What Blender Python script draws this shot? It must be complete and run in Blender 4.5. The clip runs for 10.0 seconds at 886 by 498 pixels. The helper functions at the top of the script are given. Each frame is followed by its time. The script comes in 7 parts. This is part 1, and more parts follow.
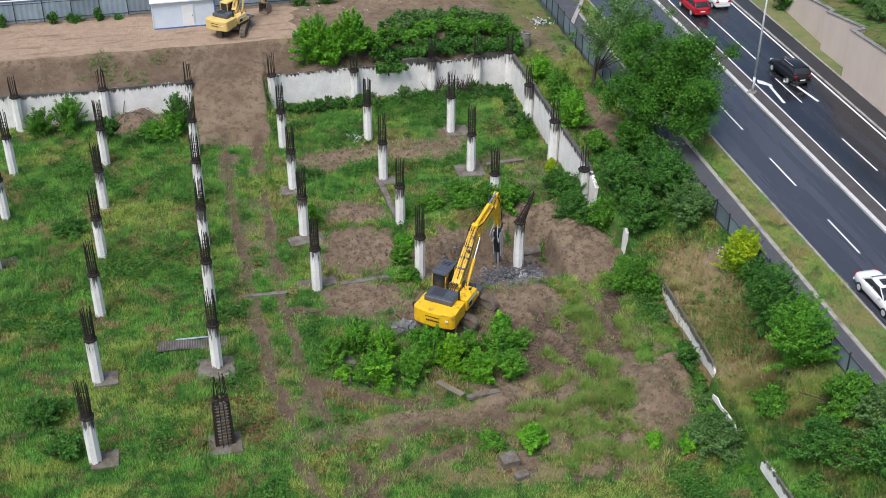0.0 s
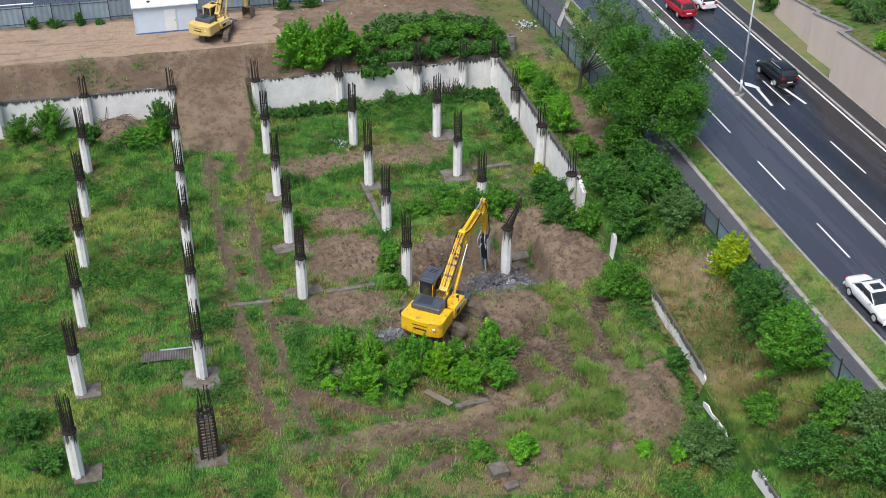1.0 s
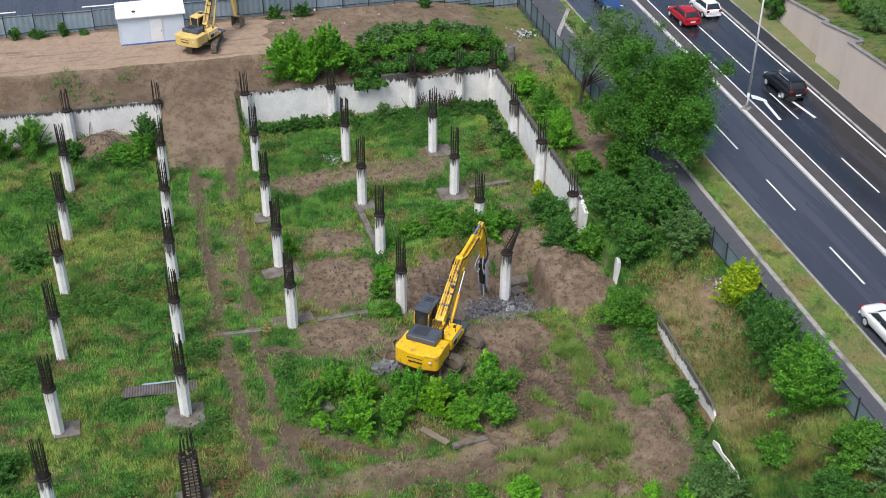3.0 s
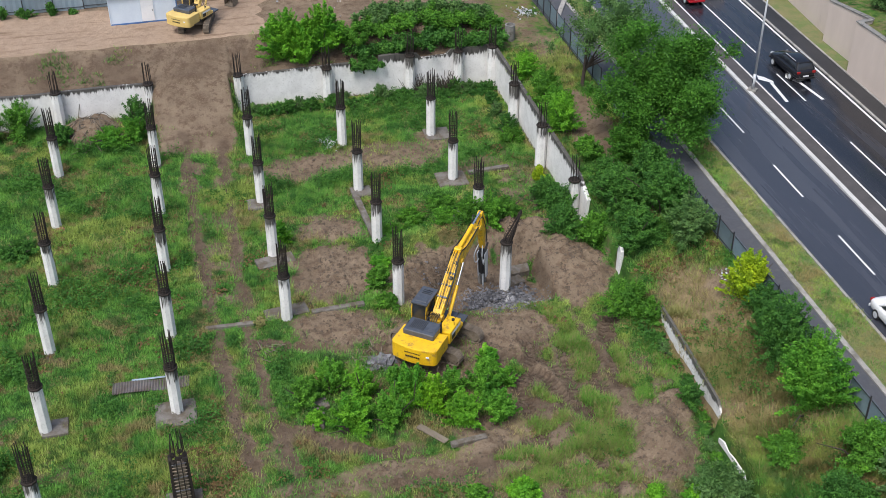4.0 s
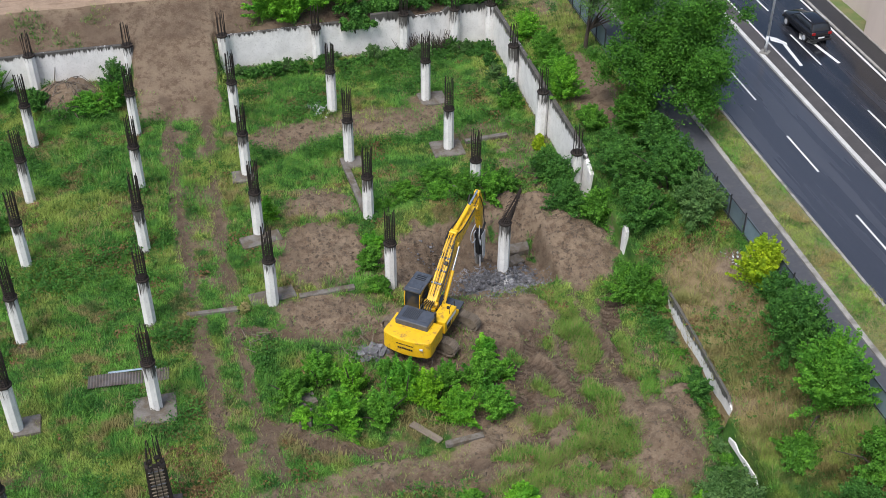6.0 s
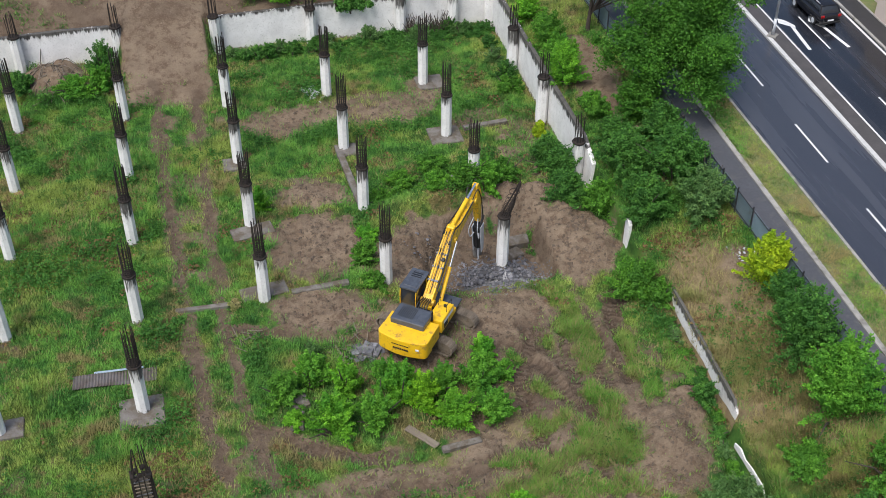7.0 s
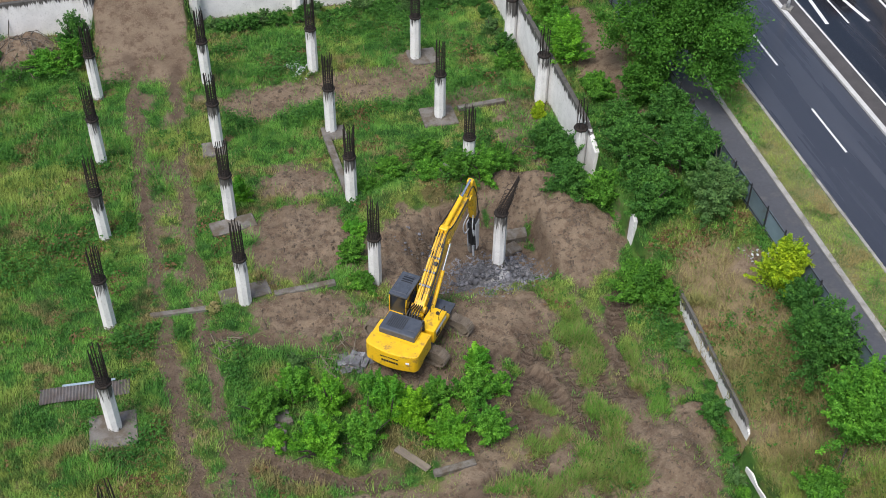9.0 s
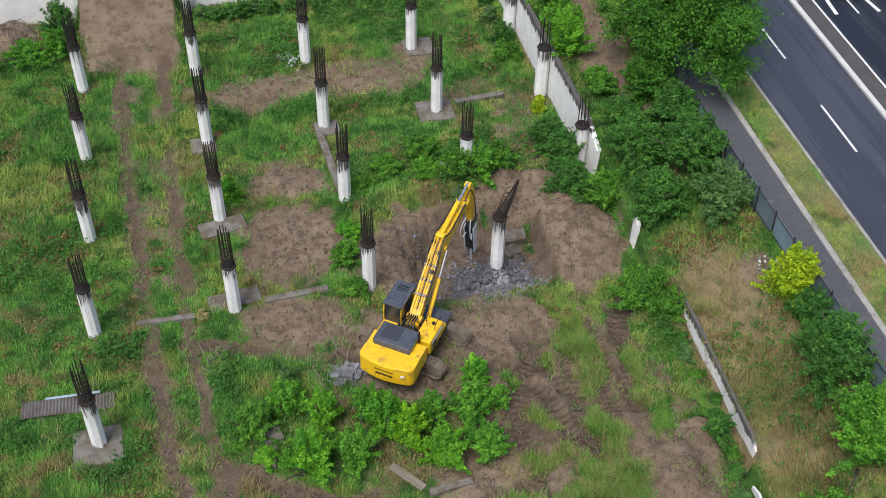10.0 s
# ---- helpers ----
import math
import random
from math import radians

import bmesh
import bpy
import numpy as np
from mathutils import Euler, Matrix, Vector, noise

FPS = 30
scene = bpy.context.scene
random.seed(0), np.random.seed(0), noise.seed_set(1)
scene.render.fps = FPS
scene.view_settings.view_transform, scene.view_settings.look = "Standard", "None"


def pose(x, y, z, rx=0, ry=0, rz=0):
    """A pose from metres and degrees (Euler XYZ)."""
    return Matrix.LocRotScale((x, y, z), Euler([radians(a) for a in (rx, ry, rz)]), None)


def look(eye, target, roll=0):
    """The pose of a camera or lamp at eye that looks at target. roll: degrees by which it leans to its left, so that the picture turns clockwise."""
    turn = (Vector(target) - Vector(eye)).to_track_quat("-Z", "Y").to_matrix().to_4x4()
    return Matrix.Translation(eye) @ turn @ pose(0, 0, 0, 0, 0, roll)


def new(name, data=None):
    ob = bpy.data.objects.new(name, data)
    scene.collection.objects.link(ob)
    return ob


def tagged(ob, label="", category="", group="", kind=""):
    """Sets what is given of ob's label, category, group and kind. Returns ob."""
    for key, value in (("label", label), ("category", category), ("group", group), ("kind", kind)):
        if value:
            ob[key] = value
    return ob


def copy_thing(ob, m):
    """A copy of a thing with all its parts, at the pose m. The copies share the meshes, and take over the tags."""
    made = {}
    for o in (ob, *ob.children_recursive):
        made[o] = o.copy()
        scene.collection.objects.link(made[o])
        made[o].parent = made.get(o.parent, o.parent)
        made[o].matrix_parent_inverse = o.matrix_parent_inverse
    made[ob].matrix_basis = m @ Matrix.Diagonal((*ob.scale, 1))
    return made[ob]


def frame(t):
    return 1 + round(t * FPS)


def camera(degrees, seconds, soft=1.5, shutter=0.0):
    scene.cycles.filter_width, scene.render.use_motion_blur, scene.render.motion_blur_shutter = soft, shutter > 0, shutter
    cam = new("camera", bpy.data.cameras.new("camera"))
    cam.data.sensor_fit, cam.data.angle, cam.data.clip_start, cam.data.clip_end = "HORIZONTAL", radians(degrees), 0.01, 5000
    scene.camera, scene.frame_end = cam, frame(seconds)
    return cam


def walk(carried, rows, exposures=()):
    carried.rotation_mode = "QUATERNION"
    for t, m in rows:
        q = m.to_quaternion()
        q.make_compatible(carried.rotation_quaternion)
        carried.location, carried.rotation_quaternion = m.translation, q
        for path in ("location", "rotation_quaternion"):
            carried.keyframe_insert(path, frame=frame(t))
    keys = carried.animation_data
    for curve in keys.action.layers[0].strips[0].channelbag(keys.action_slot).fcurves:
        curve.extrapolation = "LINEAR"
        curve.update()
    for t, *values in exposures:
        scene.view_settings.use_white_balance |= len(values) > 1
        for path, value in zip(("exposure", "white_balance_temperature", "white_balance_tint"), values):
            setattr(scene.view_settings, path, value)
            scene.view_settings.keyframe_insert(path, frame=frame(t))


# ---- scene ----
cam = camera(41.4, 10.0, 0.82)
# seconds, eye, a point 1.2 m down the view, lean
PATH = [
    (0, (-1.212, -0.359, 45.364), (-0.758, 1.619, 44.083), 0.4),
    (0.5, (-1.127, -0.012, 45.367), (-0.658, 1.962, 44.086), 0.4),
    (1, (-1.027, 0.571, 45.322), (-0.546, 2.543, 44.041), 0.4),
    (1.5, (-0.852, 1.334, 45.277), (-0.367, 3.306, 43.997), 0.4),
    (2, (-0.589, 2.334, 45.300), (-0.103, 4.304, 44.020), 0.3),
    (2.5, (-0.336, 3.362, 45.253), (0.151, 5.333, 43.973), 0.4),
    (4, (0.664, 6.878, 45.131), (1.142, 8.809, 43.789), 0.3),
    (4.5, (0.977, 8.023, 45.119), (1.452, 9.937, 43.751), 0.3),
    (5, (1.322, 9.307, 45.110), (1.795, 11.201, 43.714), 0.4),
    (5.5, (1.661, 10.470, 45.133), (2.130, 12.344, 43.710), 0.4),
    (7, (2.771, 14.419, 45.054), (3.229, 16.231, 43.548), 0.6),
    (7.5, (3.115, 15.678, 45.023), (3.571, 17.471, 43.493), 0.7),
    (8, (3.511, 17.092, 45.029), (3.962, 18.862, 43.471), 0.7),
    (8.5, (3.925, 18.426, 45.060), (4.373, 20.173, 43.476), 0.7),
    (9, (4.326, 19.907, 45.072), (4.771, 21.631, 43.463), 0.9),
    (9.5, (4.651, 21.311, 45.109), (5.096, 23.012, 43.476), 1),
    (10, (5.086, 22.822, 45.126), (5.526, 24.499, 43.466), 1.1),
]
walk(cam, [(t, look(eye, target, lean)) for t, eye, target, lean in PATH])

# ---- world, sun, exposure ----
world = bpy.data.worlds.new("overcast_sky")
scene.world = world
world.use_nodes = True
wn = world.node_tree
sky = wn.nodes.new("ShaderNodeTexSky")
sky.sky_type, sky.sun_disc = "NISHITA", False
sky.sun_elevation, sky.sun_rotation = radians(60), radians(222)
sky.air_density, sky.dust_density, sky.ozone_density = 1.0, 4.0, 1.5
grey = wn.nodes.new("ShaderNodeHueSaturation")
grey.inputs["Saturation"].default_value = 1.05
wn.links.new(sky.outputs[0], grey.inputs["Color"])
wn.links.new(grey.outputs[0], wn.nodes["Background"].inputs["Color"])
wn.nodes["Background"].inputs["Strength"].default_value = 0.115
sun_data = bpy.data.lights.new("sun", "SUN")
sun_data.energy, sun_data.angle, sun_data.color = 1.65, radians(25), (0.955, 0.975, 1.0)
sun = new("sun", sun_data)
sun.matrix_world = look((0, 0, 120), (46, 50, 0))
scene.view_settings.exposure = 0.67

# ---- materials ----
def material(name):
    m = bpy.data.materials.new(name)
    m.use_nodes = True
    return m, m.node_tree, m.node_tree.nodes["Principled BSDF"]


def coords(nt, stretch=(1, 1, 1), world_space=False):
    """Object or world coordinates in metres, shifted by each object's random number."""
    mp = nt.nodes.new("ShaderNodeMapping")
    mp.inputs["Scale"].default_value = stretch
    if world_space:
        geo = nt.nodes.new("ShaderNodeNewGeometry")
        nt.links.new(geo.outputs["Position"], mp.inputs["Vector"])
        return mp.outputs[0]
    tc = nt.nodes.new("ShaderNodeTexCoord")
    info = nt.nodes.new("ShaderNodeObjectInfo")
    mul = nt.nodes.new("ShaderNodeMath")
    mul.operation = "MULTIPLY"
    mul.inputs[1].default_value = 37.0
    add = nt.nodes.new("ShaderNodeVectorMath")
    nt.links.new(info.outputs["Random"], mul.inputs[0])
    nt.links.new(tc.outputs["Object"], add.inputs[0])
    nt.links.new(mul.outputs[0], add.inputs[1])
    nt.links.new(add.outputs[0], mp.inputs["Vector"])
    return mp.outputs[0]


def noisy(nt, vec, scale, detail=4.0, rough=0.6):
    n = nt.nodes.new("ShaderNodeTexNoise")
    n.inputs["Scale"].default_value, n.inputs["Detail"].default_value, n.inputs["Roughness"].default_value = scale, detail, rough
    nt.links.new(vec, n.inputs["Vector"])
    return n.outputs[0]


def ramp(nt, fac, lo, hi, a=0.0, b=1.0):
    r = nt.nodes.new("ShaderNodeMapRange")
    r.interpolation_type = "SMOOTHSTEP"
    for key, v in (("From Min", lo), ("From Max", hi), ("To Min", a), ("To Max", b)):
        r.inputs[key].default_value = v
    nt.links.new(fac, r.inputs["Value"])
    return r.outputs[0]


def sock(nt, s, v):
    if isinstance(v, (int, float)):
        s.default_value = v
    elif isinstance(v, tuple):
        s.default_value = (*v, 1.0) if len(v) == 3 else v
    else:
        nt.links.new(v, s)


def mixed(nt, fac, a, b, blend="MIX"):
    m = nt.nodes.new("ShaderNodeMix")
    m.data_type, m.blend_type = "RGBA", blend
    for s, v in ((m.inputs[0], fac), (m.inputs[6], a), (m.inputs[7], b)):
        sock(nt, s, v)
    return m.outputs[2]


def maths(nt, op, a, b=0.0):
    m = nt.nodes.new("ShaderNodeMath")
    m.operation = op
    sock(nt, m.inputs[0], a)
    sock(nt, m.inputs[1], b)
    return m.outputs[0]


def attribute(nt, name):
    a = nt.nodes.new("ShaderNodeAttribute")
    a.attribute_name = name
    return a.outputs["Fac"]


def bumped(nt, bsdf, height, strength, dist):
    b = nt.nodes.new("ShaderNodeBump")
    b.inputs["Strength"].default_value, b.inputs["Distance"].default_value = strength, dist
    nt.links.new(height, b.inputs["Height"])
    nt.links.new(b.outputs[0], bsdf.inputs["Normal"])


def surface(name, a, b, scale=2.0, rough=0.8, metal=0.0, bump=0.3, dist=0.02, dirt=None, dirt_scale=0.6, dirt_lo=0.5, dirt_hi=0.7,
            stretch=(1, 1, 1), world_space=False, rough_to=None, each=0.0, grain=0.35):
    """A two-scale surface: two tones, fine grain, and stains of a third tone."""
    m, nt, bsdf = material(name)
    vec = coords(nt, stretch, world_space)
    big, fine = noisy(nt, vec, scale), noisy(nt, vec, scale * 9, 6)
    col = mixed(nt, ramp(nt, big, 0.3, 0.7), a, b)
    col = mixed(nt, ramp(nt, fine, 0.25, 0.75, 0.0, grain), col, tuple(v * 0.55 for v in b))
    stain = ramp(nt, noisy(nt, vec, dirt_scale, 5, 0.7), dirt_lo, dirt_hi)
    if dirt:
        col = mixed(nt, stain, col, dirt)
    if each:
        info = nt.nodes.new("ShaderNodeObjectInfo")
        hs = nt.nodes.new("ShaderNodeHueSaturation")
        nt.links.new(ramp(nt, info.outputs["Random"], 0, 1, 1 - each, 1 + each), hs.inputs["Value"])
        nt.links.new(col, hs.inputs["Color"])
        col = hs.outputs[0]
    nt.links.new(col, bsdf.inputs["Base Color"])
    if rough_to is None:
        sock(nt, bsdf.inputs["Roughness"], rough)
    else:
        sock(nt, bsdf.inputs["Roughness"], ramp(nt, big, 0.35, 0.65, rough, rough_to))
    bsdf.inputs["Metallic"].default_value = metal
    if bump:
        bumped(nt, bsdf, fine, bump, dist)
    return m


def leafy(name, a, b, c, glow=0.3, mottle=1.0):
    """Leaves: tones by leaf, by clump and by place, darkened in patches as painted shade, a little light through them.
    """
    m, nt, bsdf = material(name)
    geo = nt.nodes.new("ShaderNodeNewGeometry")
    vec = coords(nt, world_space=True)
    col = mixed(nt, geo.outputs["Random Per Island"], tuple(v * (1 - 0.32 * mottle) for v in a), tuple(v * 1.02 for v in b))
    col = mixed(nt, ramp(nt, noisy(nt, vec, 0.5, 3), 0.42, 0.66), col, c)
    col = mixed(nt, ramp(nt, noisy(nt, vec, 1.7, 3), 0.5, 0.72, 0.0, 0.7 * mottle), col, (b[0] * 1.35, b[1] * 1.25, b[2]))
    # random dark patches vary the green and add shade within the foliage
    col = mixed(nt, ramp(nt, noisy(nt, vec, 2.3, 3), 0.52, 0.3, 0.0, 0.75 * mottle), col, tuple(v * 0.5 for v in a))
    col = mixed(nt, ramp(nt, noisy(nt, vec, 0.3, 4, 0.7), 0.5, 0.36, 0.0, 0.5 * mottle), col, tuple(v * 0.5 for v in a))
    nt.links.new(col, bsdf.inputs["Base Color"])
    bsdf.inputs["Roughness"].default_value = 0.5
    bsdf.inputs["Specular IOR Level"].default_value = 0.12
    tr = nt.nodes.new("ShaderNodeBsdfTranslucent")
    nt.links.new(col, tr.inputs["Color"])
    mix = nt.nodes.new("ShaderNodeMixShader")
    mix.inputs[0].default_value = glow
    nt.links.new(bsdf.outputs[0], mix.inputs[1])
    nt.links.new(tr.outputs[0], mix.inputs[2])
    nt.links.new(mix.outputs[0], nt.nodes["Material Output"].inputs["Surface"])
    return m


def meadow(nt, vec, k=1.0):
    """Colours of the meadow: fresh and dark green, yellowed and browned patches of several metres."""
    def c(*v):
        return tuple(q * k for q in v)
    col = mixed(nt, ramp(nt, noisy(nt, vec, 0.42, 5, 0.65), 0.42, 0.58), c(0.078, 0.212, 0.044), c(0.150, 0.330, 0.064))
    col = mixed(nt, ramp(nt, noisy(nt, vec, 1.5, 4, 0.6), 0.46, 0.62, 0.0, 0.6), col, c(0.180, 0.335, 0.062))
    col = mixed(nt, ramp(nt, noisy(nt, vec, 0.17, 4, 0.6), 0.49, 0.60, 0.0, 0.75), col, c(0.320, 0.370, 0.095))
    vec2 = nt.nodes.new("ShaderNodeVectorMath")
    vec2.inputs[1].default_value = (51.0, 17.0, 0.0)
    nt.links.new(vec, vec2.inputs[0])
    col = mixed(nt, ramp(nt, noisy(nt, vec2.outputs[0], 0.30, 5, 0.7), 0.525, 0.61, 0.0, 0.75), col, c(0.290, 0.200, 0.110))
    return mixed(nt, ramp(nt, noisy(nt, vec2.outputs[0], 0.8, 4, 0.65), 0.51, 0.61, 0.0, 0.7), col, c(0.042, 0.125, 0.032))


def make_grass(name, spread=0.16):
    """Blades of grass in the meadow's colours, each a little lighter or darker."""
    m, nt, bsdf = material(name)
    geo = nt.nodes.new("ShaderNodeNewGeometry")
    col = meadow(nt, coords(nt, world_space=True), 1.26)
    hs = nt.nodes.new("ShaderNodeHueSaturation")
    nt.links.new(ramp(nt, geo.outputs["Random Per Island"], 0, 1, 1 - spread, 1 + spread), hs.inputs["Value"])
    nt.links.new(col, hs.inputs["Color"])
    nt.links.new(hs.outputs[0], bsdf.inputs["Base Color"])
    bsdf.inputs["Roughness"].default_value = 0.55
    bsdf.inputs["Specular IOR Level"].default_value = 0.12
    tr = nt.nodes.new("ShaderNodeBsdfTranslucent")
    nt.links.new(hs.outputs[0], tr.inputs["Color"])
    mix = nt.nodes.new("ShaderNodeMixShader")
    mix.inputs[0].default_value = 0.35
    nt.links.new(bsdf.outputs[0], mix.inputs[1])
    nt.links.new(tr.outputs[0], mix.inputs[2])
    nt.links.new(mix.outputs[0], nt.nodes["Material Output"].inputs["Surface"])
    return m


def make_ground():
    m, nt, bsdf = material("site_ground")
    vec = coords(nt, world_space=True)
    soil, dry, clay, ash = attribute(nt, "soil"), attribute(nt, "dry"), attribute(nt, "clay"), attribute(nt, "ash")
    n1, n2, n3 = noisy(nt, vec, 0.35, 6, 0.65), noisy(nt, vec, 1.7, 8, 0.75), noisy(nt, vec, 12, 6, 0.75)
    # meadow colours darkened, so that the gaps between blades look shaded
    shaded_turf = meadow(nt, vec, 0.55)
    shaded_turf = mixed(nt, ramp(nt, n3, 0.35, 0.7, 0, 0.35), shaded_turf, (0.03, 0.06, 0.018))
    straw = mixed(nt, ramp(nt, n2, 0.3, 0.7), (0.29, 0.225, 0.125), (0.19, 0.145, 0.085))
    earth = mixed(nt, ramp(nt, n1, 0.35, 0.65), (0.178, 0.132, 0.091), (0.262, 0.200, 0.140))
    earth = mixed(nt, ramp(nt, n2, 0.46, 0.62, 0.0, 0.8), earth, (0.125, 0.085, 0.058))
    earth = mixed(nt, ramp(nt, n3, 0.52, 0.72, 0, 0.7), earth, (0.36, 0.285, 0.21))
    earth = mixed(nt, ramp(nt, n3, 0.46, 0.28, 0, 0.45), earth, (0.08, 0.056, 0.041))
    # wet darkens damp soil, and holds the dug hole's shade as colour too
    earth = mixed(nt, maths(nt, "MULTIPLY", attribute(nt, "wet"), 0.6), earth, (0.082, 0.058, 0.043))
    bars = maths(nt, "MULTIPLY", maths(nt, "SINE", maths(nt, "ADD", maths(nt, "MULTIPLY", attribute(nt, "along"), 17.0), maths(nt, "MULTIPLY", n1, 6.0))), attribute(nt, "tread"))
    earth = mixed(nt, ramp(nt, bars, 0.1, 0.9, 0.0, 0.55), earth, (0.070, 0.048, 0.036))
    tan = mixed(nt, ramp(nt, n2, 0.35, 0.7), (0.42, 0.31, 0.225), (0.31, 0.225, 0.16))
    tan = mixed(nt, ramp(nt, noisy(nt, coords(nt, (0.15, 1.2, 1), True), 1.2, 5), 0.5, 0.75), tan, (0.22, 0.15, 0.10))
    wob = maths(nt, "ADD", maths(nt, "MULTIPLY", maths(nt, "SUBTRACT", n2, 0.5), 1.5), maths(nt, "MULTIPLY", maths(nt, "SUBTRACT", n1, 0.5), 0.5))
    col = mixed(nt, ramp(nt, maths(nt, "ADD", dry, wob), 0.3, 0.7), shaded_turf, straw)
    col = mixed(nt, ramp(nt, maths(nt, "ADD", soil, wob), 0.3, 0.66), col, earth)
    col = mixed(nt, ramp(nt, maths(nt, "ADD", clay, maths(nt, "MULTIPLY", wob, 0.5)), 0.45, 0.55), col, tan)
    dust = mixed(nt, ramp(nt, n3, 0.35, 0.7), (0.20, 0.20, 0.208), (0.075, 0.073, 0.075))
    col = mixed(nt, ramp(nt, maths(nt, "ADD", ash, wob), 0.45, 0.62), col, dust)
    lime = ramp(nt, maths(nt, "ADD", attribute(nt, "lime"), maths(nt, "MULTIPLY", wob, 0.7)), 0.4, 0.9, 0.0, 0.85)
    col = mixed(nt, lime, col, (0.48, 0.48, 0.49))
    nt.links.new(col, bsdf.inputs["Base Color"])
    bsdf.inputs["Roughness"].default_value = 0.95
    bsdf.inputs["Specular IOR Level"].default_value = 0.06
    bumped(nt, bsdf, maths(nt, "ADD", maths(nt, "ADD", n2, maths(nt, "MULTIPLY", n3, 0.4)), maths(nt, "MULTIPLY", bars, 0.12)), 1.0, 0.2)
    return m


def make_limed(name, scale, lo, hi, top, grime=0.45):
    """Lime-washed concrete with black runs of water from the top."""
    m, nt, bsdf = material(name)
    vec, drip = coords(nt), coords(nt, (1, 1, 0.07))
    tc = nt.nodes.new("ShaderNodeTexCoord")
    sep = nt.nodes.new("ShaderNodeSeparateXYZ")
    nt.links.new(tc.outputs["Object"], sep.inputs[0])
    base = mixed(nt, ramp(nt, noisy(nt, vec, 1.1, 6), 0.35, 0.7), (0.77, 0.76, 0.74), (0.66, 0.65, 0.63))
    base = mixed(nt, ramp(nt, noisy(nt, vec, 9, 5), 0.5, 0.8, 0, 0.5), base, (0.33, 0.32, 0.29))
    run = noisy(nt, drip, scale, 4, 0.65)
    patch = noisy(nt, vec, 0.7, 2)
    info = nt.nodes.new("ShaderNodeObjectInfo")
    high = maths(nt, "ADD", ramp(nt, sep.outputs["Z"], lo, hi, -0.34, top), ramp(nt, info.outputs["Random"], 0, 1, -0.16, 0.07))
    black = ramp(nt, maths(nt, "ADD", maths(nt, "ADD", run, maths(nt, "MULTIPLY", maths(nt, "SUBTRACT", patch, 0.5), 0.5)), high), 0.58, 0.74)
    col = mixed(nt, black, base, (0.035, 0.032, 0.029))
    grey = ramp(nt, maths(nt, "ADD", noisy(nt, drip, scale * 0.6, 5, 0.7), maths(nt, "MULTIPLY", high, 0.5)), 0.45, 0.7, 0, grime)
    col = mixed(nt, grey, col, (0.20, 0.19, 0.17))
    foot = ramp(nt, maths(nt, "ADD", noisy(nt, vec, 5, 4), ramp(nt, sep.outputs["Z"], 0.0, 0.6, 0.2, -0.3)), 0.55, 0.7)
    col = mixed(nt, foot, col, (0.17, 0.15, 0.115))
    nt.links.new(col, bsdf.inputs["Base Color"])
    bsdf.inputs["Roughness"].default_value = 0.85
    bumped(nt, bsdf, noisy(nt, vec, 12, 6), 0.4, 0.02)
    return m


def make_wet_road(name, a, b, r0, r1):
    m, nt, bsdf = material(name)
    vec, lane = coords(nt, world_space=True), coords(nt, (1.0, 0.05, 1), True)
    wet = noisy(nt, lane, 0.9, 4)
    fine = noisy(nt, vec, 22, 5)
    col = mixed(nt, ramp(nt, wet, 0.4, 0.65), a, b)
    col = mixed(nt, ramp(nt, fine, 0.5, 0.8, 0, 0.5), col, (0.085, 0.085, 0.09))
    nt.links.new(col, bsdf.inputs["Base Color"])
    sock(nt, bsdf.inputs["Roughness"], ramp(nt, wet, 0.35, 0.7, r0, r1))
    bumped(nt, bsdf, fine, 0.12, 0.004)
    return m


GROUND, ROAD = make_ground(), make_wet_road("damp_asphalt", (0.040, 0.044, 0.056), (0.058, 0.063, 0.078), 0.20, 0.42)
ROAD_WET = make_wet_road("wet_asphalt", (0.013, 0.014, 0.018), (0.026, 0.028, 0.035), 0.14, 0.36)
LIMED = make_limed("limed_column", 9.0, 1.1, 3.36, 0.26, 0.35)
WALLWASH = make_limed("limed_wall", 5.0, 2.0, 3.5, 0.44, 0.3)
LOWWASH = make_limed("limed_low_wall", 4.5, 0.55, 1.45, 0.42, 0.4)
CONCRETE = surface("grey_concrete", (0.27, 0.26, 0.24), (0.19, 0.185, 0.17), 1.5, 0.9, dirt=(0.09, 0.085, 0.07), dirt_scale=1.2)
RUBBLE = surface("broken_concrete", (0.215, 0.215, 0.23), (0.085, 0.085, 0.092), 1.2, 0.92, bump=0.6, dist=0.05, dirt=(0.07, 0.065, 0.06), each=0.35)
STEEL = surface("rusty_rebar", (0.020, 0.018, 0.017), (0.042, 0.030, 0.023), 6, 0.8, 0.3, 0.2)
FOOTING = surface("dirty_footing", (0.20, 0.185, 0.165), (0.14, 0.125, 0.11), 1.2, 0.92, dirt=(0.10, 0.08, 0.055), dirt_scale=1.4, dirt_lo=0.42, dirt_hi=0.62)
MESHY = surface("grey_blue_panel", (0.17, 0.23, 0.27), (0.13, 0.18, 0.21), 0.7, 0.55, 0.2, 0.1, dirt=(0.12, 0.12, 0.11), dirt_lo=0.55, dirt_hi=0.8, each=0.25, grain=0.08)
KERB = surface("kerb_stone", (0.40, 0.38, 0.35), (0.28, 0.27, 0.25), 1.5, 0.85, dirt=(0.16, 0.15, 0.13), world_space=True)
KERB_PALE = surface("pale_kerb_stone", (0.62, 0.61, 0.59), (0.50, 0.49, 0.47), 1.5, 0.8, dirt=(0.26, 0.25, 0.23), dirt_lo=0.58, dirt_hi=0.78, world_space=True)
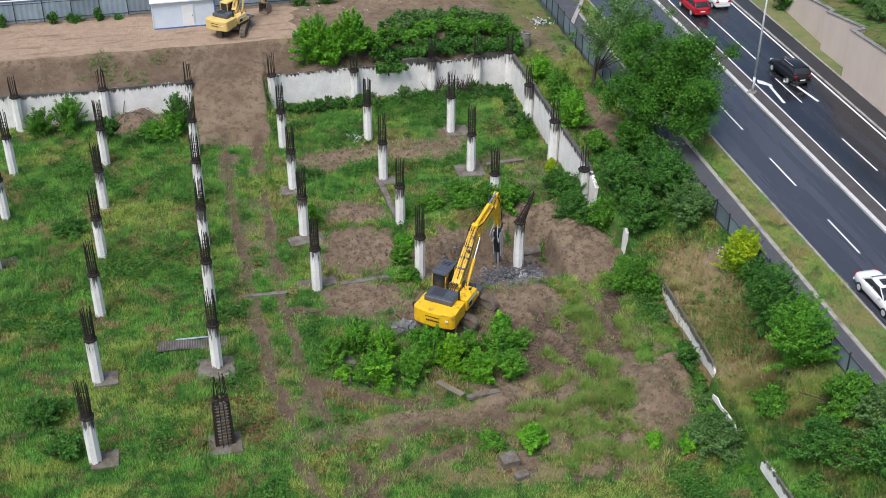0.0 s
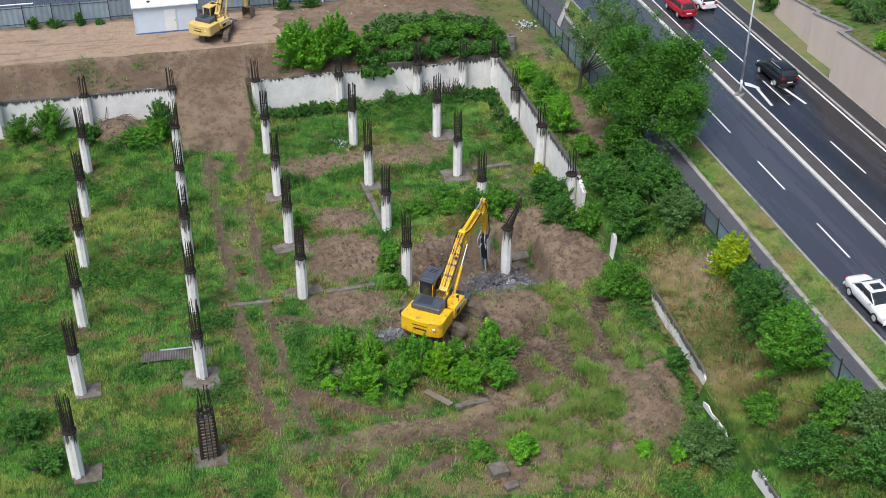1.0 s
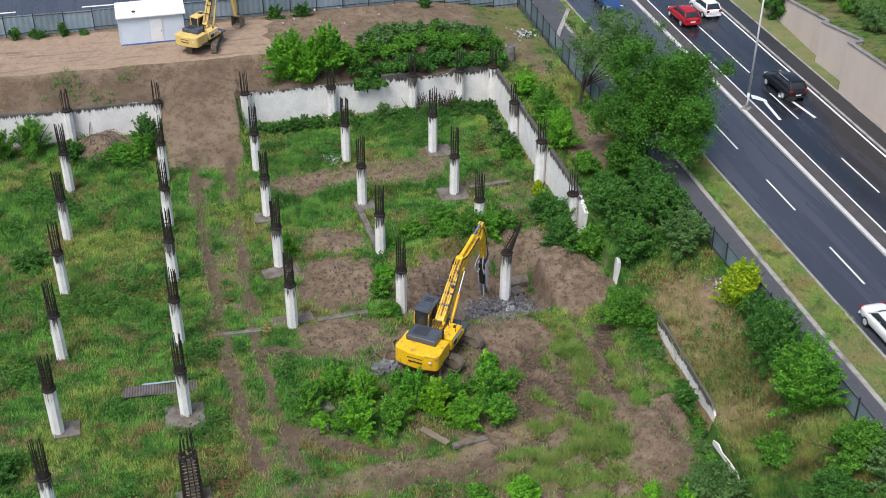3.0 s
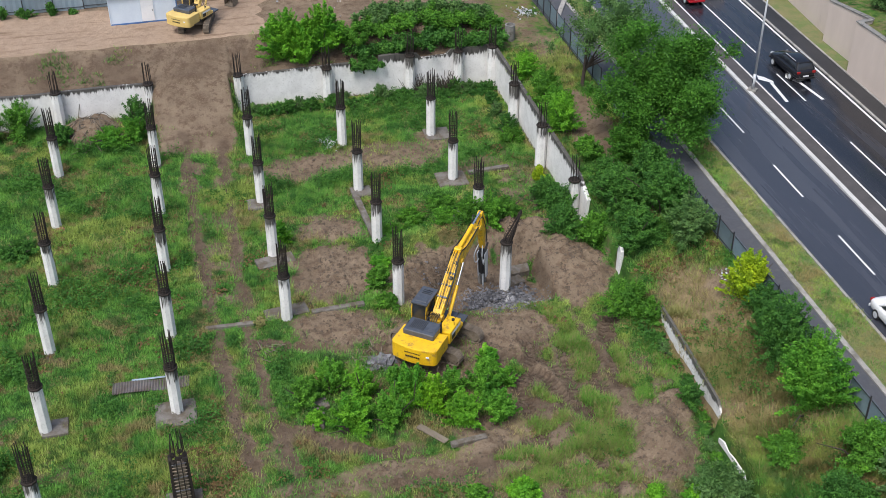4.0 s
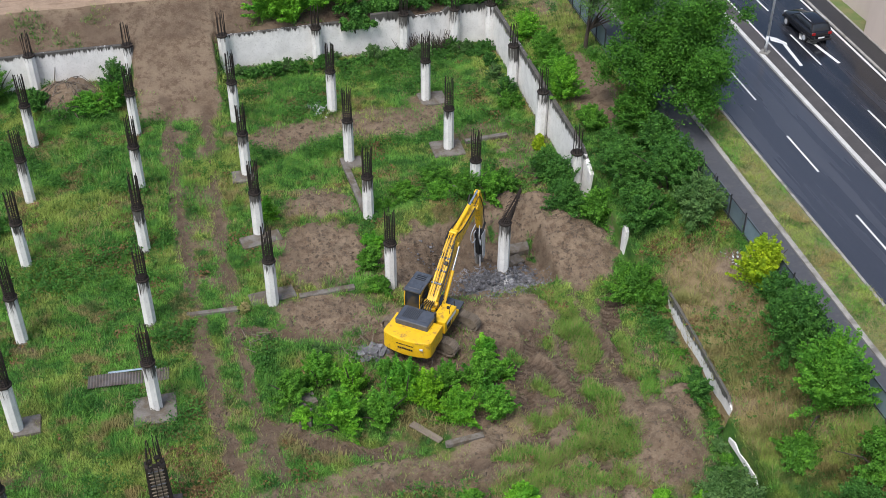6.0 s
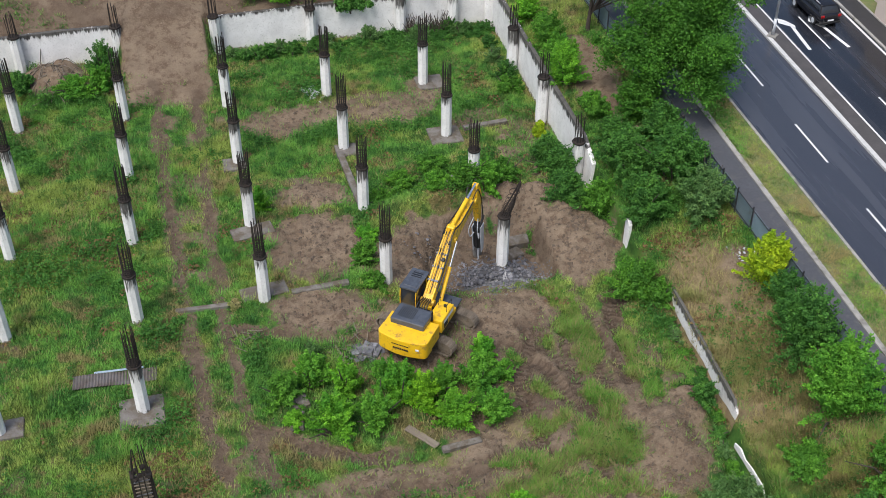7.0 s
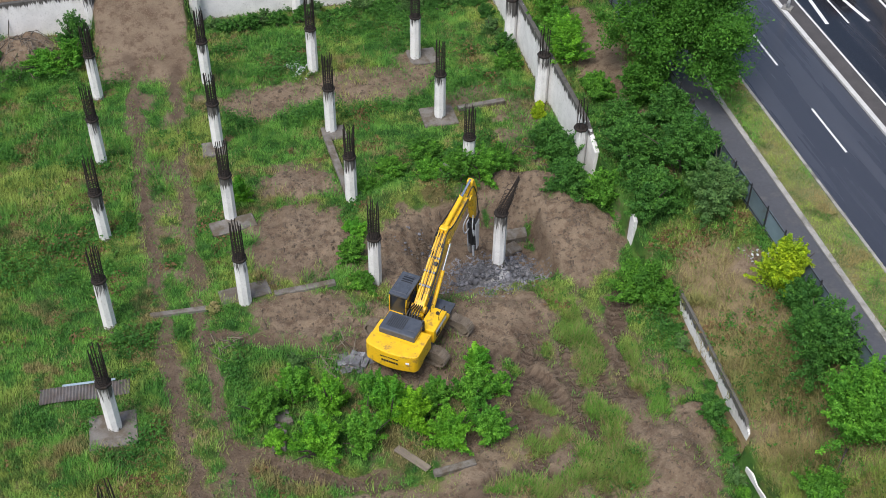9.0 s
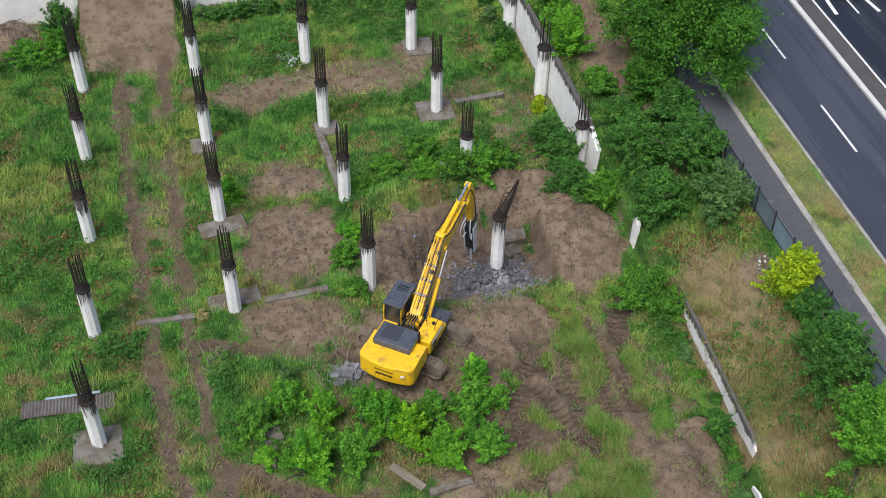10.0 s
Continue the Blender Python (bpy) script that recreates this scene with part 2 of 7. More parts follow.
DARKPATH = surface("dark_wet_paving", (0.040, 0.039, 0.041), (0.028, 0.028, 0.030), 0.6, 0.5, bump=0.2, world_space=True)
PATHWAY = surface("worn_asphalt", (0.085, 0.087, 0.097), (0.065, 0.067, 0.076), 0.6, 0.7, bump=0.2, world_space=True, dirt=(0.11, 0.107, 0.105))
MEDIAN = surface("median_paving", (0.085, 0.078, 0.076), (0.062, 0.057, 0.056), 0.8, 0.75, world_space=True)
PAINT = surface("road_paint", (0.80, 0.80, 0.78), (0.70, 0.70, 0.68), 3, 0.5, bump=0.1, world_space=True, dirt=(0.45, 0.45, 0.44), dirt_lo=0.6, dirt_hi=0.8)
RENDERED = surface("beige_render", (0.60, 0.51, 0.44), (0.54, 0.455, 0.39), 0.25, 0.9, bump=0.08, dirt=(0.34, 0.29, 0.25), dirt_scale=0.5, dirt_lo=0.6, dirt_hi=0.85, stretch=(1, 1, 0.3), grain=0.06)
YELLOW = surface("yellow_paint", (0.84, 0.51, 0.014), (0.74, 0.43, 0.014), 1.2, 0.45, bump=0.08, dirt=(0.36, 0.20, 0.05), dirt_scale=2.2, dirt_lo=0.5, dirt_hi=0.72, grain=0.12)
YELLOW_WORN = surface("worn_yellow_paint", (0.84, 0.51, 0.014), (0.72, 0.42, 0.014), 1.6, 0.45, bump=0.1, dirt=(0.24, 0.15, 0.055), dirt_scale=3.5, dirt_lo=0.47, dirt_hi=0.68, grain=0.2)
YELLOW_OLD = surface("faded_yellow_paint", (0.72, 0.52, 0.17), (0.62, 0.44, 0.15), 1.2, 0.55, bump=0.1, dirt=(0.22, 0.15, 0.09), dirt_scale=2.0, dirt_lo=0.58, dirt_hi=0.8, grain=0.08)
DARK = surface("dark_grey_panel", (0.055, 0.063, 0.078), (0.078, 0.087, 0.104), 3, 0.24, bump=0.05, dirt=(0.15, 0.14, 0.13), dirt_scale=3, dirt_lo=0.6, dirt_hi=0.9, grain=0.08)
BLACK = surface("black_rubber", (0.012, 0.012, 0.013), (0.022, 0.022, 0.022), 5, 0.6)
TRACK = surface("muddy_track_steel", (0.19, 0.16, 0.125), (0.27, 0.22, 0.165), 4, 0.75, 0.3, 0.4, dirt=(0.13, 0.095, 0.065), dirt_scale=3, each=0.2)
CHROME = surface("chrome_rod", (0.75, 0.75, 0.75), (0.65, 0.65, 0.65), 3, 0.18, 0.9, 0, grain=0.08)
GLASS = surface("tinted_glass", (0.02, 0.024, 0.028), (0.03, 0.034, 0.04), 2, 0.06, 0, 0, grain=0.08)
WHITE = surface("white_panel", (0.78, 0.79, 0.80), (0.70, 0.72, 0.74), 0.8, 0.5, bump=0.05, dirt=(0.45, 0.42, 0.38), dirt_scale=1.2, dirt_lo=0.62, dirt_hi=0.85, grain=0.08)
HUTBLUE = surface("pale_blue_panel", (0.62, 0.70, 0.78), (0.56, 0.64, 0.73), 0.8, 0.5, bump=0.05, dirt=(0.30, 0.30, 0.30), dirt_scale=1.2, dirt_lo=0.62, dirt_hi=0.9, grain=0.08)
BLUE = surface("blue_trim", (0.05, 0.13, 0.32), (0.06, 0.15, 0.35), 2, 0.5, grain=0.08)
SHEET = surface("fence_sheet", (0.25, 0.32, 0.37), (0.20, 0.265, 0.31), 0.7, 0.5, 0.2, 0.1, dirt=(0.20, 0.17, 0.14), dirt_lo=0.6, dirt_hi=0.85, each=0.15, grain=0.08)
POST = surface("dark_post", (0.035, 0.037, 0.04), (0.05, 0.05, 0.055), 3, 0.6, 0.3)
GALV = surface("galvanised_steel", (0.62, 0.64, 0.66), (0.54, 0.56, 0.58), 2, 0.45, 0.2, 0.05, grain=0.08)
WOOD = surface("weathered_wood", (0.24, 0.20, 0.15), (0.17, 0.14, 0.11), 2, 0.85, stretch=(0.3, 3, 3))
BARK = surface("bark", (0.085, 0.065, 0.05), (0.05, 0.04, 0.032), 5, 0.9, bump=0.6, dist=0.03, stretch=(1, 1, 0.25))
BRICK = surface("red_soil_brick", (0.28, 0.13, 0.08), (0.22, 0.11, 0.07), 3, 0.9)
PLASTIC = surface("torn_plastic", (0.70, 0.72, 0.74), (0.45, 0.47, 0.50), 3, 0.4, bump=0.4)
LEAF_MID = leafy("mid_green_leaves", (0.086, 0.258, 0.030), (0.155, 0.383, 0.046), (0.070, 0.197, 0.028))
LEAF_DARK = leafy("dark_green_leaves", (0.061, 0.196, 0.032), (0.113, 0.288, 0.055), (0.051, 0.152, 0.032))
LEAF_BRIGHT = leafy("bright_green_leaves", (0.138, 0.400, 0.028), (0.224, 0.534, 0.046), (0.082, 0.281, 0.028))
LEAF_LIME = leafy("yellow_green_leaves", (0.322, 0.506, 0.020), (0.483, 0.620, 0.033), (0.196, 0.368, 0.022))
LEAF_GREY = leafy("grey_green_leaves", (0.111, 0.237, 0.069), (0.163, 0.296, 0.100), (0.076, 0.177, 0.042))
GRASS = make_grass("grass_blades")
STRAW = leafy("dry_grass", (0.44, 0.37, 0.18), (0.34, 0.30, 0.13), (0.27, 0.29, 0.10), 0.25, 0.5)
WEED = leafy("weed_leaves", (0.056, 0.178, 0.032), (0.108, 0.270, 0.048), (0.050, 0.150, 0.030), 0.3, 0.6)
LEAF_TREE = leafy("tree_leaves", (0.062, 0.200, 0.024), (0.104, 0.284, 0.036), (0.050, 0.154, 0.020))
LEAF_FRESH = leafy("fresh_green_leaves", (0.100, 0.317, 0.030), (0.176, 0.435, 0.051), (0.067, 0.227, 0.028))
LAWN = surface("dry_lawn", (0.115, 0.165, 0.050), (0.20, 0.18, 0.08), 0.7, 0.95, bump=0.6, dist=0.05, dirt=(0.10, 0.15, 0.04), dirt_scale=0.4, world_space=True)
DEAD = leafy("dead_weed_leaves", (0.20, 0.115, 0.06), (0.27, 0.17, 0.085), (0.15, 0.12, 0.05), 0.2)
LEAF_LIMED = leafy("lime_sapling_leaves", (0.178, 0.465, 0.022), (0.300, 0.614, 0.037), (0.137, 0.369, 0.022))
LONGGRASS = leafy("long_grass_blades", (0.125, 0.300, 0.050), (0.205, 0.400, 0.068), (0.235, 0.350, 0.080), 0.35, 0.45)

# ---- mesh tools ----
def finish(name, me, mat, parent=None, label="", loc=None, smooth=False):
    me.materials.append(mat)
    if smooth:
        me.polygons.foreach_set("use_smooth", [True] * len(me.polygons))
    ob = new(name, me)
    if parent:
        ob.parent = parent
    if loc is not None:
        ob.matrix_basis = loc if isinstance(loc, Matrix) else Matrix.Translation(loc)
    if label:
        ob["label"] = label
    return ob


def part(name, bm, mat, parent=None, label="", loc=None, smooth=False):
    me = bpy.data.meshes.new(name)
    bm.to_mesh(me)
    bm.free()
    return finish(name, me, mat, parent, label, loc, smooth)


def shared(name, me, parent, loc, label=""):
    ob = new(name, me)
    ob.parent = parent
    ob.matrix_basis = loc
    if label:
        ob["label"] = label
    return ob


def thing(name, m, label, category, group=""):
    ob = new(name)
    ob.empty_display_size = 0.3
    ob.matrix_basis = m
    return tagged(ob, label, category, group)


def box(bm, size, at=(0, 0, 0), turn=(0, 0, 0), bevel=0.0, segs=1):
    geo = bmesh.ops.create_cube(bm, size=1.0, matrix=pose(*at, *turn) @ Matrix.Diagonal((*size, 1)))
    if bevel:
        edges = {e for v in geo["verts"] for e in v.link_edges}
        bmesh.ops.bevel(bm, geom=list(edges), offset=bevel, segments=segs, profile=0.6, affect="EDGES")
    return bm


def B(*boxes):
    bm = bmesh.new()
    for b in boxes:
        box(bm, *b)
    return bm


def rod(bm, a, b, r, r2=None, n=8):
    """A round bar from a to b."""
    a, b = Vector(a), Vector(b)
    d = b - a
    m = Matrix.Translation((a + b) / 2) @ d.to_track_quat("Z", "Y").to_matrix().to_4x4()
    bmesh.ops.create_cone(bm, cap_ends=True, segments=n, radius1=r, radius2=r if r2 is None else r2, depth=d.length, matrix=m)
    return bm


def rods(*items):
    bm = bmesh.new()
    for it in items:
        rod(bm, *it)
    return bm


def hose(pts, r, n=6):
    """A bent tube through points."""
    bm = bmesh.new()
    p = [Vector(q) for q in pts]
    fine = []
    for i in range(len(p) - 1):
        a, b, c, d = p[max(i - 1, 0)], p[i], p[i + 1], p[min(i + 2, len(p) - 1)]
        for k in range(5):
            t = k / 5
            fine.append(0.5 * ((2 * b) + (c - a) * t + (2 * a - 5 * b + 4 * c - d) * t * t + (3 * b - a - 3 * c + d) * t ** 3))
    fine.append(p[-1])
    rings = []
    for i, q in enumerate(fine):
        t = (fine[min(i + 1, len(fine) - 1)] - fine[max(i - 1, 0)]).normalized()
        m = t.to_track_quat("Z", "Y").to_matrix()
        rings.append([bm.verts.new(q + m @ Vector((r * math.cos(k * math.tau / n), r * math.sin(k * math.tau / n), 0))) for k in range(n)])
    for u, v in zip(rings, rings[1:]):
        for k in range(n):
            bm.faces.new((u[k], u[(k + 1) % n], v[(k + 1) % n], v[k]))
    return bm


def slab(outline, y0, y1, bevel=0.0, axis="y"):
    """An outline in x, z pushed out from y0 to y1 (axis z: an outline in x, y pushed up)."""
    bm = bmesh.new()
    put = (lambda u, v, w: (u, w, v)) if axis == "y" else (lambda u, v, w: (u, v, w))
    lo = [bm.verts.new(put(u, v, y0)) for u, v in outline]
    hi = [bm.verts.new(put(u, v, y1)) for u, v in outline]
    n = len(outline)
    bm.faces.new(lo)
    bm.faces.new(hi[::-1])
    for i in range(n):
        bm.faces.new((lo[i], hi[i], hi[(i + 1) % n], lo[(i + 1) % n]))
    bmesh.ops.recalc_face_normals(bm, faces=bm.faces)
    if bevel:
        bmesh.ops.bevel(bm, geom=list(bm.edges), offset=bevel, segments=2, profile=0.6, affect="EDGES")
    return bm


def join(*bms):
    out = bmesh.new()
    for b in bms:
        me = bpy.data.meshes.new("piece")
        b.to_mesh(me)
        b.free()
        out.from_mesh(me)
        bpy.data.meshes.remove(me)
    return out


def polygons(name, verts, corners):
    """A mesh of separate polygons with the same number of corners, from an array of vertices."""
    me = bpy.data.meshes.new(name)
    n = len(verts)
    me.vertices.add(n)
    me.vertices.foreach_set("co", np.asarray(verts, dtype=np.float32).ravel())
    me.loops.add(n)
    me.loops.foreach_set("vertex_index", np.arange(n, dtype=np.int32))
    me.polygons.add(n // corners)
    me.polygons.foreach_set("loop_start", np.arange(0, n, corners, dtype=np.int32))
    me.update(calc_edges=True)
    return me


def vnoise(x, y, seed=0):
    """Smooth value noise on arrays, -1 to 1."""
    x, y = np.asarray(x, float), np.asarray(y, float)
    xi, yi = np.floor(x).astype(np.int64), np.floor(y).astype(np.int64)
    u, v = x - xi, y - yi
    u, v = u * u * (3 - 2 * u), v * v * (3 - 2 * v)

    def rnd(a, b):
        h = (a * 374761393 + b * 668265263 + seed * 974711) & 0x7FFFFFFF
        h = ((h ^ (h >> 13)) * 1274126177) & 0x7FFFFFFF
        return ((h ^ (h >> 16)) & 0xFFFF) / 32767.5 - 1
    top = rnd(xi, yi) * (1 - u) + rnd(xi + 1, yi) * u
    low = rnd(xi, yi + 1) * (1 - u) + rnd(xi + 1, yi + 1) * u
    return top * (1 - v) + low * v


def step(v, lo, hi):
    t = np.clip((np.asarray(v, float) - lo) / (hi - lo), 0, 1)
    return t * t * (3 - 2 * t)


def leaves(rng, centres, size, up=0.5, outward=None, corners=3):
    """Pointed leaves (or four-cornered scraps) at the centres, each turned its own way."""
    n = len(centres)
    nrm = rng.normal(size=(n, 3)) * 0.6 + np.array([0, 0, up])
    if outward is not None:
        nrm += outward
    nrm /= np.linalg.norm(nrm, axis=1, keepdims=True) + 1e-9
    a = np.cross(nrm, rng.normal(size=(n, 3)))
    a /= np.linalg.norm(a, axis=1, keepdims=True) + 1e-9
    b = np.cross(nrm, a)
    s = size * rng.uniform(0.6, 1.35, (n, 1))
    if corners == 4:
        return np.stack([centres - a * s, centres + b * s * 0.55 - a * s * 0.1, centres + a * s + nrm * s * 0.15, centres - b * s * 0.5 - a * s * 0.1], 1).reshape(-1, 3)
    return np.stack([centres - a * s * 0.7 - b * s * 0.62, centres - a * s * 0.7 + b * s * 0.62, centres + a * s], 1).reshape(-1, 3)


def lumps(rng, n, rx, ry, rz, zmid, low=-0.75):
    """Places of foliage clumps in an uneven crown: centre and radius."""
    out = []
    while len(out) < n:
        d = rng.normal(size=3)
        d /= np.linalg.norm(d)
        if d[2] < low:
            continue
        kind = rng.random()
        k = (rng.uniform(0.0, 0.45) if kind < 0.22 else rng.uniform(0.45, 1.0) if kind < 0.8 else rng.uniform(1.0, 1.22)) * (1 + 0.22 * math.sin(3 * math.atan2(d[1], d[0]) + n))
        out.append((d[0] * rx * k, d[1] * ry * k, zmid + d[2] * rz * k + (0.12 * rz if kind > 0.8 else 0), rng.uniform(0.12, 0.29 if kind < 0.8 else 0.18) * min(rx, ry)))
    return out


LEAF_SCALE, LEAF_MORE = 0.76, 1.75


def plant(name, at, height, rx, ry, mat, label, category, seed, n_clumps=16, n_leaves=4000, leaf=0.16, trunk=0.0, trunk_r=0.08,
          stems=4, group="", bark=None, low=-0.6, shift=(0, 0), shoots=0):
    """A bush or tree: tapered stems or trunk with limbs, and a crown of many leaves in clumps."""
    rng = np.random.default_rng(seed)
    n_leaves = int(n_leaves * LEAF_MORE)
    top = thing(name, pose(*at, 0, 0, 0), label, category, group)
    rz = (height - trunk) / 2
    cl = [(x + shift[0], y + shift[1], z, r) for x, y, z, r in lumps(rng, int(n_clumps * 1.7), rx, ry, rz, trunk + rz, low)]
    bark = bark or BARK
    if trunk:
        bm = bmesh.new()
        bend = Vector((rng.uniform(-0.2, 0.2), rng.uniform(-0.2, 0.2), 0)) * trunk
        rod(bm, (0, 0, -0.3), Vector((0, 0, trunk)) + bend * 0.5, trunk_r * 1.2, trunk_r * 0.8, 9)
        rod(bm, Vector((0, 0, trunk * 0.97)) + bend * 0.5, Vector((0, 0, trunk + rz)) + bend, trunk_r * 0.8, trunk_r * 0.35, 8)
        part("trunk", bm, bark, top)
        for x, y, z, r in cl[:: max(1, len(cl) // 10)]:
            s = Vector((0, 0, trunk * rng.uniform(0.8, 1.1))) + bend * 0.5
            e = Vector((x, y, z))
            mid = s.lerp(e, 0.5) + Vector((0, 0, 0.12 * height * 0.3))
            bm = rods((s, mid, trunk_r * 0.42, trunk_r * 0.26, 6), (mid, e, trunk_r * 0.26, trunk_r * 0.06, 5))
            part("limb", bm, bark, top)
    else:
        for k in range(stems):
            x, y, z, r = cl[k * len(cl) // stems]
            s = Vector((x * 0.15, y * 0.15, -0.2))
            bm = rods((s, (x * 0.5, y * 0.5, z * 0.6), trunk_r, trunk_r * 0.6, 6), ((x * 0.5, y * 0.5, z * 0.6), (x, y, z), trunk_r * 0.6, trunk_r * 0.2, 5))
            part("stem", bm, bark, top)
    pts, outw = [], []
    if shoots:
        turn = rng.uniform(0, math.tau, shoots)
        far = np.sqrt(rng.uniform(0.02, 1.0, shoots)) * (1 + 0.2 * np.sin(3 * turn + seed)) * rng.uniform(0.85, 1.12, shoots)
        tip = np.stack([rx * far * np.cos(turn), ry * far * np.sin(turn), height * (1.02 - 0.62 * far ** 2) * rng.uniform(0.78, 1.12, shoots)], 1)
        per = n_leaves // shoots
        pick = np.repeat(np.arange(shoots), per)
        s = rng.uniform(0.1, 1.0, (len(pick), 1)) ** 0.85
        bow = np.concatenate([s ** 1.25, s ** 1.25, s ** 0.8], 1)
        side = rng.normal(size=(len(pick), 3)) * (0.035 + 0.11 * (1 - s)) * max(0.8, min(rx, 1.6))
        pts.append(tip[pick] * bow * np.array([1, 1, 1]) + side * np.array([1, 1, 0.7]))
        outw.append(side * 2.0 + tip[pick] / height * 0.3)
        cl = []
    w = np.array([c[3] ** 2 for c in cl] or [1.0])
    mid = np.array([shift[0], shift[1], trunk + rz * 0.8])
    for (x, y, z, r), share in zip(cl, w / w.sum()):
        m = max(12, int(n_leaves * share))
        c = np.array([x, y, z])
        away = (c - mid) / (np.linalg.norm(c - mid) + 1e-6)
        twigs = max(5, m // 26)
        d = rng.normal(size=(twigs, 3)) * 0.75 + away * 0.7 + np.array([0, 0, 0.35])
        d /= np.linalg.norm(d, axis=1, keepdims=True)
        pick = rng.integers(0, twigs, m)
        along = rng.uniform(0.0, 1.0, (m, 1)) ** 0.8
        reach = rng.uniform(0.9, 2.1, (twigs, 1))[pick] * r
        pts.append(c - away * r * 0.25 + d[pick] * along * reach + rng.normal(size=(m, 3)) * (0.09 + 0.1 * r))
        outw.append(d[pick] * 0.35)
    pts, outw = np.concatenate(pts), np.concatenate(outw)
    keep = pts[:, 2] > 0.03
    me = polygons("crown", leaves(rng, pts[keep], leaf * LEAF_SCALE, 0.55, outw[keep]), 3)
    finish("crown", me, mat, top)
    return top

# ---- the lie of the land ----
BAY, COL_X, COL_Y = 7.2, 5.28, 66.36          # the column grid and one of its crossings
ROAD_Z = 3.48
MOUNDS = [(25.0, 67.8, 2.6, 3.0, 1.05), (17.6, 73.0, 3.6, 1.2, 1.1), (13.8, 71.2, 1.3, 1.8, 0.55), (22.9, 72.0, 2.6, 1.7, 1.15), (23.9, 51.2, 1.5, 2.9, 1.25),
          (26.1, 53.2, 0.8, 1.5, 0.9), (9.1, 70.6, 2.6, 2.4, 0.3), (9.6, 76.0, 2.2, 1.2, 0.35), (-6.6, 93.6, 2.4, 2.0, 1.9), (18.9, 62.6, 3.5, 1.0, 0.3), (10.2, 60.0, 1.6, 1.2, 0.25)]
BARE = [(19.0, 68.5, 5.2, 4.4, 1.4), (24.4, 68.2, 3.4, 3.8, 1.4), (22.4, 71.4, 3.0, 2.4, 1.3), (9.9, 75.8, 2.4, 1.5, 1), (9.1, 70.6, 2.9, 3.0, 1), (8.1, 64.6, 2.6, 1.8, 1), (8.6, 85.0, 3.6, 2.0, 0.8), (16.3, 85.3, 4.7, 2.4, 0.72), (18.5, 68.0, 6.0, 4.2, 1),
        (25.4, 67.5, 2.4, 3.2, 1), (18.7, 61.8, 4.4, 2.3, 1), (20.4, 58.0, 3.3, 2.5, 0.68), (24.8, 56.4, 2.2, 3.4, 0.6), (20.5, 52.6, 4.2, 2.0, 0.62), (8.7, 51.4, 5.0, 1.2, 0.7),
        (23.9, 51.0, 2.2, 3.8, 1), (-6.8, 93.6, 2.8, 2.2, 0.95), (13.4, 61.5, 4.0, 3.2, 0.9), (18.0, 47.5, 1.3, 2.6, 0.65),
        (14.2, 46.6, 1.4, 1.3, 0.9), (25.0, 80.0, 1.5, 5.0, 0.5), (19.6, 87.6, 2.0, 1.6, 0.7), (22.5, 82.5, 2.5, 2.2, 0.6), (30.2, 84.5, 1.7, 2.4, 0.95), (31.4, 96.5, 1.6, 4.0, 0.6), (31.8, 60.6, 1.0, 1.4, 0.7), (30.2, 79.8, 1.9, 6.5, 1.0)]
RUTS = [(0.62, ((0.5, 91), (0.4, 85.5), (0.4, 77), (0.65, 70), (0.9, 66), (0.85, 62), (1.0, 59.5), (1.6, 55.4), (1.95, 50.6), (2.45, 48), (3.2, 44.5))),
        (0.62, ((3.3, 90), (3.2, 85), (2.75, 76.5), (2.8, 70), (2.95, 64.3), (3.05, 58.6), (3.75, 54.2), (4.3, 50.8), (5.1, 47.8), (6.2, 44.5))),
        (0.7, ((2.8, 64.5), (8, 62.5), (13, 61))), (0.75, ((2.85, 56.9), (5.2, 55.5), (7.2, 53.9), (9.0, 53.2), (11.0, 53.0))),
        (0.75, ((4.6, 46.5), (5.85, 48.3), (8.0, 49.8), (10.0, 51.2), (12.0, 50.5), (14.0, 51.3), (17.0, 52.2), (18.5, 53.5))), (0.65, ((5.2, 45.6), (6.65, 47.2), (9.8, 48.2), (13.0, 49.2), (16.0, 50.0))),
        (0.85, ((25.2, 62.0), (24.9, 60.7), (24.2, 57.5), (23.7, 55.5))), (0.95, ((22.9, 61.2), (22.8, 60.0), (22.6, 57.9), (22.0, 54.9))), (0.8, ((21.6, 60.6), (21.2, 58.8), (20.9, 56.7), (20.9, 54.0))),
        (0.9, ((19.9, 60.2), (18.6, 58.4), (17.7, 56.8), (17.6, 54.5))), (0.75, ((19.2, 60.8), (20.4, 58.0), (21.4, 55.4), (21.0, 52.4))), (0.6, ((17.9, 59.6), (19.6, 56.8), (19.9, 54.2))),
        (0.5, ((18.2, 51.5), (18.0, 48.5), (17.0, 45.0))), (0.5, ((20.3, 50.5), (20.3, 47.5), (19.4, 44.5)))]
MUD = [(19.8, 57.2, 6.0, 6.0, 0.95), (9.0, 49.5, 8.0, 3.5, 0.42), (1.7, 80.0, 2.6, 15.0, 0.68), (2.6, 55.0, 2.4, 10.0, 0.55), (12.5, 85.5, 10.0, 3.2, 0.8), (14.0, 62.0, 8.0, 4.5, 0.95), (9.0, 70.0, 4.5, 9.5, 0.85),
       (24.5, 76.0, 2.5, 8.0, 0.7), (20.0, 90.0, 7.0, 4.0, 0.5)]
WALL_Y = [30, 43.5, 50.2, 50.7, 60, 63, 73, 98]
WALL_X = [26.9, 26.9, 26.95, 27.65, 27.98, 27.3, 27.2, 27.2]


